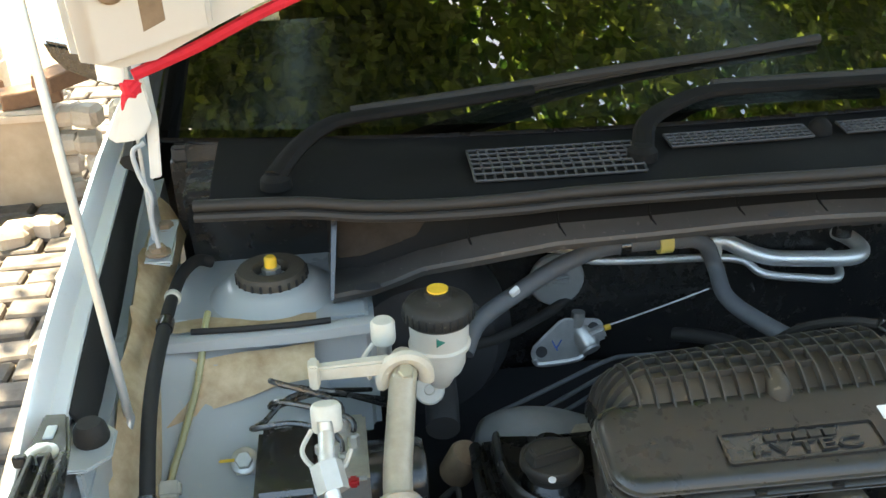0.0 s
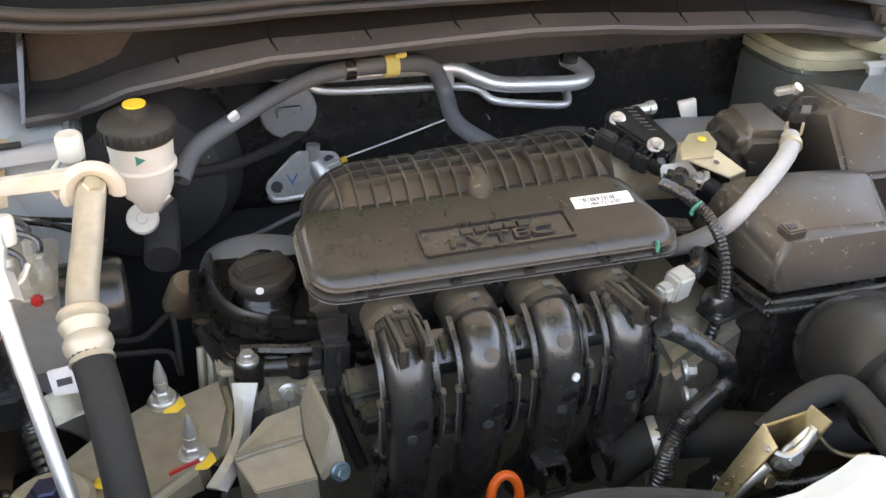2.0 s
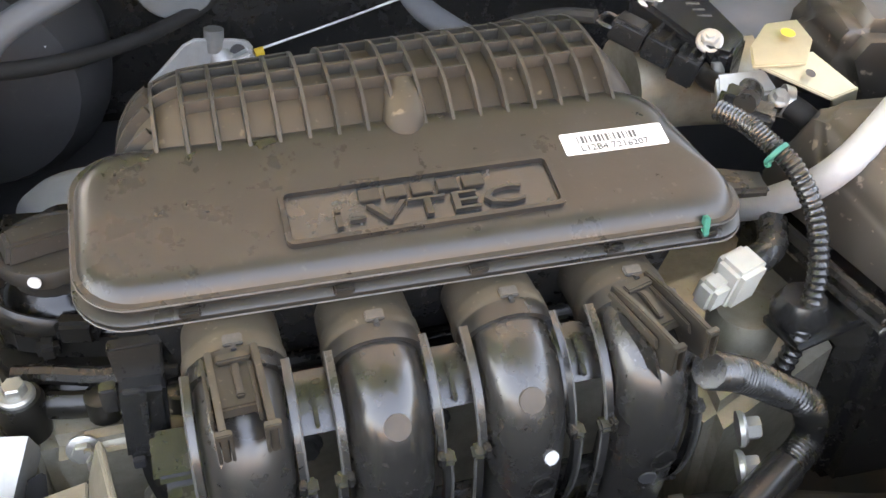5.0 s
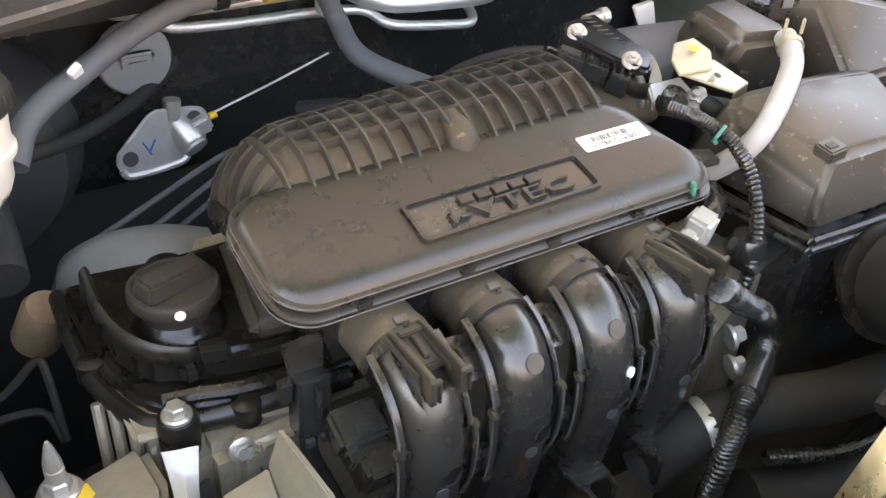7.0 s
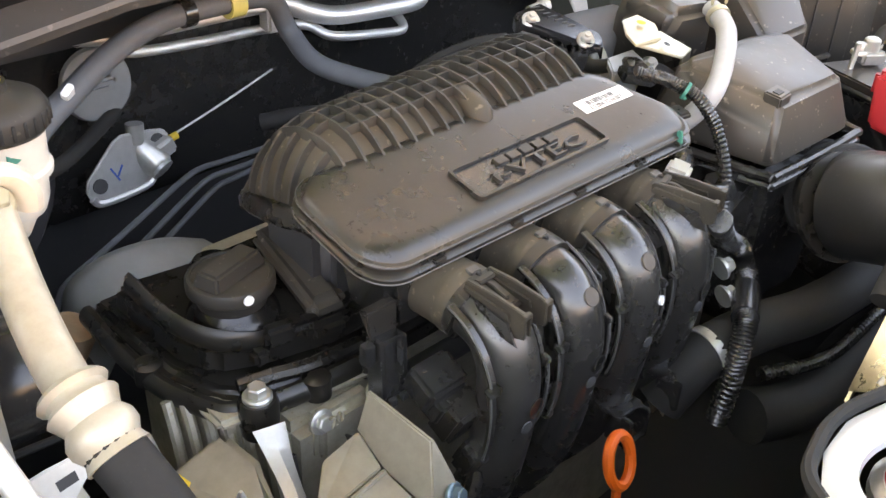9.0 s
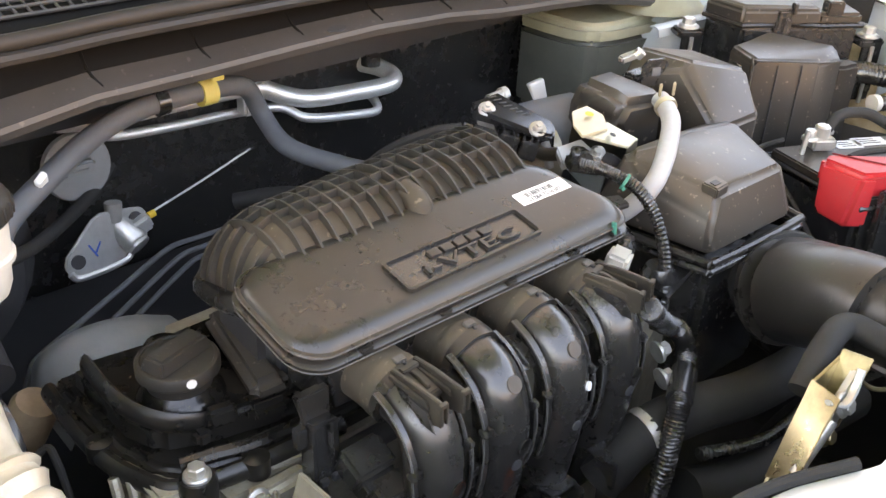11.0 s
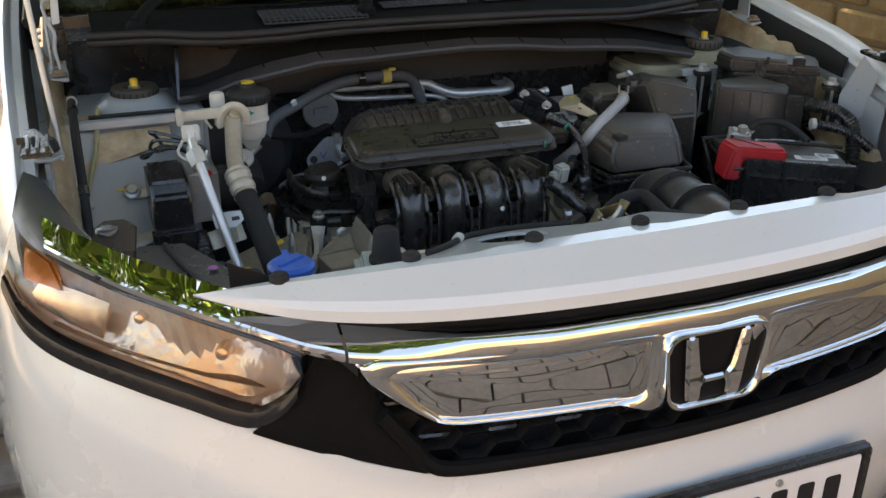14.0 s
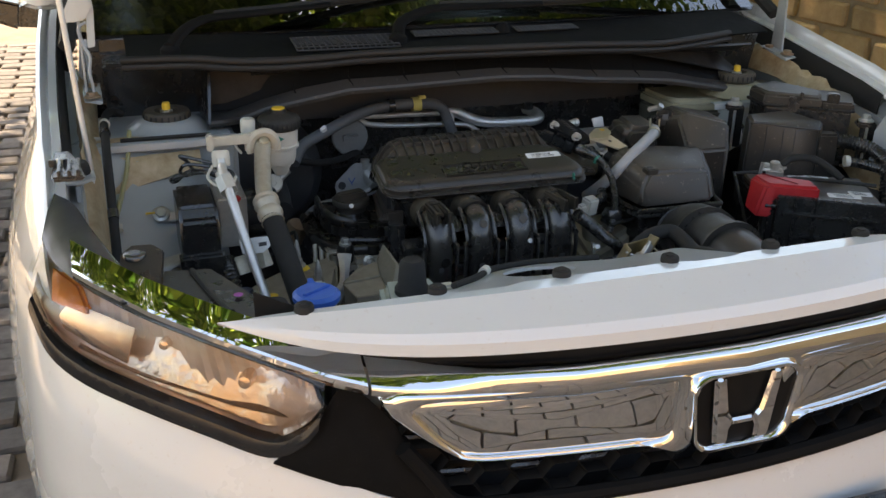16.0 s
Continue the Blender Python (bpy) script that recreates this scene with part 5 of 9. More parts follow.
part("cover_shine", tube([(-0.338, 0.606, 0.805), (-0.316, 0.600, 0.806), (-0.290, 0.592, 0.806), (-0.250, 0.588, 0.806)], 0.0055, 8, 6), M["cam"], engine, "rolled bead along the cover front")
part("filler_tower", lathe([(0.0345, 0.818), (0.0310, 0.830), (0.0270, 0.834), (0.0240, 0.838)], Matrix.Translation((-0.309, 0.651, 0)), 28), M["cam"], engine, "round filler tower")
oil = part("oil_cap", lathe([(0.0235, -0.012), (0.0240, 0.0015), (0.0285, 0.002), (0.0300, 0.0035), (0.0300, 0.0105), (0.0285, 0.0125), (0.0262, 0.0128), (0.0255, 0.0118), (0, 0.0118)], Matrix.Translation((-0.309, 0.651, 0.846)), 40), M["capgrey"], engine, "dusty black oil filler cap with a grip bar")
part("grip_bar", hull([(-0.309 + c_ * lx - s_ * ly, 0.651 + s_ * lx + c_ * ly, z) for c_, s_ in ((math.cos(radians(16)), math.sin(radians(16))),) for lx, ly, z in ((-0.0255, -0.0120, 0.857), (0.0255, -0.0120, 0.857), (-0.0255, 0.0120, 0.857), (0.0255, 0.0120, 0.857), (-0.0215, -0.0085, 0.8690), (0.0215, -0.0085, 0.8690), (-0.0215, 0.0085, 0.8690), (0.0215, 0.0085, 0.8690))], 0.002, 2), M["capgrey"], oil)
part("cap_lobe", lathe([(0.0145, -0.016), (0.0150, 0.0), (0.013, 0.003), (0, 0.003)], Matrix.Translation((-0.305, 0.680, 0.850)), 18), M["cam"], oil)

# ---- right-hand things as first forms ----
airbox = thing("air_filter_box", (0.2, 0.6, 0.7), "dusty black plastic air filter housing", "air filter box")
part("lid", hull([(0.113, 0.580, 0.850), (0.126, 0.498, 0.850), (0.137, 0.492, 0.850), (0.253, 0.486, 0.852), (0.267, 0.498, 0.852), (0.288, 0.60, 0.852), (0.110, 0.62, 0.850), (0.128, 0.4985, 0.880), (0.118, 0.575, 0.895), (0.143, 0.506, 0.903), (0.149, 0.515, 0.9065), (0.251, 0.506, 0.900), (0.263, 0.514, 0.892), (0.168, 0.580, 0.9215), (0.205, 0.585, 0.9215), (0.286, 0.582, 0.912), (0.128, 0.600, 0.915), (0.29, 0.62, 0.895)], 0.006, 3), M["dusty"], airbox)
part("base", hull([(x, y, z) for x, y in ((0.136, 0.500), (0.252, 0.495), (0.268, 0.505), (0.29, 0.63), (0.115, 0.63)) for z in (0.68, 0.840)], 0.008), M["plastic2"], airbox)
part("resonator", hull([(0.268, 0.592, 0.902), (0.276, 0.588, 0.902), (0.343, 0.587, 0.902), (0.352, 0.594, 0.902), (0.366, 0.621, 0.936), (0.360, 0.624, 0.9395), (0.292, 0.645, 0.956), (0.278, 0.648, 0.948), (0.273, 0.662, 0.932), (0.375, 0.70, 0.937), (0.30, 0.72, 0.950), (0.266, 0.71, 0.930), (0.268, 0.592, 0.78), (0.345, 0.587, 0.78), (0.375, 0.64, 0.78), (0.378, 0.70, 0.78), (0.266, 0.71, 0.78)], 0.007, 3), M["dusty"], airbox)
fuse1 = thing("fuse_box", (0.51, 0.66, 0.75), "tall black plastic relay box", "fuse box")
part("cover", hull([(0.457, 0.698, 0.922), (0.4335, 0.653, 0.920), (0.438, 0.651, 0.9265), (0.459, 0.694, 0.928), (0.497, 0.606, 0.9255), (0.497, 0.602, 0.920), (0.546, 0.600, 0.918), (0.568, 0.618, 0.918), (0.566, 0.622, 0.926), (0.545, 0.70, 0.928), (0.432, 0.652, 0.76), (0.455, 0.70, 0.76), (0.496, 0.600, 0.76), (0.548, 0.597, 0.76), (0.572, 0.620, 0.76), (0.55, 0.70, 0.76)], 0.004, 3), M["dusty"], fuse1)
part("step_block", hull([(x, y, z) for x, y in ((0.548, 0.604), (0.560, 0.597), (0.586, 0.592), (0.592, 0.612), (0.566, 0.630)) for z in (0.76, 0.907)], 0.004), M["dusty"], fuse1)
fuse2 = thing("engine_fuse_box", (0.6, 0.78, 0.8), "black plastic fuse box with a dusty lid", "fuse box")
F2 = ((0.515, 0.776), (0.508, 0.716), (0.569, 0.680), (0.592, 0.655), (0.637, 0.625), (0.685, 0.685), (0.69, 0.72), (0.58, 0.81))
part("cover", hull([(x, y, z) for x, y in ((0.514, 0.774), (0.5075, 0.717), (0.568, 0.681), (0.590, 0.657), (0.628, 0.705), (0.582, 0.80)) for z in (0.938, 0.955)] + [(0.519, 0.772, 0.961), (0.514, 0.720, 0.961), (0.568, 0.688, 0.961), (0.588, 0.664, 0.960), (0.622, 0.706, 0.960), (0.582, 0.794, 0.961)], 0.003), M["dusty"], fuse2)
part("cover_step", hull([(x, y, z) for x, y in ((0.590, 0.660), (0.637, 0.6255), (0.684, 0.686), (0.686, 0.715), (0.620, 0.745)) for z in (0.938, 0.952)], 0.004), M["dusty"], fuse2)
battery = thing("battery", (0.42, 0.47, 0.65), "black car battery with a red terminal cover", "battery")
BO = ((0.378, 0.586), (0.335, 0.455), (0.50, 0.365), (0.565, 0.50))
part("case", hull([(x, y, z) for x, y in BO for z in (0.66, 0.845)], 0.006), M["plastic2"], battery)
part("terminal_cover", hull([(x, y, z) for x, y in ((0.340, 0.508), (0.354, 0.511), (0.418, 0.456), (0.407, 0.417), (0.372, 0.436), (0.336, 0.459)) for z in (0.853, 0.8815)], 0.005), M["red"], battery, "bright red terminal cover")
part("cover_seam", box((0.370, 0.474, 0.8822), (0.0018, 0.068, 0.0018), 0.0005, rot=(0, 0, 20)), mat("dark_red_seam", (0.20, 0.008, 0.01), None, 0.5, bump=0.02), battery)
intake = thing("intake_duct", (0.25, 0.35, 0.75), "dusty black plastic air intake snorkel", "air duct")
part("duct_body", tube([(0.245, 0.515, 0.79), (0.222, 0.48, 0.800), (0.188, 0.425, 0.830), (0.160, 0.36, 0.850), (0.144, 0.30, 0.858), (0.136, 0.25, 0.860), (0.130, 0.20, 0.856), (0.128, 0.17, 0.846)], 0.041, 22, 6), M["ductpl"], intake)
for k, (c, ax) in enumerate((((0.232, 0.495, 0.796), (-0.5, -0.8, 0.2)), ((0.218, 0.473, 0.804), (-0.5, -0.8, 0.35)), ((0.204, 0.452, 0.815), (-0.45, -0.8, 0.4)))):
    part("duct_bellow", lathe([(0.038, 0.005), (0.0455, 0.003), (0.0475, 0.0), (0.0455, -0.003), (0.038, -0.005)], aim(c, ax), 26), M["rubber"], intake)
resv = thing("brake_fluid_reservoir", (-0.398, 0.775, 0.85), "milky plastic brake fluid reservoir with a black cap", "fluid reservoir")
RX0, RY0 = -0.398, 0.768
part("tank_body", lathe([(0.016, 0.886), (0.022, 0.889), (0.0255, 0.898), (0.0268, 0.915), (0.0310, 0.917), (0.0315, 0.921), (0.0290, 0.923), (0.0305, 0.950), (0, 0.950)], Matrix.Translation((RX0, RY0, 0)), 30), M["tank"], resv)
part("cap", lathe([(0.0325, 0.948), (0.0350, 0.951), (0.0352, 0.962), (0.0325, 0.967), (0.0260, 0.9705), (0.016, 0.972), (0.0135, 0.974), (0.0130, 0.9795), (0, 0.980)], Matrix.Translation((RX0, RY0, 0)), 40), M["capgrey"], resv, "ribbed dusty black screw cap")
for k in range(28):
    a = 2 * math.pi * k / 28
    part("cap_rib", box((RX0 + 0.0350 * math.cos(a), RY0 + 0.0350 * math.sin(a), 0.957), (0.0026, 0.0026, 0.011), 0.0008, 1, (0, 0, math.degrees(a))), M["rubber"], resv)
part("cap_mark", lathe([(0.0105, 0), (0.0105, 0.002), (0, 0.002)], Matrix.Translation((RX0, RY0, 0.9795)), 20), M["yellow"], resv)

# ---- cowl details ----
def cowl_at(x, v):
    """A point on the cowl panel: v from 0 at the seal to 1 at the glass."""
    q = 1 - (x / 0.62) ** 2
    y = 0.862 - 0.028 * q + 0.02 * (x / 0.62) ** 4 + 0.15 * v
    return Vector((x, y, 1.040 + interp(v, [(0, 0), (0.2, 0.010), (0.57, 0.016), (0.83, 0.020), (1, 0.02)]) + 0.004 * q))


def cowl_grille(x0, x1, v0, v1, nx, nv, taper=0.0):
    # dark sheet below the bars stands in for the shade in the openings
    g = part("cowl_grille", loft([[cowl_at(x0 + (x1 - x0) * i / 8, v0 + (v1 - v0) * j / 3) + Vector((0, 0, 0.0035)) for i in range(9)] for j in range(4)], 0.001), M["blackshade"], car, "black louvred air grille in the cowl")
    up = Vector((0, 0, 0.005))
    for i in range(nx + 1):
        x = x0 + (x1 - x0) * i / nx
        part("grille_bar", tube([cowl_at(x, v0 + (v1 - v0) * j / 3) + up for j in range(4)], 0.0015, 5, 1), M["dark"], g)
    for j in range(nv + 1):
        v = v0 + (v1 - v0) * j / nv
        part("grille_rail", tube([cowl_at(x0 + (x1 - x0) * i / 8, v) + up for i in range(9)], 0.0016, 5, 1), M["dark"], g)


cowl_grille(-0.345, -0.165, 0.10, 0.52, 17, 6)
cowl_grille(-0.125, 0.035, 0.38, 0.58, 18, 4)
cowl_grille(0.075, 0.20, 0.40, 0.58, 14, 4)
part("washer_nozzle", lathe([(0.014, 0), (0.012, 0.010), (0.007, 0.016), (0, 0.018)], Matrix.Translation(cowl_at(0.05, 0.5)), 16), M["cowl"], car)
for c in ((-0.55, 0.893, 1.050), (-0.162, 0.880, 1.055)):
    part("wiper_pivot", lathe([(0.017, 0), (0.016, 0.010), (0.010, 0.016), (0, 0.017)], Matrix.Translation(c), 18), M["cowl"], car)
W1 = [(-0.551, 0.891, 1.062), (-0.526, 0.926, 1.080), (-0.498, 0.948, 1.092), (-0.466, 0.961, 1.097), (-0.36, 0.972, 1.102), (-0.259, 0.983, 1.108), (-0.156, 0.995, 1.114), (-0.027, 1.006, 1.120), (0.10, 1.02, 1.128)]
W2 = [(-0.160, 0.885, 1.062), (-0.143, 0.925, 1.080), (-0.101, 0.95, 1.092), (-0.052, 0.964, 1.098), (0.041, 0.964, 1.098), (0.153, 0.963, 1.098), (0.285, 0.968, 1.101), (0.491, 0.996, 1.116)]
for w in (W1, W2):
    arm = part("wiper_arm", tube(w[:6], 0.010, 8, 6, radii=lambda u: 1.25 - 0.55 * u, flat=0.7), M["cowl"], car, "matt black wiper arm")
    up = Vector((0, 0.012, 0.004))
    part("wiper_blade", join(tube([Vector(p) + up for p in w[3:]], 0.006, 8, 5), tube([Vector(p) + up + Vector((0, 0.004, -0.008)) for p in w[3:]], 0.003, 6, 5)), M["rubber"], arm)

# ---- bonnet hinges, prop rod, ribbon ----
for s in (-1, 1):
    hg = part("bonnet_hinge", join(prism([(-0.02, 0), (0.02, 0), (0.016, 0.10), (0.010, 0.19), (-0.006, 0.20), (-0.012, 0.10)], 0.004, pose(s * 0.690, 0.935, 0.99, 90, 0, 88), 0.001), hull([(s * 0.665, 0.87, 0.985), (s * 0.695, 0.87, 0.985), (s * 0.665, 0.96, 0.995), (s * 0.695, 0.96, 0.995), (s * 0.665, 0.87, 0.978), (s * 0.695, 0.96, 0.98)], 0.002)), M["inner"], car, "painted bonnet hinge with rusty bolts")
    for y in (0.875, 0.935):
        part("hinge_bolt", bolt((s * 0.680, y + 0.01, 0.989), 0.009, 0.009), M["rust"], hg)
part("ribbon", join(hull([(-0.669, 0.798, 1.199), (-0.664, 0.794, 1.201), (-0.648, 0.794, 1.200), (-0.645, 0.798, 1.197), (-0.663, 0.792, 1.183), (-0.653, 0.792, 1.181), (-0.660, 0.788, 1.190), (-0.668, 0.801, 1.188), (-0.650, 0.801, 1.186)], 0.003)), M["redcloth"], None, "red cloth ribbon knotted round the bonnet hinge", category="ribbon")
part("ribbon_tail", loft([[(-0.666, 0.797, 1.188), (-0.659, 0.795, 1.186)], [(-0.668, 0.797, 1.180), (-0.664, 0.795, 1.180)], [(-0.669, 0.799, 1.172), (-0.668, 0.798, 1.172)]], 0.0015), M["redcloth"], None, "loose red end of the ribbon", category="ribbon")
part("hinge_arm", hull([(-0.684, 0.900, 1.170), (-0.668, 0.900, 1.172), (-0.714, 0.905, 1.112), (-0.706, 0.900, 1.106), (-0.678, 0.900, 1.110), (-0.663, 0.900, 1.130), (-0.684, 0.908, 1.170), (-0.714, 0.912, 1.112), (-0.678, 0.912, 1.110), (-0.668, 0.908, 1.172)], 0.003), M["inner2"], car, "pale painted hinge arm")
part("hinge_strut", prism([(-0.006, 0.0), (0.006, 0.002), (0.009, 0.06), (0.004, 0.115), (-0.005, 0.115), (-0.003, 0.06)], 0.003, pose(-0.672, 0.905, 1.065, 80, 0, -4), 0.001), M["inner2"], car)
part("hinge_cable", tube([(-0.676, 0.895, 1.108), (-0.688, 0.89, 1.100), (-0.684, 0.885, 1.075), (-0.676, 0.88, 1.055), (-0.679, 0.88, 1.03), (-0.676, 0.875, 1.0)], 0.0026, 6, 6), M["lightrub"], car)
prop = thing("prop_rod", (-0.69, 0.667, 0.94), "thin bare steel bonnet prop rod", "prop rod")
part("rod", tube([(-0.703, 0.675, 0.883), (-0.698, 0.685, 0.895), (-0.6905, 0.696, 0.912), (-0.691, 0.697, 0.922), (-0.6925, 0.6985, 0.95), (-0.7035, 0.709, 1.16), (-0.7185, 0.7235, 1.45)], 0.0042, 10, 6), M["alu"], prop)
part("rod_grommet", lathe([(0.0135, 0), (0.0150, 0.004), (0.0135, 0.014), (0.010, 0.019), (0, 0.019)], Matrix.Translation((-0.704, 0.628, 0.942)), 18), M["rubber"], prop)
part("rod_bracket", prism([(-0.724, 0.668), (-0.700, 0.655), (-0.686, 0.640), (-0.684, 0.605), (-0.700, 0.588), (-0.728, 0.590), (-0.732, 0.640)], 0.004, Matrix.Translation((0, 0, 0.939)), 0.0015), M["inner"], prop, "pale painted bracket")
part("rod_bracket_web", box((-0.708, 0.615, 0.920), (0.006, 0.05, 0.036), 0.002), M["inner"], prop)
for s in (-1, 1):
    fb = part("fender_bracket", hull([(s * x, y, z) for x, y in ((0.733, 0.618), (0.713, 0.616), (0.702, 0.570), (0.693, 0.500), (0.734, 0.500), (0.734, 0.560)) for z in (0.974, 0.981)], 0.0025), M["plastic2"], car, "black plastic fender bracket")
    for x_ in (0.701, 0.712, 0.724):
        part("bracket_rib", box((s * x_, 0.525, 0.985), (0.004, 0.055, 0.010), 0.001), M["plastic2"], fb)
    for x_, y_ in ((0.715, 0.552), (0.733, 0.553)):
        part("bracket_step", box((s * x_, y_, 0.984), (0.010, 0.006, 0.010), 0.001), M["plastic2"], fb)
    part("bracket_slot", box((s * 0.721, 0.590, 0.9815), (0.008, 0.016, 0.002), 0.0005), M["inner2"], fb, "pale plate showing through a slot")
    part("bracket_nut", bolt((s * 0.721, 0.563, 0.981), 0.0085, 0.006), M["steel"], fb)

# ---- wheelhouse side: hoses, bolts, ABS unit ----
vent = thing("breather_hose", (-0.66, 0.72, 0.85), "thin translucent yellowed breather hose on the wheelhouse", "hose")
part("tube", tube([(-0.630, 0.832, 0.942), (-0.632, 0.815, 0.935), (-0.641, 0.775, 0.895), (-0.655, 0.735, 0.861), (-0.668, 0.698, 0.831), (-0.676, 0.65, 0.79), (-0.675, 0.59, 0.74)], 0.0036, 8, 6), M["tubing"], vent)
part("hose_clip", box((-0.668, 0.695, 0.830), (0.022, 0.016, 0.014), 0.003, rot=(40, 0, 0)), M["cream"], vent, "white plastic hose clip")
wh = thing("wiring_hose", (-0.667, 0.70, 0.92), "black rubber hose running down the wheelhouse", "hose")
part("hose", tube([(-0.638, 0.955, 0.940), (-0.652, 0.945, 0.948), (-0.662, 0.900, 0.955), (-0.667, 0.850, 0.952), (-0.667, 0.785, 0.950), (-0.667, 0.720, 0.944), (-0.667, 0.668, 0.926), (-0.667, 0.617, 0.888), (-0.668, 0.57, 0.84), (-0.668, 0.52, 0.78)], 0.0068, 10, 6), M["rubber"], wh)
part("tape_band", lathe([(0.0084, -0.010), (0.0086, -0.006), (0.0084, 0.004), (0.0078, 0.008)], aim((-0.6668, 0.800, 0.9505), (0, 1, 0.02)), 14), M["gloss"], wh, "black tape band")
part("pale_clip", lathe([(0.0082, -0.004), (0.0088, -0.003), (0.0088, 0.003), (0.0082, 0.004)], aim((-0.6665, 0.852, 0.952), (-0.05, 1, 0)), 14), M["cream"], wh, "pale plastic clip")
part("hose_end", lathe([(0.0080, -0.008), (0.0080, 0.006)], aim((-0.667, 0.612, 0.884), (0, 0.75, 0.65)), 14), M["plastic2"], wh)
part("tower_lip_seal", tube([(-0.645, 0.808, 0.9345), (-0.60, 0.8015, 0.9365), (-0.54, 0.801, 0.9365), (-0.505, 0.806, 0.935)], 0.0034, 8, 5), M["rubber"], car, "thin black edge seal")
abs_ = thing("abs_unit", (-0.53, 0.64, 0.79), "black brake control unit with aluminium valve block", "brake unit")
part("controller", join(hull([(x, y, z) for x in (-0.578, -0.522) for y, z in ((0.585, 0.795), (0.70, 0.795), (0.70, 0.888), (0.60, 0.888), (0.585, 0.87))], 0.005), box((-0.55, 0.592, 0.80), (0.065, 0.03, 0.035), 0.004)), M["plastic2"], abs_, "black plastic controller")
part("valve_block", hull([(x, y, z) for x in (-0.522, -0.478) for y in (0.605, 0.70) for z in (0.815, 0.893)], 0.003), M["steel"], abs_, "aluminium valve block")
part("pump_motor", lathe([(0.036, 0), (0.036, 0.045), (0.033, 0.05), (0.02, 0.052), (0, 0.052)], aim((-0.478, 0.650, 0.852), (1, 0, 0)), 28), M["gloss"], abs_, "black pump motor")
for k in range(3):
    y0 = 0.625 + 0.026 * k
    part("line_nut", lathe([(0.0055, 0), (0.0055, 0.012), (0.003, 0.014), (0, 0.014)], Matrix.Translation((-0.50 + 0.01 * (k % 2), y0, 0.892)), 6), M["steel"], abs_)
    part("brake_line", tube([(-0.50 + 0.01 * (k % 2), y0, 0.90), (-0.504 + 0.01 * (k % 2), y0 + 0.012, 0.916), (-0.540 - 0.010 * k, y0 + 0.030, 0.920 + 0.006 * k), (-0.578 + 0.014 * k, y0 + 0.042, 0.910 + 0.004 * k), (-0.572 + 0.016 * k, y0 + 0.070, 0.896), (-0.54 + 0.02 * k, 0.73 + 0.012 * k, 0.90 - 0.01 * k), (-0.47 + 0.012 * k, 0.80 + 0.01 * k, 0.85 - 0.02 * k)], 0.0028, 7, 6), M["plastic2"], abs_, "black-coated brake line")
part("stay_plate", prism([(-0.020, -0.010), (0.010, -0.013), (0.024, -0.004), (0.026, 0.010), (0.004, 0.012), (-0.022, 0.012)], 0.003, pose(-0.474, 0.585, 0.822, 62, 0, 8), 0.001), M["bright"], abs_, "bright slotted steel stay")
for dx in (-0.010, 0.012):
    part("stay_slot", prism([(-0.006, -0.003), (0.006, -0.003), (0.006, 0.003), (-0.006, 0.003)], 0.0006, pose(-0.474, 0.585, 0.822, 62, 0, 8) @ Matrix.Translation((dx, 0, 0.003)), 0), M["dark"], abs_)
part("panel_clip", join(lathe([(0.013, 0), (0.013, 0.004), (0.009, 0.007), (0, 0.007)], aim((-0.578, 0.615, 0.776), (0, -0.5, 0.85)), 18), box((-0.578, 0.600, 0.745), (0.012, 0.012, 0.05), 0.003)), M["rubber"], car, "black rubber mushroom clip")
cl_ = thing("corner_loom", (-0.69, 0.60, 0.68), "dusty taped wiring loom with an orange end", "cable")
part("loom", tube([(-0.735, 0.618, 0.715), (-0.705, 0.622, 0.722), (-0.672, 0.622, 0.722), (-0.645, 0.60, 0.70), (-0.62, 0.585, 0.66)], 0.017, 12, 5), M["collar"], cl_, "brown dusty taped bundle")
part("orange_end", tube([(-0.656, 0.602, 0.712), (-0.640, 0.618, 0.724)], 0.0105, 12, 1), M["orange"], cl_, "faded orange sleeve")
part("orange_tail", corrugated([(-0.664, 0.594, 0.705), (-0.672, 0.58, 0.69), (-0.675, 0.57, 0.66)], 0.009), M["rubber"], cl_)
part("blue_wire", tube([(-0.640, 0.618, 0.724), (-0.622, 0.632, 0.735), (-0.605, 0.640, 0.742)], 0.0035, 8, 3), M["blue"], cl_)
part("white_block", box((-0.672, 0.632, 0.728), (0.030, 0.022, 0.026), 0.004, rot=(10, 0, -15)), M["white"], cl_, "white plastic connector")
part("unit_bracket", box((-0.582, 0.715, 0.832), (0.05, 0.016, 0.004), 0.001, rot=(35, 0, 0)), M["steel"], abs_)
part("unit_stay", hull([(-0.625, 0.628, 0.782), (-0.610, 0.645, 0.792), (-0.572, 0.645, 0.80), (-0.575, 0.628, 0.79), (-0.60, 0.625, 0.778)], 0.001), M["steel"], abs_)
part("bracket_bolt", bolt((-0.598, 0.716, 0.838), 0.009, 0.009, axis=(0, -0.65, 0.75)), M["steel"], abs_)
part("bolt_mark", box((-0.612, 0.714, 0.842), (0.02, 0.003, 0.003), 0.001, rot=(40, 0, 0)), M["yellow"], abs_)
part("mount_bolt", bolt((-0.622, 0.632, 0.785), 0.009, 0.009, axis=(0, -0.6, 0.8)), M["steel"], abs_)
part("motor_mark", box((-0.492, 0.601, 0.893), (0.009, 0.01, 0.008), 0.002), M["red"], abs_, "red plastic plug")

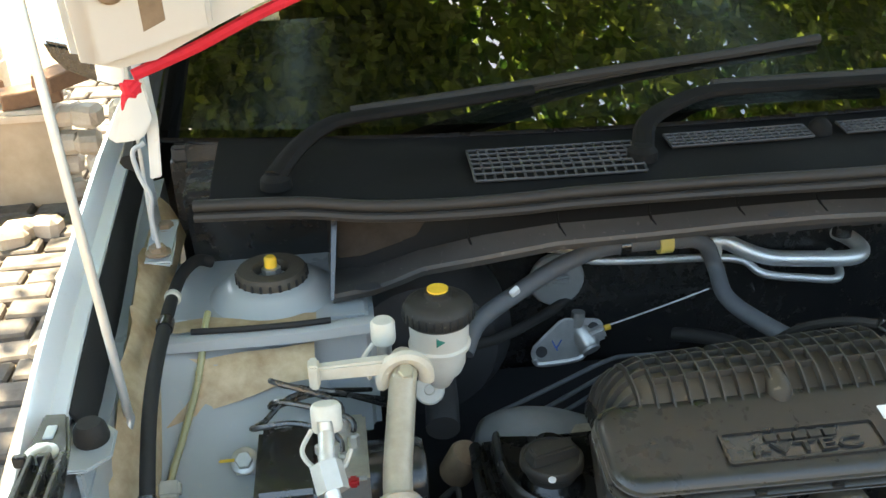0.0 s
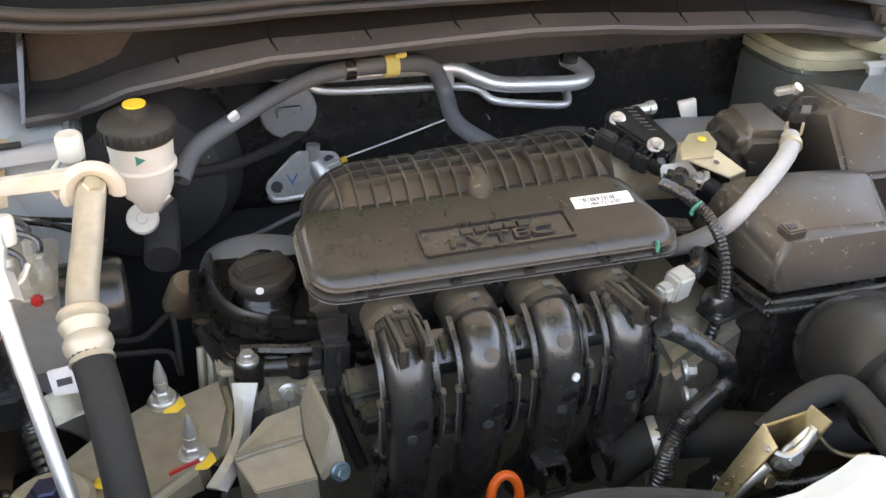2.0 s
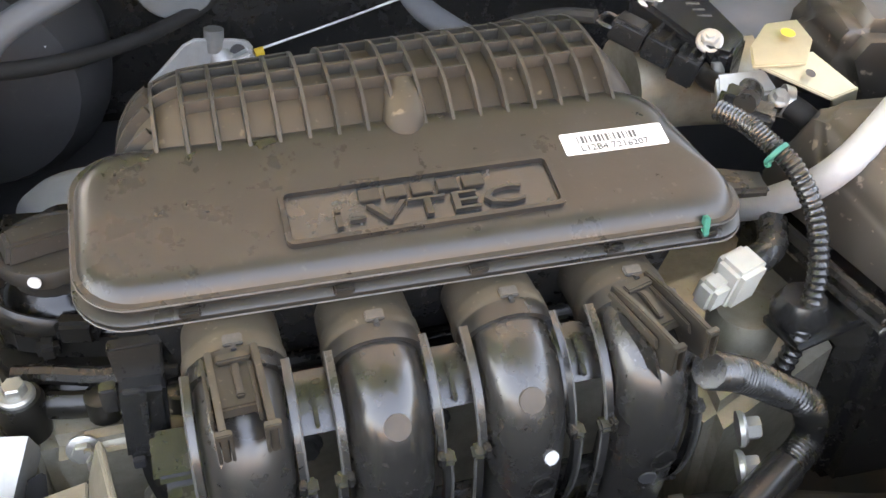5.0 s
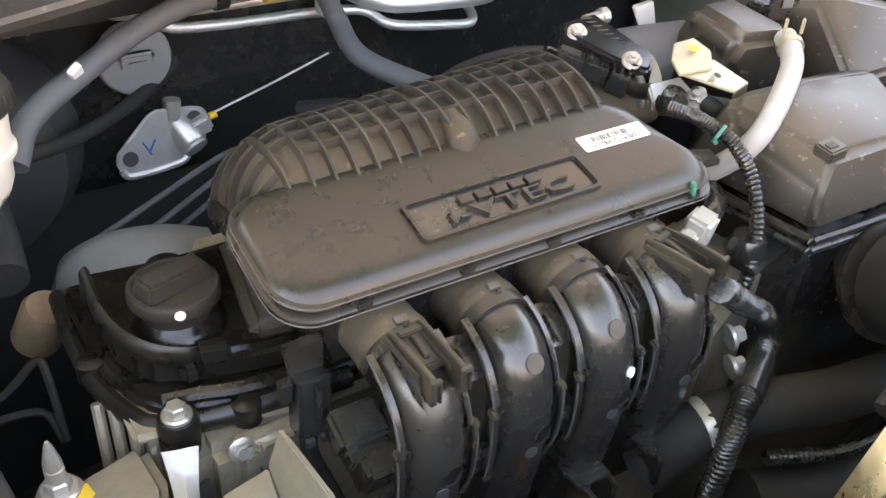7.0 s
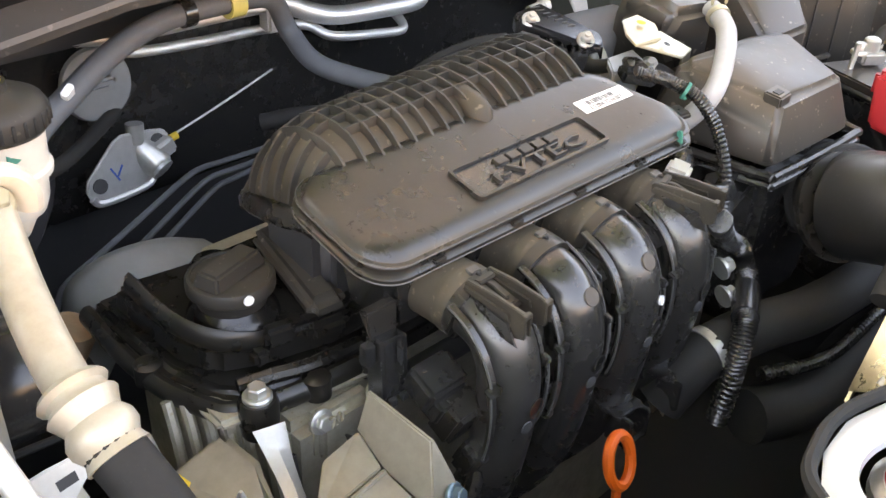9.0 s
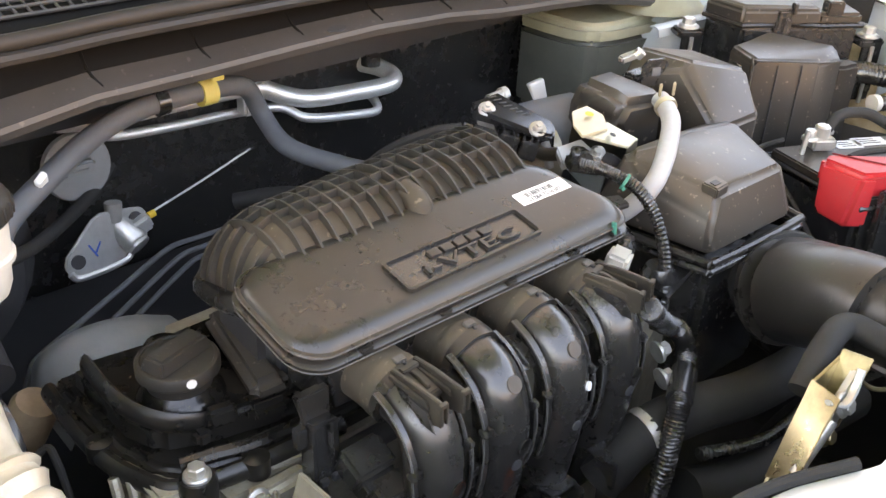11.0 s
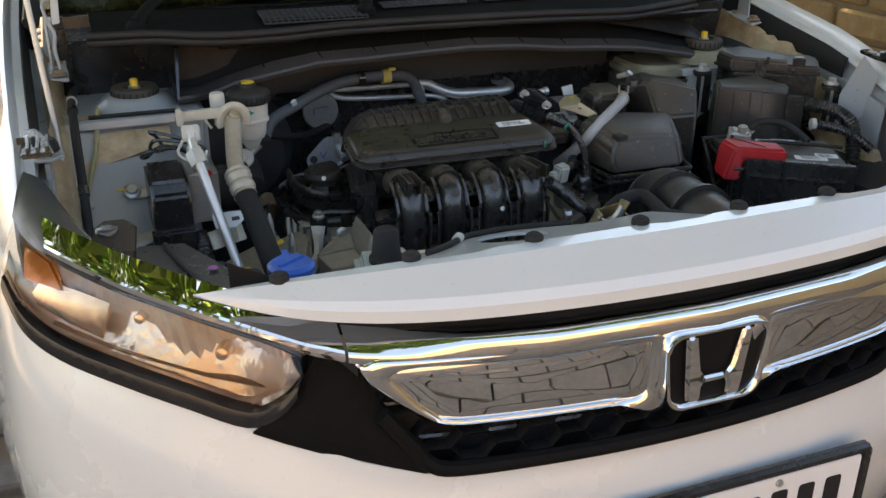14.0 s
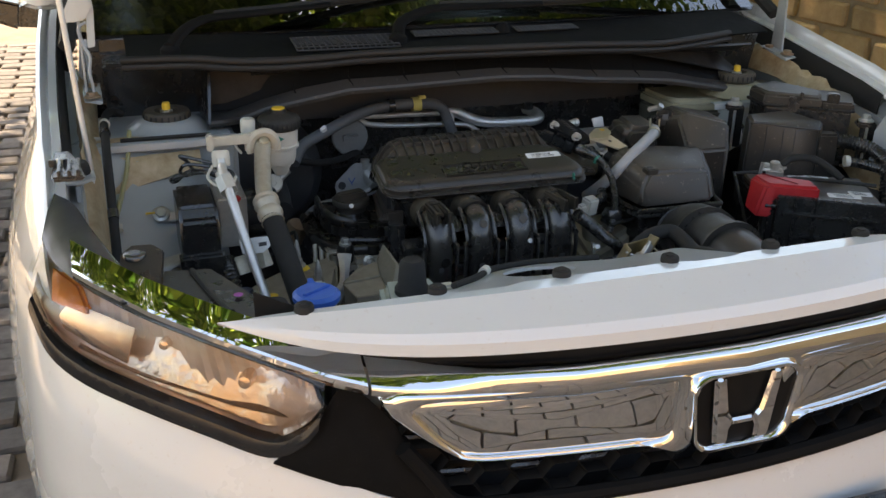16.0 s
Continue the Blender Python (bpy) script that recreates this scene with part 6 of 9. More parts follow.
# air-conditioning pipes
ac = thing("ac_pipes", (-0.47, 0.5, 0.85), "cream and aluminium air-conditioning pipes with service ports", "pipes")
part("clamp_bracket", join(hull([(-0.518, 0.664, 0.969), (-0.452, 0.660, 0.972), (-0.518, 0.674, 0.969), (-0.452, 0.674, 0.972), (-0.518, 0.664, 0.955), (-0.452, 0.660, 0.957), (-0.518, 0.674, 0.955), (-0.452, 0.674, 0.957)], 0.002), hull([(-0.524, 0.660, 0.974), (-0.514, 0.658, 0.974), (-0.524, 0.676, 0.974), (-0.514, 0.676, 0.974), (-0.524, 0.660, 0.949), (-0.514, 0.658, 0.949), (-0.524, 0.676, 0.949)], 0.002), tube([Vector((-0.440, 0.668, 0.950)) + Vector((-0.0195 * math.cos(a_), -0.004 * math.sin(a_), 0.0225 * math.sin(a_))) for a_ in [math.pi * (-0.12 + 1.2 * k / 10) for k in range(11)]], 0.0062, 8, 2, flat=1.3)), M["cream"], ac, "cream plastic clamp")
part("clamp_bolt", bolt((-0.440, 0.664, 0.955), 0.0075, 0.010, axis=(0.1, -0.6, 0.8)), M["zincy"], ac)
part("port_cap", lathe([(0.0105, 0), (0.0115, 0.003), (0.0115, 0.020), (0.0095, 0.023), (0, 0.023)], Matrix.Translation((-0.455, 0.717, 0.958)), 18), M["white"], ac, "white service port cap")
part("port_stem", lathe([(0.007, 0), (0.007, 0.03)], Matrix.Translation((-0.455, 0.717, 0.93)), 14), M["steel"], ac)
part("cap_tether", tube([(-0.465, 0.715, 0.958), (-0.477, 0.705, 0.945), (-0.470, 0.695, 0.932)], 0.0022, 6, 6), M["white"], ac)
part("port_cap", lathe([(0.012, 0), (0.013, 0.003), (0.013, 0.020), (0.011, 0.023), (0, 0.023)], aim((-0.510, 0.612, 0.941), (0, 0.35, 1)), 18), M["white"], ac, "white service port cap")
part("port_stem", lathe([(0.0085, 0), (0.0085, 0.012), (0.0105, 0.014), (0.0105, 0.02), (0.007, 0.022), (0.007, 0.04)], aim((-0.511, 0.590, 0.918), (0, 0.5, 1)), 16), M["steel"], ac)
part("cap_tether", tube([(-0.523, 0.612, 0.943), (-0.532, 0.60, 0.930), (-0.520, 0.588, 0.920), (-0.50, 0.588, 0.920), (-0.492, 0.60, 0.928)], 0.0024, 6, 6), M["white"], ac)
part("pipe_nut", lathe([(0.0135, -0.012), (0.0135, 0.012), (0.0, 0.012)], aim((-0.510, 0.566, 0.928), (0.2, -0.75, -0.6)), 6), M["alu"], ac)
part("thin_pipe", tube([(-0.511, 0.60, 0.945), (-0.511, 0.580, 0.938), (-0.509, 0.555, 0.926), (-0.496, 0.51, 0.867), (-0.481, 0.465, 0.804), (-0.464, 0.415, 0.734), (-0.448, 0.37, 0.671), (-0.44, 0.345, 0.60)], 0.0065, 12, 6), M["alu"], ac, "thin bright aluminium pipe")
part("thick_pipe", tube([(-0.440, 0.700, 0.945), (-0.440, 0.684, 0.955), (-0.442, 0.664, 0.948), (-0.449, 0.625, 0.925), (-0.455, 0.585, 0.910), (-0.457, 0.550, 0.896)], 0.0125, 14, 6), M["creampipe"], ac, "dull cream aluminium pipe")
part("ferrule", tube([(-0.457, 0.562, 0.902), (-0.456, 0.548, 0.895), (-0.453, 0.526, 0.880)], 0.0175, 16, 5, radii=lambda u: 1.0 + 0.12 * math.sin(u * 6 * math.pi)), M["creampipe"], ac, "crimped hose ferrule")
part("rubber_hose", tube([(-0.455, 0.536, 0.887), (-0.448, 0.50, 0.862), (-0.441, 0.45, 0.826), (-0.434, 0.40, 0.790), (-0.428, 0.35, 0.752), (-0.420, 0.30, 0.712), (-0.416, 0.28, 0.69)], 0.0155, 16, 6), M["rubber"], ac, "black rubber hose with worn pale print")
for k in range(9):
    part("hose_print", box((-0.4445 + 0.0011 * k, 0.440 - 0.008 * k, 0.8327 - 0.0058 * k), (0.0035, 0.004, 0.0012), 0.0, rot=(36, 0, 0)), M["greyrub"], ac)
part("blue_mark", lathe([(0.003, 0), (0, 0.001)], Matrix.Translation((-0.4555, 0.575, 0.9105)), 10), M["blue"], ac)

# brake master cylinder below the reservoir
part("tank_foot", lathe([(0.010, 0.868), (0.013, 0.874), (0.017, 0.882), (0.018, 0.890)], Matrix.Translation((-0.398, 0.772, 0)), 24), M["tank"], resv, "stained tank foot")
part("green_mark", lathe([(0.006, 0), (0.005, 0.001), (0, 0.0012)], aim((-0.401, 0.7385, 0.937), (-0.05, -1, 0.05)), 3), M["green"], resv)
master = thing("brake_master_cylinder", (-0.40, 0.82, 0.78), "silver brake master cylinder", "master cylinder")
part("cylinder", tube([(-0.395, 0.80, 0.79), (-0.39, 0.87, 0.805), (-0.39, 1.03, 0.82)], 0.019, 16, 4), M["dark"], master)
part("valve_disc", lathe([(0.0150, 0), (0.0162, 0.002), (0.0162, 0.009), (0.0145, 0.011), (0.006, 0.011), (0.005, 0.0125), (0, 0.0125)], aim((-0.407, 0.806, 0.838), (-0.1, -0.8, 0.55)), 24), M["white"], master, "pale round valve cap")
part("valve_neck", tube([(-0.403, 0.806, 0.840), (-0.378, 0.815, 0.858)], 0.0062, 12, 1), M["steel"], master)
part("booster", lathe([(0.10, 0), (0.115, 0.02), (0.115, 0.06), (0.09, 0.10), (0.04, 0.115), (0, 0.115)], aim((-0.40, 1.04, 0.80), (0, -1, 0)), 32), M["dark"], master, "black brake booster drum")

# ---- firewall things ----
hh = thing("heater_hose", (-0.15, 0.92, 0.85), "grey rubber heater hose with a yellow clip", "hose")
HP = [(-0.365, 0.83, 0.865), (-0.344, 0.86, 0.885), (-0.295, 0.895, 0.897), (-0.233, 0.925, 0.914), (-0.177, 0.935, 0.925), (-0.108, 0.935, 0.927), (-0.058, 0.948, 0.915), (-0.038, 0.95, 0.880), (-0.036, 0.91, 0.857), (-0.012, 0.86, 0.848), (0.03, 0.80, 0.84)]
part("hose", tube(HP, 0.0102, 12, 6), M["greyrub"], hh)
part("yellow_clip", join(lathe([(0.0138, 0), (0.0138, 0.016)], aim((-0.118, 0.935, 0.926), (1, 0.02, 0.0)), 18), box((-0.100, 0.93, 0.94), (0.014, 0.008, 0.006), 0.001)), mat("yellow_clip_plastic", (0.62, 0.52, 0.16), (0.52, 0.42, 0.12), 0.45, bump=0.02), hh, "dull yellow hose clip")
part("black_band", lathe([(0.0128, 0), (0.0128, 0.012)], aim((-0.165, 0.936, 0.926), (1, 0.02, 0.02)), 18), M["plastic2"], hh)
part("white_tag", box((-0.2995, 0.884, 0.9045), (0.012, 0.006, 0.016), 0.001, rot=(30, -30, 20)), M["label"], hh)
acl = thing("ac_line", (0, 1.0, 0.85), "bright bent aluminium refrigerant lines on the firewall", "pipes")
part("upper_line", tube([(-0.34, 1.01, 0.893), (-0.297, 1.0, 0.902), (-0.268, 1.0, 0.904), (-0.195, 1.0, 0.892), (-0.10, 1.0, 0.889), (-0.02, 1.0, 0.887)], 0.0055, 10, 6), M["alu"], acl)
part("thick_line", tube([(-0.03, 1.0, 0.889), (-0.005, 1.0, 0.886), (0.019, 0.995, 0.875), (0.05, 0.985, 0.866), (0.10, 0.972, 0.866), (0.145, 0.962, 0.868), (0.165, 0.972, 0.872), (0.163, 1.0, 0.876), (0.15, 1.04, 0.875)], 0.0105, 12, 6), M["alu"], acl)
part("lower_line", tube([(-0.20, 1.02, 0.886), (-0.190, 1.012, 0.875), (-0.165, 1.01, 0.869), (-0.10, 1.01, 0.864), (-0.035, 1.01, 0.861), (0.019, 1.0, 0.858), (0.042, 0.98, 0.846), (0.10, 0.972, 0.838), (0.138, 0.970, 0.836), (0.148, 1.0, 0.846), (0.148, 1.04, 0.85)], 0.0055, 10, 6), M["alu"], acl)
part("line_block", box((-0.022, 1.0, 0.876), (0.022, 0.02, 0.03), 0.003), M["alu"], acl)
part("line_tab", box((-0.035, 1.025, 0.835), (0.024, 0.006, 0.06), 0.002), M["cast"], acl)
part("end_fitting", lathe([(0.012, 0), (0.012, 0.012), (0.007, 0.014), (0, 0.014)], Matrix.Translation((0.148, 0.995, 0.884)), 14), M["plastic2"], acl)
part("grommet", join(lathe([(0.034, 0), (0.036, 0.003), (0.034, 0.007), (0.026, 0.009), (0, 0.009)], aim((-0.223, 1.006, 0.852), (0, -1, 0.1)), 30), box((-0.223, 0.997, 0.852), (0.036, 0.008, 0.018), 0.006, 3), box((-0.223, 0.995, 0.852), (0.024, 0.008, 0.009), 0.004, 3)), M["lightrub2"], None, "grey rubber blanking grommet on the firewall", category="grommet")
part("vacuum_hose", tube([(-0.37, 0.83, 0.872), (-0.32, 0.885, 0.845), (-0.266, 0.95, 0.824), (-0.21, 1.0, 0.822), (-0.180, 1.02, 0.835)], 0.0065, 10, 6), M["rubber"], None, "black vacuum hose along the firewall", category="hose")
fv = thing("brake_line_valve", (-0.21, 1.0, 0.76), "shiny metal valve on a diamond-shaped bracket", "valve")
VM = pose(-0.212, 0.985, 0.772, 80, 0, 4)
part("bracket", prism([(-0.050, -0.012), (-0.047, -0.021), (-0.038, -0.028), (0.012, -0.026), (0.022, -0.018), (0.046, 0.008), (0.049, 0.015), (0.044, 0.023), (0.032, 0.026), (-0.002, 0.031), (-0.012, 0.027), (-0.046, -0.002)], 0.005, VM, 0.0015), M["bright"], fv)
part("bracket_rim", xform(tube([(-0.046, -0.020, 0.004), (-0.036, -0.028, 0.004), (0.012, -0.027, 0.004), (0.024, -0.018, 0.004)], 0.004, 8, 4), VM), M["bright"], fv)
for hx_, hz_ in ((-0.036, -0.010), (0.034, 0.014)):
    part("pin_hole", lathe([(0.0075, 0), (0.0075, 0.002), (0, 0.002)], VM @ Matrix.Translation((hx_, hz_, 0.005)), 16), M["dark"], fv)
part("valve_body", lathe([(0.015, 0), (0.015, 0.034), (0.013, 0.037), (0, 0.037)], aim((-0.195, 1.0, 0.785), (0.30, -0.75, -0.58)), 22), M["steel"], fv, "turned metal valve barrel")
part("valve_face", lathe([(0.0125, 0), (0.0125, 0.004), (0.010, 0.005), (0, 0.005)], aim((-0.184, 0.973, 0.7635), (0.30, -0.75, -0.58)), 20), M["bright"], fv)
part("valve_lug", box((-0.178, 0.982, 0.778), (0.030, 0.018, 0.018), 0.003, rot=(0, -20, 0)), M["bright"], fv)
part("valve_spring", corrugated([(-0.198, 0.99, 0.788), (-0.196, 0.992, 0.808)], 0.009, 0.004), M["steel"], fv)
part("yellow_seal", lathe([(0.004, 0), (0.004, 0.008), (0, 0.008)], aim((-0.163, 0.985, 0.784), (1, 0.1, 0.15)), 10), M["yellow"], fv)
part("ink_mark", xform(join(box((-0.018, -0.004, 0.0055), (0.0016, 0.016, 0.0008), 0, rot=(0, 0, 25)), box((-0.012, -0.002, 0.0055), (0.0016, 0.012, 0.0008), 0, rot=(0, 0, -35))), VM), M["blue"], fv)
part("clutch_cable", tube([(-0.16, 0.985, 0.787), (-0.09, 1.0, 0.797), (-0.012, 1.02, 0.808)], 0.0013, 6, 4), M["steel"], None, "thin steel cable across the firewall", category="cable")
part("bypass_hose", tube([(-0.09, 0.93, 0.80), (-0.06, 0.90, 0.81), (-0.03, 0.86, 0.815), (0.0, 0.80, 0.81)], 0.009, 10, 5), M["rubber"], None, "short black coolant hose behind the engine", category="hose")
part("loom_bracket", tube([(-0.02, 1.03, 0.80), (0.0, 1.03, 0.835), (0.03, 1.03, 0.83), (0.05, 1.02, 0.80)], 0.0035, 8, 5), M["plastic2"], None, "bent black wire bracket on the firewall", category="bracket")
for line in (((-0.103, 0.985, 0.738), (-0.146, 0.975, 0.745), (-0.273, 0.92, 0.731), (-0.327, 0.895, 0.727), (-0.352, 0.885, 0.675)),
             ((-0.092, 0.985, 0.725), (-0.134, 0.975, 0.731), (-0.278, 0.92, 0.699), (-0.309, 0.9, 0.701), (-0.33, 0.89, 0.673)),
             ((-0.096, 0.985, 0.714), (-0.121, 0.98, 0.715), (-0.282, 0.92, 0.674), (-0.293, 0.905, 0.682), (-0.315, 0.89, 0.667))):
    pts = [Vector(p) + Vector((-0.015, -0.025, 0.016)) for p in line]
    out = pts[0] + (pts[0] - pts[1]) * 1.5
    bends = [out, pts[0], pts[0].lerp(pts[1], 0.8), pts[1].lerp(pts[2], 0.15), pts[1].lerp(pts[2], 0.5), pts[2], pts[2].lerp(pts[3], 0.85), pts[3].lerp(pts[4], 0.2), pts[4]]
    part("fuel_line", tube(bends, 0.0030, 8, 4), M["greyrub"], None, "thin black fuel line behind the engine", category="pipe", group="fuel lines")
part("heat_shield", loft([spline(q, 5) for q in ([(-0.356, 0.842, 0.735), (-0.348, 0.836, 0.770), (-0.315, 0.826, 0.790), (-0.270, 0.822, 0.788), (-0.225, 0.832, 0.764)],
    [(-0.362, 0.815, 0.735), (-0.354, 0.806, 0.780), (-0.318, 0.795, 0.805), (-0.270, 0.790, 0.799), (-0.230, 0.802, 0.774)],
    [(-0.358, 0.795, 0.725), (-0.348, 0.782, 0.765), (-0.318, 0.772, 0.792), (-0.272, 0.770, 0.790), (-0.240, 0.782, 0.770)],
    [(-0.350, 0.788, 0.700), (-0.340, 0.772, 0.735), (-0.318, 0.762, 0.758), (-0.275, 0.762, 0.765), (-0.246, 0.776, 0.760)])], 0.003), M["lightrub2"], None, "pale grey rounded shield behind the engine", angle=60, category="shield")
part("filter_can", lathe([(0.018, 0), (0.019, 0.003), (0.019, 0.036), (0.016, 0.042), (0, 0.042)], aim((-0.385, 0.79, 0.735), (0.3, -0.3, 0.85)), 22), M["rust"], None, "dusty brown round canister beside the engine", category="canister")

# ---- engine mount and front left of the engine ----
em = thing("engine_mount", (-0.45, 0.53, 0.72), "dusty cast engine mount with pointed studs", "engine mount")
part("arm", hull([(-0.535, 0.485, 0.765), (-0.50, 0.455, 0.765), (-0.46, 0.455, 0.772), (-0.385, 0.505, 0.775), (-0.375, 0.565, 0.775), (-0.41, 0.61, 0.775), (-0.47, 0.575, 0.772), (-0.535, 0.52, 0.765), (-0.53, 0.49, 0.735), (-0.38, 0.51, 0.735), (-0.41, 0.61, 0.735)], 0.007, 3), M["tan"], em)
part("arm_boss", lathe([(0.032, 0), (0.034, 0.004), (0.034, 0.018), (0.030, 0.022), (0, 0.022)], Matrix.Translation((-0.502, 0.496, 0.757)), 26), M["cast"], em)
part("mount_bolt", bolt((-0.502, 0.496, 0.780), 0.011, 0.014), mat("blue_zinc_bolt", (0.05, 0.06, 0.12), (0.03, 0.03, 0.06), 0.35, 0.8, bump=0.02), em, "dark blue bolt")
for c in ((-0.410, 0.590, 0.775), (-0.392, 0.522, 0.768)):
    st = part("stud", lathe([(0.0060, 0.006), (0.0060, 0.0245), (0.0052, 0.025), (0.0058, 0.0262), (0.0058, 0.029), (0.0046, 0.034), (0.0026, 0.043), (0.0012, 0.0465), (0, 0.047)], Matrix.Translation(c), 16), M["steel"], em, "pointed bright stud")
    part("stud_nut", bolt((c[0], c[1], c[2] + 0.003), 0.0085, 0.012), M["steel"], st)
    part("stud_washer", lathe([(0.0145, 0), (0.0145, 0.003), (0.0105, 0.004), (0, 0.004)], Matrix.Translation((c[0], c[1], c[2] - 0.001)), 22), M["zincy"], st)
    part("yellow_smear", hull([(c[0] + dx, c[1] + dy, c[2] + dz) for dx, dy, dz in ((-0.004, -0.016, 0.0005), (0.010, -0.018, 0.0005), (0.019, -0.010, 0.0005), (0.016, 0.002, 0.002), (0.008, -0.006, 0.005), (0.0, -0.011, 0.004))], 0.001), M["yellow"], st, "smear of yellow paint")
part("red_mark", box((-0.400, 0.506, 0.775), (0.026, 0.003, 0.002), 0.0, rot=(0, 0, 20)), M["red"], em)
part("yellow_dab", lathe([(0.008, 0), (0.006, 0.001), (0, 0.0012)], Matrix.Translation((-0.462, 0.51, 0.7725)), 12), M["yellow"], em)
part("pump_stay", join(prism([(-0.03, -0.014), (0.03, -0.014), (0.03, 0.014), (-0.03, 0.014)], 0.003, pose(-0.475, 0.60, 0.79, 60, 0, 25), 0.001), prism([(-0.008, -0.014), (0.008, -0.014), (0.006, 0.02), (-0.006, 0.02)], 0.003, pose(-0.468, 0.585, 0.80, 80, 0, 25), 0.001)), M["cast"], None, "shiny slotted steel stay beside the hose", category="bracket")
part("stay_harness", corrugated([(-0.515, 0.60, 0.80), (-0.512, 0.57, 0.775), (-0.50, 0.55, 0.73), (-0.49, 0.54, 0.68)], 0.012, 0.006), M["plastic2"], None, "black corrugated loom below the brake unit", category="cable")

# cam cover details
part("cover_boss", lathe([(0.0125, -0.030), (0.0135, -0.02), (0.0135, -0.006), (0.0120, -0.002), (0.008, -0.002)], Matrix.Translation((-0.335, 0.588, 0.808)), 24), M["cam"], engine)
part("cover_bolt", join(bolt((-0.335, 0.588, 0.806), 0.0066, 0.010), lathe([(0.0098, 0), (0.0095, 0.0015), (0, 0.0018)], Matrix.Translation((-0.335, 0.588, 0.8062)), 20)), M["steel"], engine, "silver flange bolt")
for c in ((-0.292, 0.582, 0.800), (-0.250, 0.577, 0.800), (-0.366, 0.672, 0.796)):
    part("cover_lug", lathe([(0.010, -0.012), (0.010, 0.003), (0.006, 0.005), (0, 0.005)], Matrix.Translation(c), 14), M["cam"], engine)
part("cap_dot", lathe([(0.0036, 0), (0.0036, 0.001), (0, 0.001)], aim((-0.3155, 0.6202, 0.8560), (-0.2, -1, 0.0)), 14), M["whitepaint"], engine)
part("runner_dot", lathe([(0.0036, -0.004), (0.0036, 0.0016), (0, 0.0018)], aim((-0.0815, 0.4588, 0.8330), (0.3, -0.95, 0.2)), 14), M["whitepaint"], engine)
head = part("head_front", hull([(-0.352, 0.595, 0.792), (-0.24, 0.572, 0.792), (-0.24, 0.62, 0.792), (-0.352, 0.64, 0.792), (-0.356, 0.585, 0.68), (-0.24, 0.560, 0.68), (-0.24, 0.62, 0.68), (-0.356, 0.64, 0.68)], 0.006), M["cast"], engine, "bright cast aluminium cylinder head end")
part("head_flange", hull([(-0.362, 0.592, 0.796), (-0.238, 0.566, 0.796), (-0.238, 0.61, 0.796), (-0.362, 0.65, 0.796), (-0.362, 0.592, 0.788), (-0.238, 0.566, 0.788), (-0.238, 0.61, 0.788), (-0.362, 0.65, 0.788)], 0.003), M["cast"], head)
part("head_boss", box((-0.285, 0.566, 0.770), (0.050, 0.018, 0.040), 0.006, 3), M["cast"], head)
part("head_plug", lathe([(0.010, 0), (0.012, 0.006), (0.009, 0.011), (0, 0.011)], aim((-0.258, 0.562, 0.785), (0.2, -1, 0.3)), 18), M["cast"], head)
part("raised_mark", text_bm("20", 0.012, 0.0012, Matrix.Translation((-0.298, 0.5535, 0.788)) @ pose(0, 0, 0, 76, 0, 4)), M["cast"], head, "raised cast figures")
for k in range(6):
    part("head_rib", tube([(-0.372 + 0.008 * k, 0.640 - 0.010 * k, 0.790), (-0.374 + 0.008 * k, 0.628 - 0.010 * k, 0.762), (-0.376 + 0.008 * k, 0.618 - 0.010 * k, 0.715)], 0.0042, 8, 3), M["cast"], head, "cast flute of the head end")
part("head_recess", hull([(-0.345, 0.556, 0.770), (-0.326, 0.560, 0.776), (-0.330, 0.545, 0.738), (-0.346, 0.545, 0.738), (-0.335, 0.575, 0.755)], 0.002), M["dark"], head, "dark recess in the casting")
part("head_window", hull([(-0.302, 0.536, 0.790), (-0.296, 0.532, 0.785), (-0.305, 0.530, 0.780), (-0.300, 0.545, 0.784)], 0.001), M["dark"], head)
part("mount_arm", loft([spline(r, 4) for r in ([(-0.352, 0.570, 0.800), (-0.353, 0.553, 0.787), (-0.357, 0.532, 0.777), (-0.369, 0.508, 0.772), (-0.386, 0.492, 0.762)], [(-0.342, 0.566, 0.801), (-0.346, 0.547, 0.788), (-0.351, 0.527, 0.779), (-0.361, 0.504, 0.774), (-0.378, 0.486, 0.764)], [(-0.330, 0.566, 0.798), (-0.338, 0.548, 0.784), (-0.344, 0.530, 0.775), (-0.353, 0.506, 0.770), (-0.370, 0.486, 0.758)], [(-0.330, 0.580, 0.770), (-0.338, 0.562, 0.758), (-0.346, 0.545, 0.750), (-0.356, 0.522, 0.745), (-0.372, 0.50, 0.735)])], 0.004), M["bright"], head, "pale cast arm below the cam cover")
part("arm_joint", hull([(-0.412, 0.600, 0.772), (-0.392, 0.520, 0.768), (-0.366, 0.520, 0.768), (-0.352, 0.560, 0.786), (-0.356, 0.600, 0.788), (-0.41, 0.60, 0.74), (-0.36, 0.52, 0.74), (-0.355, 0.60, 0.74)], 0.008, 3), M["tan"], em)
for c in ((-0.305, 0.562, 0.785), (-0.272, 0.556, 0.742)):
    part("head_bolt", bolt(c, 0.006, 0.007, axis=(0, -1, 0.25)), M["steel"], engine)
alt = thing("alternator_bracket", (-0.31, 0.50, 0.70), "folded tan metal bracket over the alternator", "bracket")
part("tray", hull([(-0.362, 0.495, 0.786), (-0.303, 0.503, 0.786), (-0.299, 0.464, 0.775), (-0.349, 0.462, 0.775), (-0.362, 0.495, 0.783), (-0.303, 0.503, 0.783), (-0.299, 0.464, 0.772), (-0.349, 0.462, 0.772)], 0.001), M["tan"], alt, "flat tan tray")
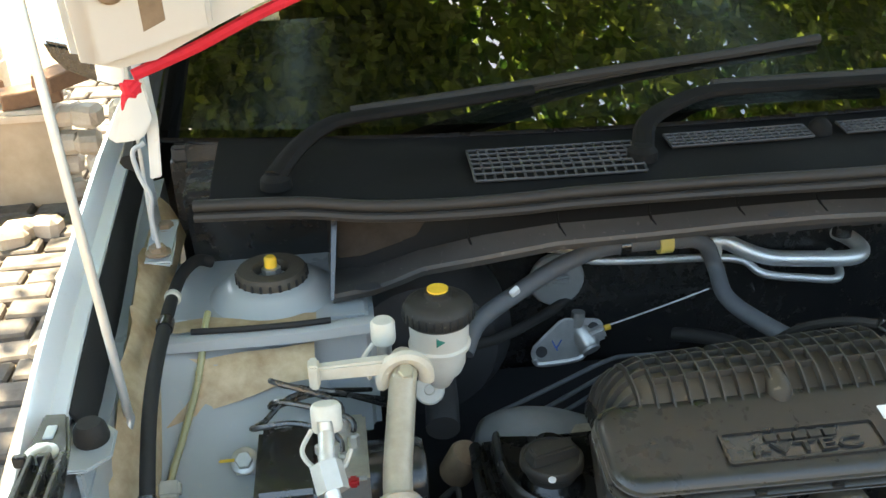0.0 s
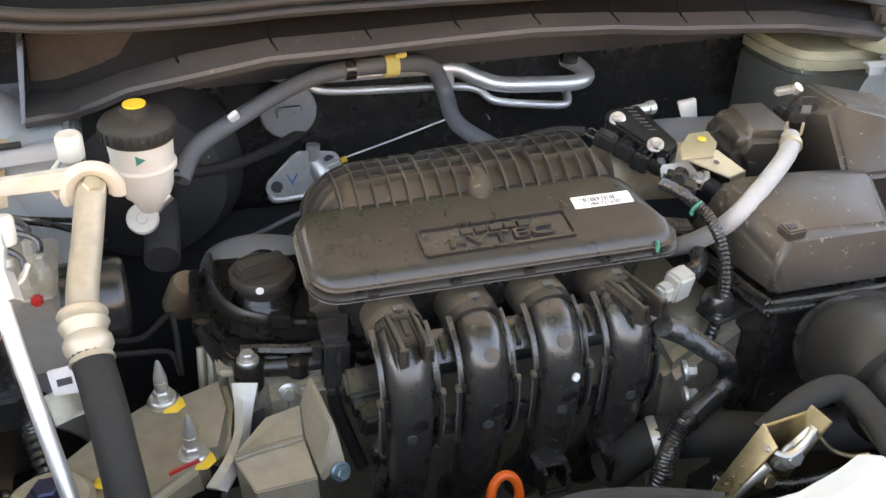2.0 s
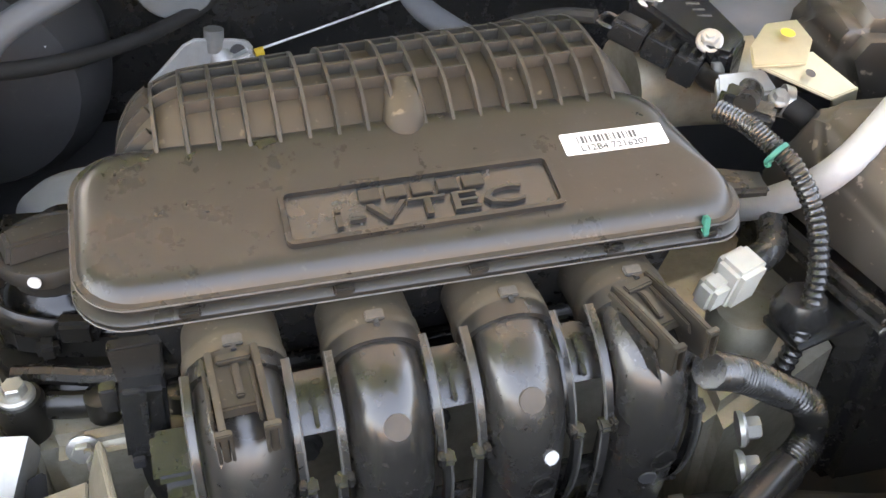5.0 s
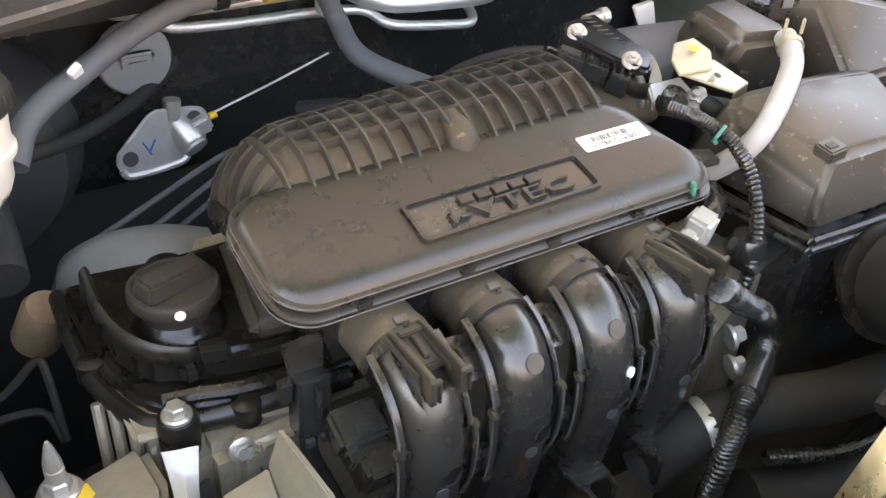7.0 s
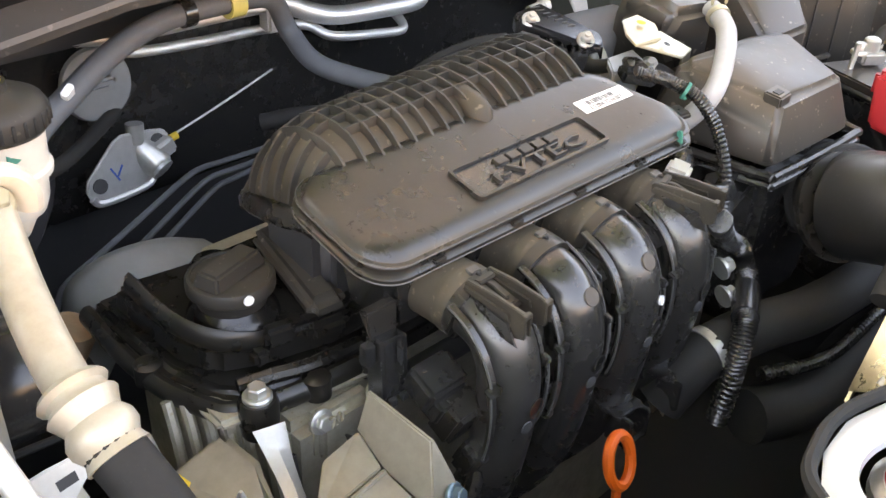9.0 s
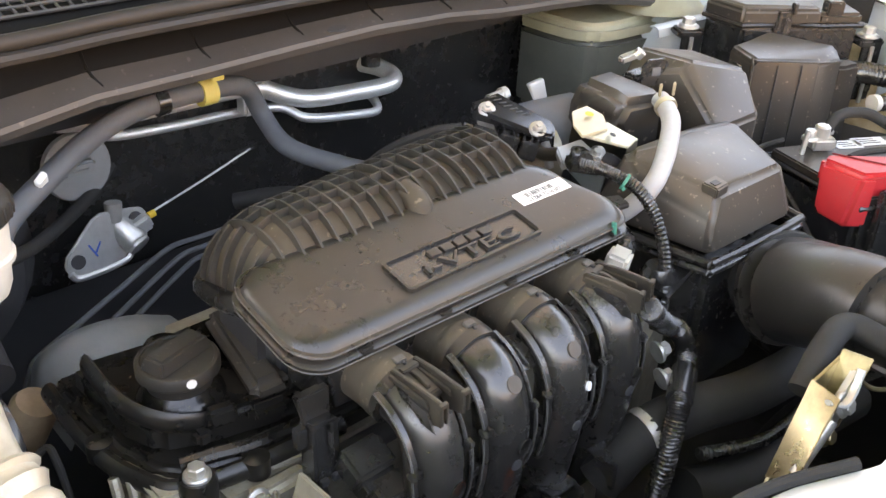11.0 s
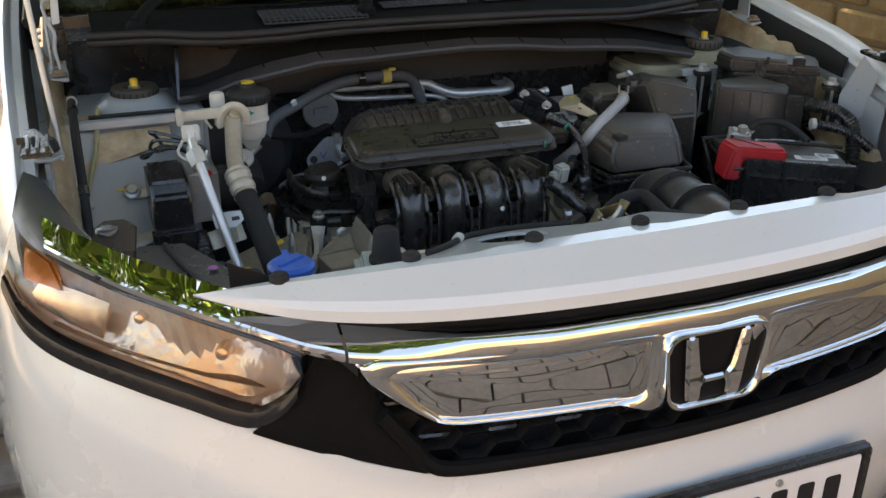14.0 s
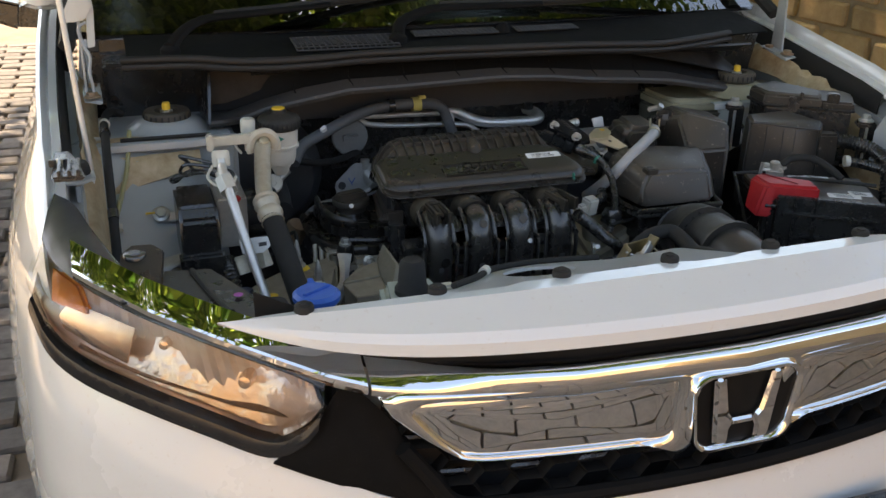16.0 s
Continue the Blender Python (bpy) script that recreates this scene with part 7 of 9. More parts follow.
part("tray_back", hull([(-0.362, 0.496, 0.786), (-0.303, 0.504, 0.786), (-0.300, 0.530, 0.797), (-0.330, 0.528, 0.792), (-0.362, 0.496, 0.783), (-0.303, 0.504, 0.783), (-0.300, 0.530, 0.794), (-0.330, 0.528, 0.789)], 0.001), M["tan"], alt)
part("tray_front", hull([(-0.299, 0.464, 0.775), (-0.349, 0.462, 0.775), (-0.340, 0.458, 0.735), (-0.315, 0.456, 0.725), (-0.298, 0.460, 0.740), (-0.299, 0.467, 0.775), (-0.349, 0.465, 0.775), (-0.340, 0.461, 0.735), (-0.298, 0.463, 0.740)], 0.001), M["tan"], alt, "folded front of the tray")
part("tray_side", hull([(-0.362, 0.495, 0.786), (-0.349, 0.462, 0.775), (-0.345, 0.462, 0.735), (-0.358, 0.492, 0.735), (-0.359, 0.496, 0.786), (-0.346, 0.463, 0.775), (-0.355, 0.493, 0.735)], 0.001), M["tan"], alt)
part("upright", hull([(-0.291, 0.532, 0.823), (-0.283, 0.482, 0.811), (-0.279, 0.464, 0.785), (-0.297, 0.463, 0.773), (-0.302, 0.502, 0.784), (-0.300, 0.532, 0.796), (-0.288, 0.532, 0.823), (-0.280, 0.482, 0.811), (-0.276, 0.464, 0.785), (-0.294, 0.463, 0.770), (-0.299, 0.502, 0.781)], 0.001), M["tan"], alt, "upright ear of the bracket")
part("tray_crease", tube([(-0.360, 0.491, 0.7865), (-0.332, 0.4955, 0.7870), (-0.304, 0.4995, 0.7865)], 0.0016, 6, 3), M["tan"], alt)
part("bracket_nut", bolt((-0.281, 0.463, 0.778), 0.0058, 0.008, axis=(0.3, -1, 0.4)), mat("blue_zinc_nut", (0.20, 0.30, 0.34), (0.12, 0.17, 0.20), 0.3, 0.7, bump=0.02), alt, "bluish zinc nut")
part("blue_dot", lathe([(0.003, 0), (0.0025, 0.001), (0, 0.0012)], aim((-0.338, 0.4585, 0.764), (0, -1, 0.2)), 10), M["blue"], alt)
for k, w_ in enumerate(([(-0.462, 0.68, 0.787), (-0.425, 0.7, 0.767), (-0.397, 0.7, 0.789), (-0.392, 0.69, 0.784), (-0.392, 0.67, 0.738)], [(-0.466, 0.68, 0.77), (-0.435, 0.69, 0.758), (-0.401, 0.69, 0.752), (-0.393, 0.67, 0.738)])):
    part("loom_wire", tube(w_, 0.0030, 8, 5), M["rubber"], None, "thin black bent wire guard beside the engine", category="wire", group="wire guards")
wc = thing("wire_connector", (-0.243, 0.50, 0.755), "black wiring connector beside the first runner", "connector")
part("upper_housing", join(box((-0.248, 0.515, 0.818), (0.034, 0.026, 0.022), 0.003, rot=(25, 0, 0)), box((-0.246, 0.508, 0.806), (0.028, 0.02, 0.02), 0.002, rot=(25, 0, 0))), M["plastic2"], wc)
part("middle_housing", box((-0.243, 0.499, 0.797), (0.026, 0.022, 0.034), 0.003, rot=(25, 0, 0)), M["plastic"], wc)
part("lower_housing", box((-0.238, 0.485, 0.768), (0.022, 0.018, 0.030), 0.003, rot=(25, 0, 0)), M["plastic2"], wc)
part("wire_tail", tube([(-0.238, 0.482, 0.757), (-0.244, 0.48, 0.74), (-0.24, 0.49, 0.71)], 0.006, 8, 4), M["plastic2"], wc)
part("alternator", lathe([(0.05, 0), (0.065, 0.012), (0.065, 0.06), (0.05, 0.075), (0.02, 0.08), (0, 0.08)], aim((-0.30, 0.52, 0.64), (-1, -0.2, 0.1)), 30), M["cast"], None, "cast alternator housing low in the bay", category="alternator")
dip = thing("oil_dipstick", (-0.15, 0.42, 0.70), "orange ring handle of the oil dipstick", "dipstick")
part("ring", tube([Vector((-0.150, 0.428, 0.745)) + Vector((0.0125 * math.cos(a), 0.006 * math.sin(a), 0.019 * math.sin(a))) for a in [2 * math.pi * k / 12 for k in range(13)]], 0.0042, 8, 3), M["orange"], dip)
part("stem", tube([(-0.153, 0.425, 0.728), (-0.158, 0.42, 0.70), (-0.16, 0.42, 0.62)], 0.0036, 8, 3), M["orange"], dip)

# sealer smears on the painted panels
for name, rowsx in (("sealer_smear", ((-0.678, 0.750, 0.798), (-0.655, 0.756, 0.796), (-0.635, 0.759, 0.795), (-0.599, 0.766, 0.797), (-0.56, 0.772, 0.800), (-0.524, 0.777, 0.805))),):
    rs_ = random.Random(4)
    part(name, loft([[(x, y0 + (y1 - y0) * u + rs_.uniform(-0.003, 0.003), apron_z(y0 + (y1 - y0) * u) + 0.0035 - 0.004 * max(0, (abs(x) < 0.56))) for u in (0, 0.35, 0.7, 1)] for x, y0, y1 in rowsx], 0.0012), M["primer"], car, "beige sealer smeared over the paint")
part("tower_sealer", loft([[(x, y + dy, 0.9308) for dy in (0, 0.012, 0.024)] for x, y in ((-0.69, 0.825), (-0.66, 0.815), (-0.63, 0.818), (-0.60, 0.809), (-0.56, 0.812), (-0.52, 0.808))], 0.001), M["primer"], car, "beige sealer along the tower edge")

# booster chalk mark: three plain strokes
for (x0, z0), (x1, z1) in (((-0.352, 0.835), (-0.346, 0.815)), ((-0.346, 0.815), (-0.340, 0.828)), ((-0.340, 0.828), (-0.334, 0.815)), ((-0.334, 0.815), (-0.328, 0.835))):
    part("chalk_stroke", tube([(x0, 0.938, z0), (x1, 0.938, z1)], 0.0013, 6, 1), M["whitepaint"], master)

# ---- plenum lettering, label and small marks ----
NV = Vector((0, -0.215, 0.977))


def on_cover(x, y, lift=0.0):
    return Vector((x, y, cov_z(y) + 0.0012)) + NV * lift


CM = Matrix.Translation(on_cover(-0.119, 0.5575)) @ pose(0, 0, 0, 12.4, 0, 0)


def frame_bm(w, h, t, depth, r=0.004, slant=0.0):
    o = [(x + slant * y, y) for x, y in rounded(w, w, -h, h, r, 3)]
    i_ = [(x + slant * y, y) for x, y in rounded(w - t, w - t, -h + t, h - t, r * 0.7, 3)]
    return loft([[(x, y, z) for x, y in q] for q, z in ((o, -0.001), (o, depth), (i_, depth), (i_, -0.001))], close=True)


part("badge_frame", xform(frame_bm(0.0685, 0.0168, 0.0024, 0.0032), CM), M["plastic"], plenum, "raised rectangular badge frame")
part("badge_panel", prism(rounded(0.0655, 0.0655, -0.014, 0.014, 0.003, 3), 0.0005, CM, 0), M["plastic2"], plenum, "plain recessed badge panel")
# maker's mark stands as plain raised shapes
for k in range(5):
    part("badge_block", prism([(-0.031 + 0.013 * k, 0.003), (-0.0205 + 0.013 * k, 0.003), (-0.0205 + 0.013 * k, 0.0105), (-0.031 + 0.013 * k, 0.0105)], 0.0030, CM, 0.0004), M["plastic"], plenum)
part("raised_letters", text_bm("i-VTEC", 0.0225, 0.0016, CM @ Matrix.Translation((0.002, -0.0058, 0.0018)) @ Matrix.Diagonal((1.45, 0.72, 1, 1))), M["plastic"], plenum, "raised moulded letters")
LM = Matrix.Translation(on_cover(-0.0105, 0.5795)) @ pose(0, 0, 0, 12.4, 0, -1.0)
lab = part("barcode_label", prism(rounded(0.0285, 0.0285, -0.0075, 0.0075, 0.001, 2), 0.0006, LM, 0), M["label"], plenum, "white paper barcode label")
rb = random.Random(3)
x = -0.020
while x < 0.012:
    w = rb.choice((0.0005, 0.0009, 0.0014))
    part("label_bar", prism([(x, -0.0005), (x + w, -0.0005), (x + w, 0.0045), (x, 0.0045)], 0.0003, LM @ Matrix.Translation((0, 0, 0.0006)), 0), M["ink"], lab)
    x += w + rb.choice((0.0008, 0.0012, 0.0016))
part("label_text", text_bm("L12B4 7216207", 0.0060, 0.0002, LM @ Matrix.Translation((-0.001, -0.0042, 0.0008))), M["ink"], lab, "printed dark characters")
part("green_paint_mark", box((0.0185, 0.5245, 0.9035), (0.0032, 0.004, 0.0110), 0.0005, rot=(-8, 0, 0)), M["green"], plenum)
part("mould_nub", tube([(-0.116, 0.607, 0.9215), (-0.115, 0.614, 0.9290), (-0.113, 0.622, 0.9320), (-0.111, 0.640, 0.9340)], 0.0115, 16, 4, radii=lambda u: 0.72 + 0.28 * min(1, u * 3)), M["domepl"], plenum)
for k, xx in enumerate((-0.235, -0.165, -0.10, -0.03, 0.02)):
    part("lid_clip", box((xx, 0.5300 - 0.006 * (xx + 0.28) / 0.32, 0.8985), (0.010, 0.005, 0.004), 0.001), M["plastic"], plenum)
# plenum foot above the runners and webs between them
part("plenum_skirt", hull([(-0.262, 0.545, 0.885), (0.025, 0.545, 0.885), (0.025, 0.60, 0.885), (-0.262, 0.60, 0.885), (-0.25, 0.552, 0.835), (0.015, 0.552, 0.835), (0.015, 0.60, 0.835), (-0.25, 0.60, 0.835)], 0.006), M["plastic2"], engine)
for i in range(3):
    x0 = 0.5 * (RX[i] + RX[i + 1])
    part("runner_web", join(hull([(x0 + sx * 0.0125, y, z) for sx in (-1, 1) for y, z in ((0.513, 0.866), (0.494, 0.8605), (0.486, 0.851), (0.515, 0.861), (0.496, 0.855), (0.489, 0.847))], 0.0015), box((x0, 0.4935, 0.8605), (0.0022, 0.020, 0.004), 0.0006, rot=(28, 0, 0))), M["runner"], engine, "moulded web between two runners")
    part("lower_web", box((x0, 0.4765, 0.792), (0.024, 0.008, 0.020), 0.002, rot=(4, 0, 0)), M["plastic2"], engine)
    part("web_bolt", bolt((x0 - 0.004, 0.505, 0.822), 0.005, 0.008, axis=(0, -1, 0)), M["rubber"], engine)
    part("injector", lathe([(0.009, 0), (0.010, 0.01), (0.010, 0.03), (0.007, 0.034), (0, 0.034)], aim((x0, 0.535, 0.808), (0, -0.5, 0.8)), 14), M["tan"], engine)
part("fuel_rail", tube([(-0.25, 0.555, 0.79), (0.03, 0.555, 0.79)], 0.009, 12, 1), M["dark"], engine)
part("runner_clip", box((-0.0555, 0.500, 0.852), (0.006, 0.005, 0.008), 0.001), M["tan"], engine)
for x0, yaw_ in ((-0.2195, 3), (-0.0265, 16)):
    CP = Matrix.Translation((x0, 0.508, 0.8895)) @ pose(0, 0, 0, 0, 0, yaw_) @ Matrix.Diagonal((0.78, 0.86, 0.80, 1.0))

    def blade(x, w, pts):
        return hull([(x + o, y, z) for o in (-w / 2, w / 2) for y, z in pts], 0.0008)

    cl = part("harness_clip", xform(join(hull([(sx * 0.013, y, z) for sx in (-1, 1) for y, z in ((0.004, -0.010), (0.004, 0.001), (-0.030, -0.008), (-0.032, -0.014))], 0.001), box((0, -0.004, 0.001), (0.020, 0.006, 0.004), 0.001)), CP), M["clippl"], engine, "black ribbed harness clip")
    for dx in (-0.0135, 0.0125):
        part("clip_prong", xform(blade(dx, 0.0042, ((0.004, -0.010), (0.002, 0.0035), (-0.020, 0.0040), (-0.051, 0.0010), (-0.053, -0.022), (-0.034, -0.028))), CP), M["clippl"], cl, "upright blade of the clip")
        part("prong_ridge", xform(blade(dx - 0.0042, 0.0022, ((0.002, -0.004), (0.000, 0.0010), (-0.040, -0.0030), (-0.042, -0.010))), CP), M["clippl"], cl)
        part("prong_foot", xform(join(box((dx, -0.0525, -0.0005), (0.0090, 0.0040, 0.0040), 0.0006), box((dx - 0.0036, -0.0525, -0.0100), (0.0020, 0.0040, 0.0200), 0.0005), box((dx + 0.0036, -0.0525, -0.0100), (0.0020, 0.0040, 0.0200), 0.0005)), CP), M["clippl"], cl)
    part("clip_tongue", xform(blade(0.0, 0.0050, ((0.002, -0.002), (-0.012, 0.0010), (-0.026, -0.004), (-0.026, -0.010))), CP), M["clippl"], cl)
    part("clip_skirt", xform(blade(-0.0175, 0.0020, ((-0.006, -0.006), (-0.040, -0.012), (-0.050, -0.030), (-0.020, -0.026))), CP), M["plastic2"], cl)
for x0 in (RX[1] + 0.001, RX[2] - 0.001):
    part("mould_mark", lathe([(0.0064, -0.001), (0.0062, 0.0005), (0, 0.0007)], aim((x0, 0.4690, 0.8645), (0.0, -0.80, 0.60)), 20), M["markbrown"], engine, "brown round moulding mark")

# ---- throttle body, connector, pipes ----
tb = thing("throttle_body", (0.11, 0.69, 0.86), "cast throttle body with black flange and plated bracket", "throttle body")
part("throttle_casting", tube([(0.045, 0.705, 0.872), (0.09, 0.705, 0.872), (0.135, 0.695, 0.874)], 0.034, 20, 4), M["cast"], tb)
part("throttle_flange", join(hull([(x, y, z) for x, y, z in ((0.060, 0.735, 0.934), (0.098, 0.735, 0.936), (0.112, 0.668, 0.921), (0.092, 0.650, 0.918), (0.076, 0.655, 0.922), (0.052, 0.722, 0.932))] + [(x, y, z - 0.018) for x, y, z in ((0.060, 0.735, 0.934), (0.098, 0.735, 0.936), (0.112, 0.668, 0.921), (0.092, 0.650, 0.918), (0.052, 0.722, 0.932))], 0.003), hull([(0.100, 0.672, 0.922), (0.112, 0.668, 0.920), (0.092, 0.650, 0.918), (0.100, 0.672, 0.885), (0.112, 0.668, 0.885), (0.092, 0.650, 0.885)], 0.002)), M["gloss"], tb, "black flange plate")
for k in range(7):
    part("flange_mark", box((0.083 + 0.0012 * k, 0.728 - 0.0065 * k, 0.9358 - 0.0014 * k), (0.010 - 0.001 * (k % 3), 0.003, 0.0008), 0, rot=(-12, 0, -15)), M["worn"], tb)
part("flange_pipe", tube([(0.095, 0.722, 0.884), (0.140, 0.716, 0.886), (0.185, 0.700, 0.890)], 0.034, 24, 5), M["greyrub"], tb, "dusty dark throttle neck")
for c in ((0.064, 0.716, 0.930), (0.082, 0.664, 0.922)):
    part("flange_bolt", join(bolt(c, 0.0058, 0.008, axis=(-0.3, -0.45, 0.8)), lathe([(0.0078, 0), (0.0078, 0.0015), (0, 0.0015)], aim(c, (-0.3, -0.45, 0.8)), 18), lathe([(0.0030, 0.008), (0.0030, 0.011), (0, 0.011)], aim(c, (-0.3, -0.45, 0.8)), 10)), M["bright"], tb)
part("bolt_shank", tube([(0.086, 0.656, 0.912), (0.089, 0.650, 0.885)], 0.0045, 10, 1), M["steel"], tb)
part("rear_union", join(lathe([(0.0060, 0), (0.0060, 0.018), (0.0078, 0.019), (0.0078, 0.026), (0.005, 0.028), (0, 0.028)], aim((0.100, 0.748, 0.922), (1, 0.05, 0.05)), 8)), M["steel"], tb)
part("rear_tab", hull([(0.150, 0.738, 0.930), (0.170, 0.735, 0.934), (0.172, 0.728, 0.910), (0.154, 0.730, 0.908), (0.150, 0.744, 0.930), (0.170, 0.741, 0.934), (0.172, 0.734, 0.910)], 0.001), M["bright"], tb, "dull plated tab")
part("plated_bracket", hull([(0.083, 0.622, 0.94), (0.104, 0.642, 0.943), (0.125, 0.641, 0.944), (0.123, 0.619, 0.942), (0.109, 0.601, 0.937), (0.077, 0.606, 0.936), (0.083, 0.622, 0.9375), (0.104, 0.642, 0.9405), (0.125, 0.641, 0.9415), (0.123, 0.619, 0.9395), (0.109, 0.601, 0.9345), (0.077, 0.606, 0.9335)], 0.0008), M["zincy"], tb, "pale zinc-plated round plate")
part("bracket_arm", join(hull([(0.079, 0.61, 0.936), (0.118, 0.61, 0.939), (0.139, 0.587, 0.924), (0.119, 0.583, 0.922), (0.079, 0.61, 0.9335), (0.118, 0.61, 0.9365), (0.139, 0.587, 0.9215), (0.119, 0.583, 0.9195)], 0.0006), hull([(0.139, 0.587, 0.924), (0.119, 0.583, 0.922), (0.129, 0.59, 0.897), (0.146, 0.591, 0.897), (0.14, 0.5894999999999999, 0.924), (0.12, 0.5854999999999999, 0.922), (0.13, 0.5924999999999999, 0.897), (0.147, 0.5934999999999999, 0.897)], 0.0006)), M["zincy"], tb, "pale zinc-plated bent arm")
part("bracket_fold", hull([(0.069, 0.629, 0.92), (0.097, 0.622, 0.924), (0.103, 0.609, 0.914), (0.067, 0.618, 0.908), (0.069, 0.629, 0.91), (0.097, 0.622, 0.914), (0.103, 0.609, 0.904), (0.067, 0.618, 0.898)], 0.0015), M["steel"], tb, "folded grey bracket under the plate")
part("plate_hole", lathe([(0.0032, 0), (0, 0.0004)], aim((0.109, 0.595, 0.9332), (0.05, -0.35, 0.95)), 12), M["dark"], tb)
part("plate_mark", lathe([(0.0045, 0), (0, 0.0006)], aim((0.109, 0.625, 0.9444), (0, -0.15, 1)), 14), M["yellow"], tb)
part("cable_connector", join(box((0.0720, 0.5960, 0.9130), (0.034, 0.018, 0.013), 0.003, rot=(8, 10, -35)), box((0.0660, 0.6000, 0.9220), (0.012, 0.012, 0.006), 0.001, rot=(8, 10, -35))), M["plastic2"], tb)
part("link_screw", bolt((0.099, 0.604, 0.912), 0.0042, 0.007, axis=(-0.2, -0.4, 0.9)), M["bright"], tb)
mapc = thing("map_sensor_plug", (0.05, 0.69, 0.90), "black wiring plug on the end of the plenum", "connector")
PG = pose(0.056, 0.682, 0.913, 14, 6, 47) @ Matrix.Diagonal((0.72, 0.68, 0.72, 1.0))


def pg(c, sz, bev=0.002):
    return xform(box(c, sz, bev), PG)


part("sensor_head", pg((0, 0.030, 0), (0.030, 0.034, 0.020)), M["plastic2"], mapc)
part("plug_neck", pg((0, -0.004, 0), (0.032, 0.030, 0.022)), M["plastic2"], mapc)
part("plug_body", pg((0, -0.034, -0.002), (0.042, 0.026, 0.026)), M["plastic2"], mapc)
part("plug_face", pg((0, 0.032, 0.0108), (0.022, 0.026, 0.002), 0.0005), M["plastic"], mapc, "dusty grey plug face")
for dy in (-0.044, -0.034, -0.024, -0.008, 0.006):
    part("plug_rib", pg((0, dy, 0.013), (0.034, 0.0035, 0.006), 0.001), M["plastic2"], mapc)
part("plug_loop", xform(tube([(-0.013, 0.046, 0), (-0.013, 0.060, 0), (0.013, 0.060, 0), (0.013, 0.046, 0)], 0.003, 6, 2), PG), M["plastic2"], mapc)
part("plug_tail", tube([PG @ Vector((0, -0.046, -0.002)), PG @ Vector((-0.010, -0.062, -0.002)), (0.086, 0.615, 0.914), (0.066, 0.590, 0.921)], 0.0068, 10, 5), M["plastic"], mapc, "taped wire bundle")
for ob_ in (tb, mapc):
    ob_.location += Vector((0.021, 0.022, -0.008))
pcv = thing("breather_pipe", (0.15, 0.60, 0.88), "light grey breather pipe into the air duct", "pipe")
part("pipe", tube([(0.222, 0.632, 0.934), (0.214, 0.619, 0.932), (0.187, 0.593, 0.930), (0.150, 0.570, 0.917), (0.124, 0.560, 0.901), (0.110, 0.568, 0.880), (0.100, 0.590, 0.855), (0.095, 0.62, 0.83)], 0.0092, 14, 6), M["lightrub"], pcv)
part("pipe_clip", join(lathe([(0.0112, -0.003), (0.0112, 0.003)], aim((0.214, 0.619, 0.932), (0.35, 0.6, 0.2)), 18), box((0.208, 0.624, 0.949), (0.003, 0.003, 0.014), 0.001), box((0.222, 0.618, 0.949), (0.003, 0.003, 0.014), 0.001)), M["zincy"], pcv, "yellowish spring clip")
wl = thing("engine_loom", (0.08, 0.53, 0.80), "black corrugated wiring loom with a green tie", "cable")
part("loom_upper", corrugated([(0.060, 0.598, 0.922), (0.069, 0.582, 0.921), (0.076, 0.567, 0.917), (0.085, 0.551, 0.908), (0.094, 0.535, 0.885), (0.094, 0.520, 0.855), (0.084, 0.508, 0.825), (0.075, 0.505, 0.79)], 0.0056), M["plastic2"], wl)
part("loom_lower", corrugated([(0.0, 0.468, 0.862), (0.030, 0.480, 0.838), (0.060, 0.488, 0.812), (0.086, 0.486, 0.792), (0.083, 0.474, 0.776), (0.055, 0.458, 0.775), (0.025, 0.440, 0.778), (0.008, 0.431, 0.772), (0.0, 0.428, 0.74), (-0.002, 0.43, 0.69)], 0.0092), M["plastic2"], wl)
part("loom_sleeve", tube([(0.060, 0.460, 0.776), (0.040, 0.449, 0.777), (0.022, 0.439, 0.777)], 0.0115, 12, 4), M["gloss"], wl)
part("green_tie", join(lathe([(0.0078, 0), (0.0078, 0.0025)], aim((0.076, 0.561, 0.915), (0.4, -0.8, -0.4)), 14), box((0.070, 0.556, 0.911), (0.004, 0.003, 0.003), 0.001)), M["green"], wl, "green plastic tie")
part("tie_tab", hull([(0.035, 0.548, 0.905), (0.068, 0.545, 0.903), (0.07, 0.56, 0.905), (0.035, 0.57, 0.908), (0.035, 0.548, 0.897), (0.068, 0.545, 0.897)], 0.002), M["plastic"], wl)
part("white_connector", join(box((0.062, 0.546, 0.842), (0.024, 0.020, 0.030), 0.003, rot=(10, 0, 20)), box((0.046, 0.542, 0.838), (0.018, 0.014, 0.020), 0.003, rot=(10, 0, 20))), M["white"], wl, "white wiring connector")
part("connector_tail", tube([(0.072, 0.55, 0.845), (0.088, 0.556, 0.850), (0.10, 0.575, 0.852)], 0.009, 10, 4), M["plastic2"], wl)
part("small_hose", tube([(0.126, 0.632, 0.899), (0.136, 0.618, 0.894), (0.146, 0.615, 0.882), (0.151, 0.622, 0.862)], 0.0078, 12, 6), M["rubber"], None, "short black rubber hose with a clamp", category="hose")
part("hose_clamp", lathe([(0.0102, 0), (0.0102, 0.006)], aim((0.126, 0.632, 0.899), (1, -0.4, -0.2)), 16), M["steel"], None, "small spring hose clamp", category="clamp")
for c in ((0.034, 0.475, 0.80), (0.036, 0.468, 0.775)):
    part("side_bolt", bolt(c, 0.0065, 0.012, axis=(1, -0.3, 0.2)), M["steel"], engine)
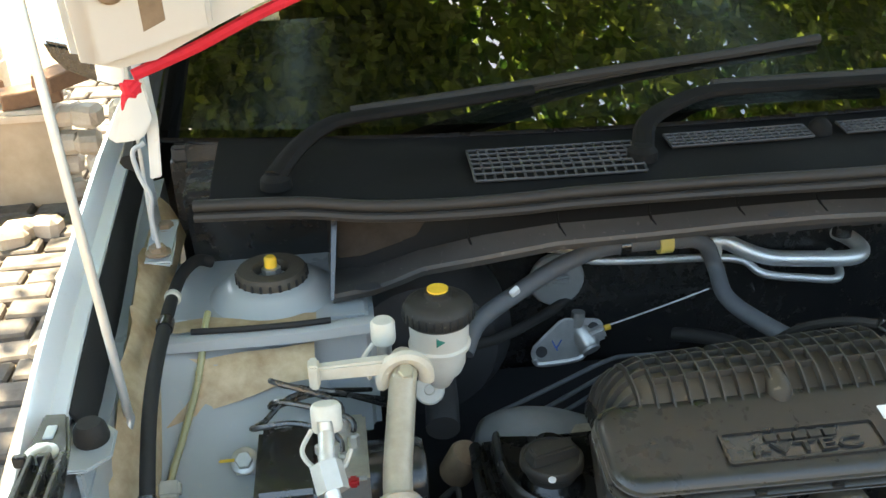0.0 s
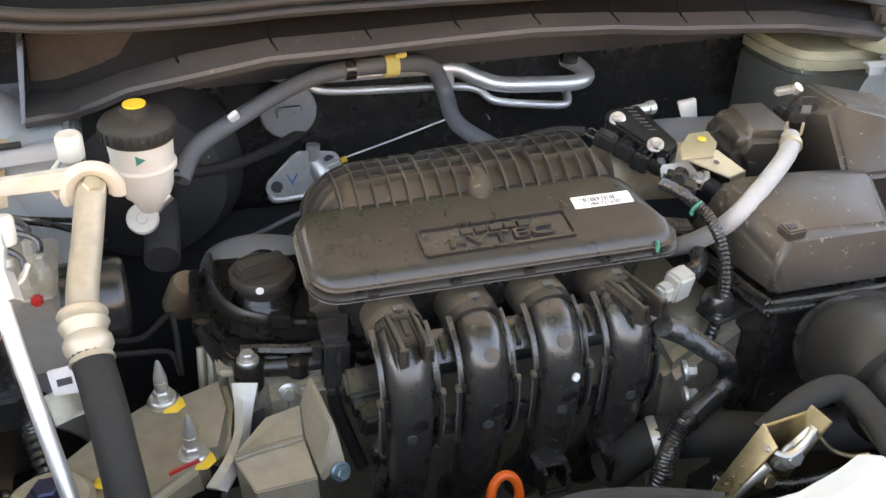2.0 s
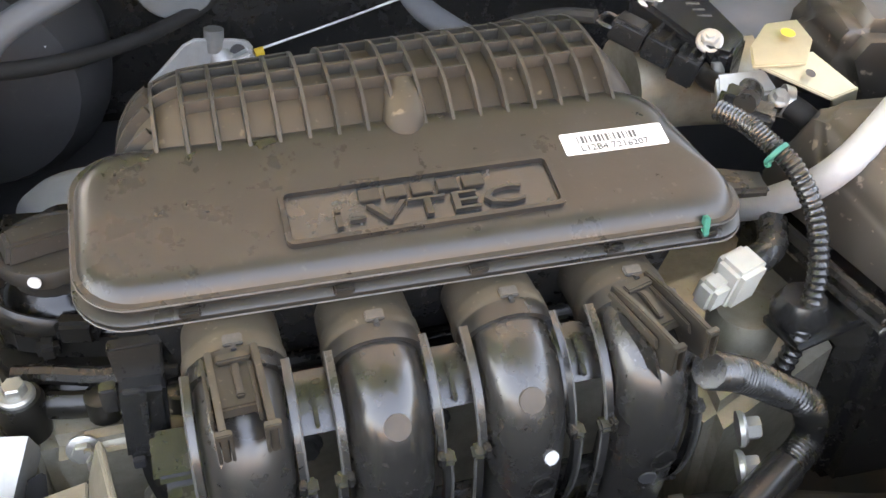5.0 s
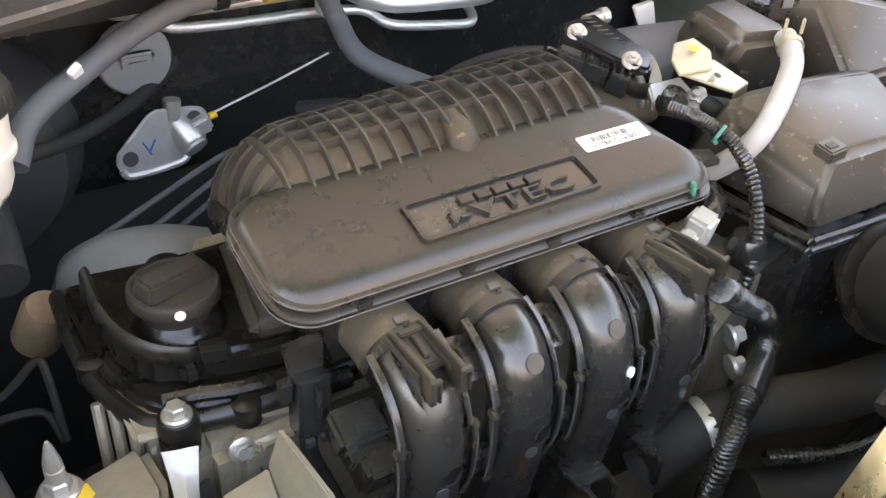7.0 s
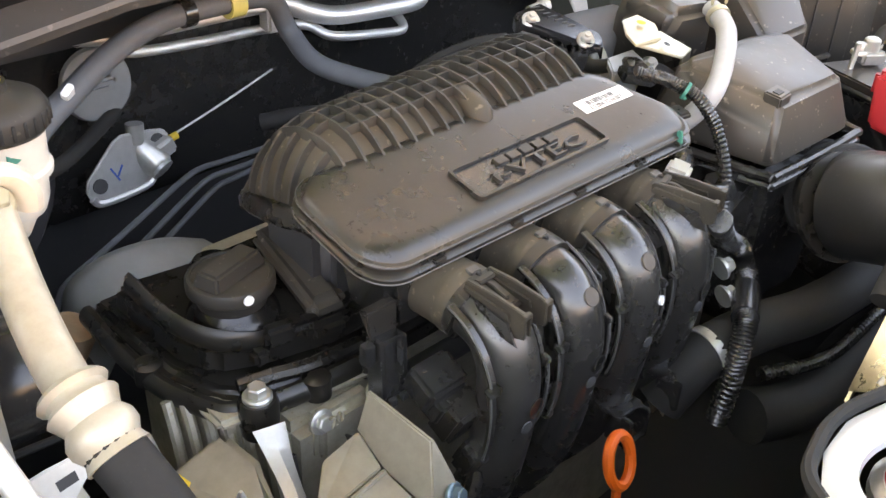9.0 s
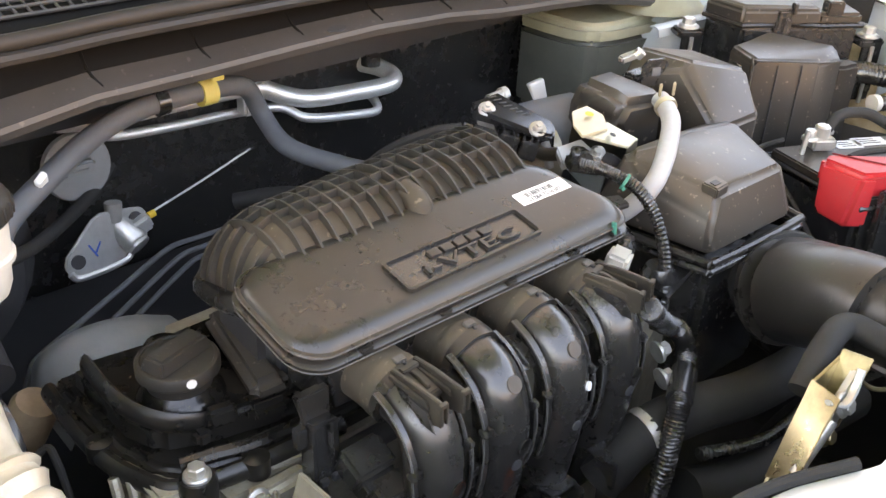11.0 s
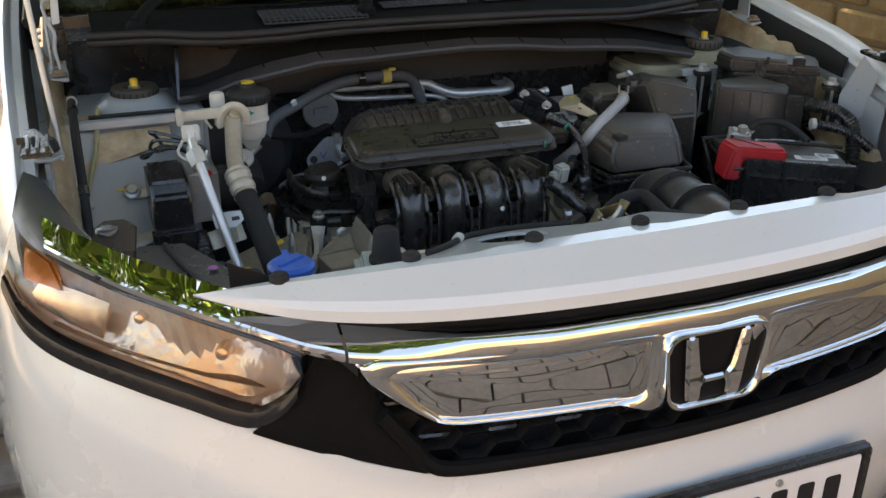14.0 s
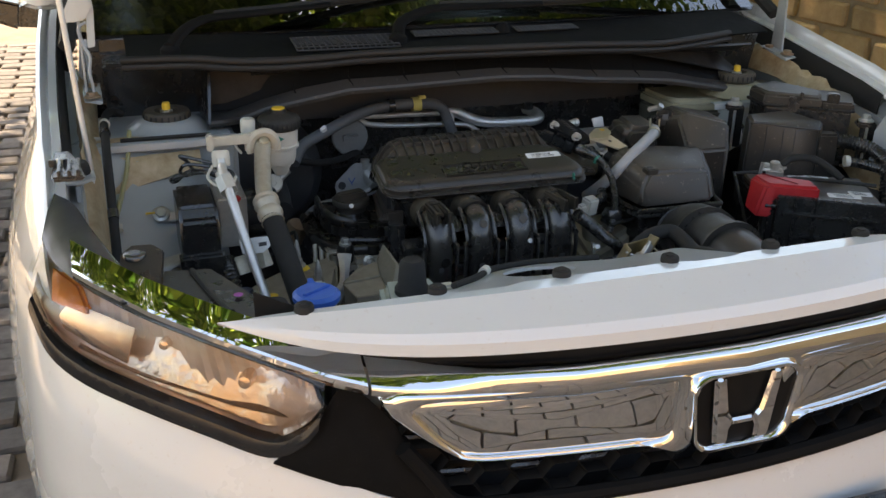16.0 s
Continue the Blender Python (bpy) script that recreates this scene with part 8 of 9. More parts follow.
part("thin_hose", tube([(-0.030, 0.80, 0.86), (-0.010, 0.775, 0.892), (0.020, 0.748, 0.912), (0.042, 0.728, 0.918)], 0.0048, 8, 6), M["rubber"], None, "thin black vacuum hose beside the plenum", category="hose")
gb = thing("gearbox", (0.09, 0.56, 0.60), "stained cast gearbox housing below the plenum", "gearbox")
part("housing", hull([(0.04, 0.50, 0.77), (0.14, 0.53, 0.80), (0.14, 0.62, 0.80), (0.04, 0.60, 0.80), (0.04, 0.50, 0.60), (0.14, 0.53, 0.60), (0.14, 0.62, 0.60)], 0.01), M["cast"], gb)
part("breather_boss", lathe([(0.02, 0), (0.022, 0.02), (0.018, 0.03), (0, 0.03)], Matrix.Translation((0.075, 0.545, 0.785)), 18), M["cast"], gb)
# coil plug beside the first runner
cp = thing("coil_connector", (-0.266, 0.545, 0.79), "black wiring connector hanging beside the first runner", "connector")
part("holder_plate", hull([(-0.278, 0.548, 0.866), (-0.252, 0.548, 0.866), (-0.276, 0.545, 0.842), (-0.254, 0.545, 0.842), (-0.278, 0.556, 0.866), (-0.252, 0.556, 0.866)], 0.001), M["plastic"], cp)
part("connector_body", box((-0.266, 0.541, 0.826), (0.022, 0.018, 0.044), 0.002, rot=(-8, 4, 0)), M["plastic2"], cp)
part("latch_bar", box((-0.265, 0.530, 0.838), (0.003, 0.004, 0.026), 0.0006, rot=(-8, 4, 0)), M["plastic2"], cp)
for dx in (-0.005, 0.005):
    part("socket", box((-0.268 + dx, 0.5275, 0.806), (0.006, 0.004, 0.006), 0.0006), M["dark"], cp)
part("side_tab", box((-0.281, 0.543, 0.840), (0.008, 0.008, 0.016), 0.001), M["plastic2"], cp)
part("wire_tail", tube([(-0.267, 0.541, 0.804), (-0.269, 0.538, 0.785), (-0.262, 0.530, 0.760), (-0.25, 0.52, 0.72)], 0.006, 8, 5), M["rubber"], cp)
part("box_stay", join(box((0.112, 0.520, 0.826), (0.075, 0.03, 0.006), 0.002, rot=(0, -4, 10)), lathe([(0.016, 0), (0.017, 0.006), (0.012, 0.016), (0, 0.016)], Matrix.Translation((0.090, 0.520, 0.828)), 16)), M["plastic2"], airbox, "black support stay with a rubber bush")

# ---- air box details ----
RIM = [(0.106, 0.62, 0.846), (0.110, 0.575, 0.846), (0.122, 0.498, 0.846), (0.135, 0.488, 0.8465), (0.253, 0.482, 0.848), (0.270, 0.495, 0.848), (0.293, 0.60, 0.848)]
part("lid_rim", tube(RIM, 0.0040, 8, 5), M["plastic"], airbox)
part("base_rim", tube([(x, y, z - 0.0088) for x, y, z in RIM], 0.0036, 8, 5), M["plastic2"], airbox)
part("lid_tab", join(hull([(0.138, 0.522, 0.9105), (0.140, 0.506, 0.908), (0.160, 0.507, 0.9085), (0.160, 0.523, 0.911), (0.138, 0.522, 0.900), (0.140, 0.506, 0.898), (0.160, 0.507, 0.898)], 0.0015)), M["dusty"], airbox)
part("tab_slot", box((0.147, 0.5135, 0.9100), (0.009, 0.006, 0.001), 0.0, rot=(8, 0, 0)), M["dark"], airbox)
part("side_clip", hull([(0.268, 0.508, 0.880), (0.274, 0.520, 0.880), (0.272, 0.505, 0.83), (0.280, 0.520, 0.83), (0.266, 0.520, 0.85)], 0.002), M["plastic2"], airbox, "black clip of the filter box")
part("outlet_duct", hull([(0.180, 0.640, 0.936), (0.228, 0.628, 0.938), (0.240, 0.645, 0.938), (0.180, 0.665, 0.944), (0.19, 0.71, 0.942), (0.245, 0.715, 0.938), (0.165, 0.70, 0.925), (0.170, 0.645, 0.915), (0.185, 0.635, 0.88), (0.240, 0.635, 0.88), (0.245, 0.715, 0.86), (0.17, 0.71, 0.86)], 0.012, 4), M["dusty"], airbox, "dusty black outlet duct")
part("outlet_tab", join(prism([(-0.016, -0.016), (0.014, -0.016), (0.016, 0.008), (0.010, 0.013), (-0.010, 0.013), (-0.016, 0.006)], 0.004, pose(0.268, 0.675, 0.942, 90, 0, -20), 0.001), box((0.262, 0.690, 0.928), (0.03, 0.02, 0.02), 0.003)), M["plastic2"], airbox, "black tab with a square hole")
part("tab_hole", prism([(-0.005, -0.004), (0.005, -0.004), (0.005, 0.005), (-0.005, 0.005)], 0.001, pose(0.2665, 0.6704, 0.942, 90, 0, -20), 0), M["greyrub"], airbox)
part("outlet_screw", join(box((0.262, 0.704, 0.950), (0.022, 0.010, 0.008), 0.002, rot=(0, -14, -20)), lathe([(0.006, 0), (0.006, 0.008), (0, 0.008)], aim((0.270, 0.70, 0.950), (0.3, -0.5, 0.8)), 8)), M["steel"], airbox)
# ---- intake duct details ----
part("duct_collar", tube([(0.180, 0.435, 0.820), (0.166, 0.40, 0.838), (0.156, 0.368, 0.848), (0.151, 0.348, 0.851)], 0.0465, 24, 5), M["ductpl"], intake, "wider collar of the duct")
for k, (c, ax) in enumerate((((0.186, 0.448, 0.812), (-0.35, -0.8, 0.5)), ((0.151, 0.348, 0.851), (-0.25, -0.95, 0.14)), ((0.138, 0.272, 0.8595), (-0.12, -1, 0.04)))):
    part("duct_ring", lathe([(0.040, 0.003), (0.049, 0.003), (0.049, -0.003), (0.040, -0.003)], aim(c, ax), 28), M["plastic"], intake)
part("duct_seam", tube([(0.118, 0.352, 0.828), (0.102, 0.30, 0.838), (0.095, 0.25, 0.842), (0.092, 0.20, 0.838)], 0.0035, 6, 5), M["plastic"], intake)
part("duct_flange", tube([(0.02, 0.345, 0.845), (0.055, 0.350, 0.866), (0.088, 0.350, 0.870), (0.092, 0.32, 0.868), (0.078, 0.269, 0.872), (0.072, 0.232, 0.884), (0.075, 0.20, 0.890)], 0.0105, 12, 6), M["rubber"], intake, "black rubber edge of the duct")

# ---- battery details ----
part("battery_top", hull([(0.42 + (x - 0.42) * 0.96, 0.47 + (y - 0.47) * 0.96, z) for x, y in BO for z in (0.845, 0.8565)], 0.002), M["dusty"], battery)
part("case_lip", tube([(x, y, 0.846) for x, y in BO + BO[:1]], 0.0035, 6, 1), M["plastic2"], battery)
part("cover_skirt", hull([(0.3375, 0.507, 0.8795), (0.333, 0.459, 0.8795), (0.350, 0.449, 0.8785), (0.362, 0.500, 0.8795), (0.324, 0.497, 0.830), (0.320, 0.462, 0.826), (0.341, 0.446, 0.826), (0.355, 0.497, 0.830)], 0.004), M["red"], battery, "red side skirt")
guard = part("front_guard", hull([(0.346, 0.446, 0.868), (0.343, 0.437, 0.868), (0.495, 0.352, 0.862), (0.502, 0.366, 0.862), (0.346, 0.446, 0.72), (0.343, 0.437, 0.72), (0.495, 0.352, 0.72), (0.502, 0.366, 0.72)], 0.002), M["plastic2"], battery, "black plastic battery guard")
for x, y in ((0.368, 0.423), (0.395, 0.408)):
    part("guard_rib", box((x, y, 0.80), (0.006, 0.010, 0.135), 0.002, rot=(0, 0, -29)), M["plastic2"], guard)
for x, y, z, w in ((0.415, 0.396, 0.838, 0.15), (0.430, 0.388, 0.800, 0.12)):
    part("guard_rail", box((x, y, z), (w, 0.010, 0.006), 0.002, rot=(0, 2, -29)), M["plastic2"], guard)
part("hold_down_bar", tube([(0.398, 0.502, 0.868), (0.42, 0.495, 0.871), (0.455, 0.476, 0.871), (0.50, 0.448, 0.870), (0.53, 0.43, 0.868)], 0.0055, 8, 4, flat=0.6), M["rubber"], battery)
part("terminal_clamp", join(box((0.416, 0.545, 0.866), (0.028, 0.022, 0.014), 0.003, rot=(0, 0, -35)), lathe([(0.0085, 0), (0.0085, 0.018), (0.006, 0.020), (0, 0.020)], Matrix.Translation((0.415, 0.546, 0.866)), 14), bolt((0.402, 0.552, 0.870), 0.006, 0.012), box((0.430, 0.548, 0.874), (0.018, 0.010, 0.008), 0.002, rot=(0, 10, -15))), M["steel"], battery, "grey battery terminal clamp")
part("battery_lead", tube([(0.430, 0.548, 0.876), (0.448, 0.548, 0.886), (0.470, 0.543, 0.888), (0.490, 0.530, 0.885), (0.505, 0.508, 0.873), (0.512, 0.49, 0.862)], 0.0062, 10, 6), M["rubber"], battery, "black battery lead")
for x, y, w in ((0.455, 0.532, 0.016), (0.485, 0.520, 0.020), (0.468, 0.430, 0.026), (0.50, 0.43, 0.018)):
    lab_ = part("battery_label", prism(rounded(w, w, -0.010, 0.010, 0.001, 2), 0.0006, pose(x, y, 0.8567, 0, 0, -30), 0), M["label"], battery, "pale printed battery label")
    for k in range(3):
        part("print_bar", xform(box((-0.002 * k, -0.005 + 0.005 * k, 0.0008), (w * 1.1, 0.0016, 0.0004), 0), pose(x, y, 0.8567, 0, 0, -30)), M["ink"], lab_)
part("hold_rod", tube([(0.372, 0.556, 0.79), (0.390, 0.552, 0.850), (0.393, 0.551, 0.884)], 0.003, 8, 1), M["steel"], battery)
part("tray_edge", tube([(0.318, 0.452, 0.72), (0.335, 0.50, 0.80), (0.362, 0.580, 0.852), (0.376, 0.594, 0.853), (0.42, 0.590, 0.852)], 0.003, 6, 3), M["plastic"], battery)
part("battery_tray", hull([(x, y, z) for x, y in ((0.335, 0.55), (0.31, 0.42), (0.56, 0.35), (0.595, 0.50)) for z in (0.64, 0.70)], 0.006), M["plastic2"], battery)

# ---- fuse box details ----
part("cover_edge", tube([(0.431, 0.652, 0.80), (0.4335, 0.6515, 0.918), (0.437, 0.650, 0.9245), (0.497, 0.603, 0.9235), (0.546, 0.600, 0.916)], 0.0014, 6, 2), M["worn"], fuse1)
part("corner_ear", hull([(0.430, 0.664, 0.918), (0.422, 0.660, 0.916), (0.434, 0.680, 0.918), (0.430, 0.664, 0.905), (0.436, 0.672, 0.896)], 0.001), M["plastic2"], fuse1)
for u in (0.36, 0.72):
    part("cover_groove", box((0.434 + 0.063 * u, 0.6505 - 0.050 * u, 0.845), (0.0016, 0.0016, 0.15), 0.0005, 1, (0, 0, -38)), M["dark"], fuse1)
part("lower_case", hull([(0.60 + (x - 0.60) * 0.965, 0.71 + (y - 0.71) * 0.965, z) for x, y in F2 for z in (0.83, 0.934)], 0.004), M["plastic2"], fuse2)
part("case_seam", tube([(x, y, 0.9365) for x, y in F2 + F2[:1]], 0.0030, 6, 1), M["plastic"], fuse2)
part("latch", join(box((0.552, 0.6865, 0.936), (0.020, 0.008, 0.040), 0.002, rot=(0, 0, -31)), box((0.552, 0.682, 0.936), (0.012, 0.008, 0.022), 0.002, rot=(0, 0, -31)), box((0.5615, 0.680, 0.958), (0.006, 0.008, 0.014), 0.001, rot=(0, 0, -31))), M["plastic2"], fuse2)
part("lid_block", box((0.612, 0.655, 0.957), (0.022, 0.018, 0.018), 0.002, rot=(0, 0, -34)), M["plastic2"], fuse2)
for c in ((0.491, 0.781, 0.917), (0.674, 0.629, 0.910)):
    st = part("mount_stay", join(box(c, (0.035, 0.028, 0.010), 0.003, rot=(0, 0, -30)), box((c[0], c[1] - 0.008, c[2] - 0.04), (0.028, 0.004, 0.075), 0.001, rot=(0, 0, -30))), M["plastic2"], fuse2, "black mounting stay")
    part("stay_bolt", join(bolt((c[0], c[1], c[2] + 0.006), 0.008, 0.012), lathe([(0.014, 0), (0.014, 0.002), (0, 0.002)], Matrix.Translation((c[0], c[1], c[2] + 0.0055)), 18)), M["bright"], st)
    part("stay_rod", tube([(c[0] - 0.006, c[1] - 0.012, c[2] - 0.004), (c[0] - 0.006, c[1] - 0.012, c[2] - 0.08)], 0.0028, 6, 1), M["steel"], st)
side = thing("harness_loom", (0.60, 0.56, 0.85), "thick black corrugated wiring loom beside the fuse box", "cable")
part("loom", corrugated([(0.588, 0.604, 0.893), (0.612, 0.590, 0.890), (0.638, 0.565, 0.882), (0.648, 0.535, 0.865), (0.645, 0.52, 0.835), (0.63, 0.50, 0.80)], 0.013, 0.006), M["plastic2"], side)
part("loom_branch", corrugated([(0.585, 0.565, 0.865), (0.61, 0.55, 0.862), (0.640, 0.53, 0.852), (0.66, 0.49, 0.83)], 0.009, 0.006), M["plastic2"], side)
part("white_tape", lathe([(0.0105, 0), (0.0105, 0.008)], aim((0.582, 0.566, 0.865), (1, -0.4, 0)), 14), M["white"], side)
wing_ = part("lamp_stay", join(prism([(0, 0), (0.045, 0.02), (0.06, 0.10), (0.03, 0.135), (0.0, 0.06)], 0.003, pose(0.668, 0.598, 0.845, 90, 0, -40), 0.001)), M["inner"], None, "mint-white painted metal stay with two holes", category="bracket")
for z in (0.885, 0.905):
    part("stay_hole", lathe([(0.006, 0), (0, 0.0005)], aim((0.689, 0.577, z + 0.01), (-0.64, -0.77, 0)), 12), M["dark"], wing_)

# ---- front support, radiator cap, latch, tanks ----
def sup_back(x):
    return interp(x, [(-0.40, 0.165), (-0.31, 0.18), (-0.26, 0.225), (-0.215, 0.281), (-0.18, 0.296), (-0.145, 0.299), (-0.107, 0.286), (-0.061, 0.258), (-0.02, 0.259), (0.02, 0.271), (0.048, 0.283), (0.06, 0.275), (0.066, 0.20), (0.073, 0.150), (0.20, 0.142), (0.40, 0.145)])


def sup_z(y):
    return 0.926 - 0.33 * (y - 0.13)


nx, ny = 121, 21
hx, hy, ha, hb = -0.170, 0.238, 0.046, 0.040
b = bmesh.new()
gv = []
for i in range(nx):
    x = -0.40 + 0.80 * i / (nx - 1)
    col = []
    for j in range(ny):
        y = 0.135 + (sup_back(x) - 0.135) * j / (ny - 1)
        col.append(b.verts.new((x, y, sup_z(y))))
    gv.append(col)
for v in b.verts:
    q = math.hypot((v.co.x - hx) / ha, (v.co.y - hy) / hb)
    if 0.80 < q < 1.18:
        v.co.x, v.co.y = hx + (v.co.x - hx) / q, hy + (v.co.y - hy) / q
        v.co.z = sup_z(v.co.y)
for i in range(nx - 1):
    for j in range(ny - 1):
        q = [gv[i][j], gv[i + 1][j], gv[i + 1][j + 1], gv[i][j + 1]]
        c = sum((v.co for v in q), Vector()) / 4
        if math.hypot((c.x - hx) / ha, (c.y - hy) / hb) > 1.0:
            b.faces.new(q)
bmesh.ops.delete(b, geom=[v for v in b.verts if not v.link_faces], context="VERTS")
bmesh.ops.recalc_face_normals(b, faces=b.faces)
bmesh.ops.solidify(b, geom=b.faces[:], thickness=0.004)
part("bulkhead_panel", b, M["inner2"], car, "white painted bulkhead panel with a round opening")
part("bulkhead_seal", tube([(x, sup_back(x) + 0.004, sup_z(sup_back(x)) + 0.002) for x in (-0.30, -0.26, -0.215, -0.18, -0.145, -0.107, -0.07)], 0.0042, 8, 5), M["rubber"], car)
part("seal_tape", lathe([(0.0065, 0), (0.0065, 0.014)], aim((-0.236, 0.262, 0.886), (0.6, 0.75, -0.1)), 12), M["white"], car)
rad = thing("radiator", (-0.15, 0.25, 0.5), "radiator with a metal pressure cap", "radiator")
part("core", box((-0.05, 0.26, 0.62), (0.62, 0.03, 0.40), 0.004), M["dark"], rad)
part("filler_neck", lathe([(0.022, 0), (0.022, 0.03)], Matrix.Translation((-0.152, 0.246, 0.82)), 20), M["steel"], rad)
part("pressure_cap", join(lathe([(0.029, 0), (0.031, 0.003), (0.031, 0.010), (0.026, 0.013), (0, 0.013)], Matrix.Translation((-0.152, 0.246, 0.848)), 28), box((-0.152, 0.246, 0.853), (0.092, 0.026, 0.006), 0.003, rot=(0, 0, 20))), M["steel"], rad, "metal radiator cap")
part("cap_label_white", lathe([(0.025, 0), (0.025, 0.0006), (0, 0.0006)], Matrix.Translation((-0.152, 0.246, 0.8612)), 28), M["label"], rad)
part("cap_label_red", prism([(0.0245 * math.cos(radians(a)), 0.0245 * math.sin(radians(a))) for a in range(20, 201, 12)], 0.0006, pose(-0.152, 0.246, 0.8620, 0, 0, -8), 0), M["red"], rad)
for k in range(4):
    part("label_bar", box((-0.150, 0.239 - 0.0038 * k, 0.8622), (0.030 - 0.005 * k, 0.0014, 0.0004), 0), M["ink"], rad)
latch = thing("bonnet_latch", (0.06, 0.33, 0.80), "yellow-plated bonnet latch mechanism", "latch")
def sheet(pts, th=0.0024):
    """A thin folded plate through four points."""
    a_, b_, c_ = (Vector(p) for p in pts[:3])
    n_v = (b_ - a_).cross(c_ - a_).normalized() * th
    return hull([Vector(p) for p in pts] + [Vector(p) + n_v for p in pts], 0.0006)


part("latch_plate", sheet([(-0.030, 0.335, 0.790), (0.020, 0.338, 0.790), (0.045, 0.335, 0.872), (0.008, 0.336, 0.866)]), M["latchm"], latch)
part("latch_cheek", sheet([(-0.030, 0.335, 0.800), (0.008, 0.336, 0.868), (0.004, 0.312, 0.866), (-0.034, 0.312, 0.815)]), M["latchm"], latch)
part("latch_cheek", sheet([(0.020, 0.336, 0.815), (0.045, 0.334, 0.878), (0.046, 0.312, 0.880), (0.022, 0.314, 0.830)]), M["latchm"], latch)
part("latch_claw", hull([(0.010, 0.324, 0.840), (0.036, 0.322, 0.872), (0.042, 0.320, 0.866), (0.022, 0.322, 0.832), (0.010, 0.317, 0.840), (0.036, 0.315, 0.872), (0.042, 0.313, 0.866), (0.022, 0.315, 0.832)], 0.0015), M["steel"], latch, "bright steel claw")
part("latch_lever", tube([(0.000, 0.318, 0.862), (0.014, 0.312, 0.856), (0.026, 0.312, 0.862), (0.034, 0.314, 0.876)], 0.0032, 8, 5, flat=0.6), M["steel"], latch)
part("pivot_bolt", bolt((0.022, 0.316, 0.850), 0.0065, 0.008, axis=(0, -1, 0.4)), M["steel"], latch)
part("pivot_bolt", bolt((0.004, 0.316, 0.832), 0.0055, 0.008, axis=(0, -1, 0.4)), M["latchm"], latch)
part("latch_hook", tube([(0.044, 0.318, 0.862), (0.054, 0.310, 0.852), (0.066, 0.302, 0.850), (0.074, 0.296, 0.856)], 0.0018, 6, 5), M["latchm"], latch)
part("latch_spring", corrugated([(-0.028, 0.316, 0.815), (0.000, 0.312, 0.850)], 0.0045, 0.003), M["steel"], latch)
hz = thing("cooling_hose", (0.12, 0.42, 0.70), "thick black radiator hose low in the bay", "hose")
part("hose", tube([(-0.03, 0.47, 0.70), (0.0, 0.455, 0.742), (0.05, 0.44, 0.752), (0.12, 0.425, 0.745), (0.22, 0.42, 0.735), (0.33, 0.43, 0.71)], 0.021, 14, 6), M["rubber"], hz)
part("hose_clamp", lathe([(0.0225, 0), (0.0225, 0.008)], aim((0.0, 0.455, 0.742), (1, -0.25, 0.3)), 20), M["steel"], hz)
part("hose_clamp", lathe([(0.0225, 0), (0.0225, 0.008)], aim((0.25, 0.421, 0.73), (1, 0.05, -0.2)), 20), M["steel"], hz)
lz = thing("lower_hose", (0.12, 0.41, 0.64), "black lower radiator hose with a thin loom", "hose")
part("hose", tube([(0.03, 0.42, 0.68), (0.10, 0.40, 0.67), (0.20, 0.40, 0.68), (0.30, 0.40, 0.66)], 0.024, 14, 5), M["rubber"], lz)
part("thin_loom", corrugated([(0.05, 0.425, 0.712), (0.12, 0.40, 0.708), (0.20, 0.395, 0.718), (0.30, 0.40, 0.70)], 0.006, 0.005), M["plastic2"], lz)
expt = thing("coolant_tank", (-0.32, 0.27, 0.72), "pale green coolant expansion tank with a black cap", "coolant tank")
part("tank", hull([(-0.372, 0.215, 0.855), (-0.355, 0.322, 0.868), (-0.285, 0.315, 0.868), (-0.262, 0.21, 0.855), (-0.375, 0.21, 0.72), (-0.355, 0.33, 0.72), (-0.275, 0.325, 0.72), (-0.255, 0.21, 0.72)], 0.010, 3), M["greentank"], expt)
part("tank_cap", lathe([(0.022, 0), (0.022, 0.006), (0.0185, 0.010), (0.0155, 0.040), (0.012, 0.044), (0, 0.044)], Matrix.Translation((-0.323, 0.280, 0.864)), 20), M["rubber"], expt, "tall black rubber cap")
part("tank_lug", box((-0.283, 0.262, 0.868), (0.018, 0.014, 0.02), 0.003), M["cream"], expt)
wash = thing("washer_filler", (-0.443, 0.285, 0.80), "blue washer fluid cap on a pale filler neck", "washer filler")
part("neck", lathe([(0.020, 0.76), (0.022, 0.80), (0.025, 0.868)], Matrix.Translation((-0.443, 0.283, 0)), 22), M["tank"], wash)
part("cap", join(lathe([(0.027, 0.868), (0.029, 0.871), (0.029, 0.877), (0.024, 0.881), (0, 0.881)], Matrix.Translation((-0.443, 0.283, 0)), 30), hull([(-0.450, 0.308, 0.870), (-0.436, 0.308, 0.870), (-0.448, 0.322, 0.882), (-0.439, 0.322, 0.882), (-0.450, 0.308, 0.878), (-0.436, 0.308, 0.878)], 0.002), box((-0.443, 0.283, 0.882), (0.040, 0.006, 0.004), 0.001, rot=(0, 0, 30))), M["blue"], wash, "bright blue snap cap")
tray = thing("corner_tray", (-0.56, 0.32, 0.80), "dusty black plastic cover beside the headlamp", "cover")
part("cover", hull([(-0.63, 0.37, 0.868), (-0.615, 0.43, 0.868), (-0.55, 0.42, 0.868), (-0.515, 0.335, 0.870), (-0.475, 0.235, 0.872), (-0.545, 0.235, 0.872), (-0.63, 0.31, 0.87), (-0.63, 0.37, 0.80), (-0.55, 0.42, 0.80), (-0.475, 0.235, 0.80), (-0.545, 0.235, 0.80)], 0.006, 3), M["plastic"], tray)
part("cover_rib", tube([(-0.578, 0.41, 0.871), (-0.562, 0.33, 0.873), (-0.545, 0.27, 0.874)], 0.004, 6, 3), M["plastic"], tray)
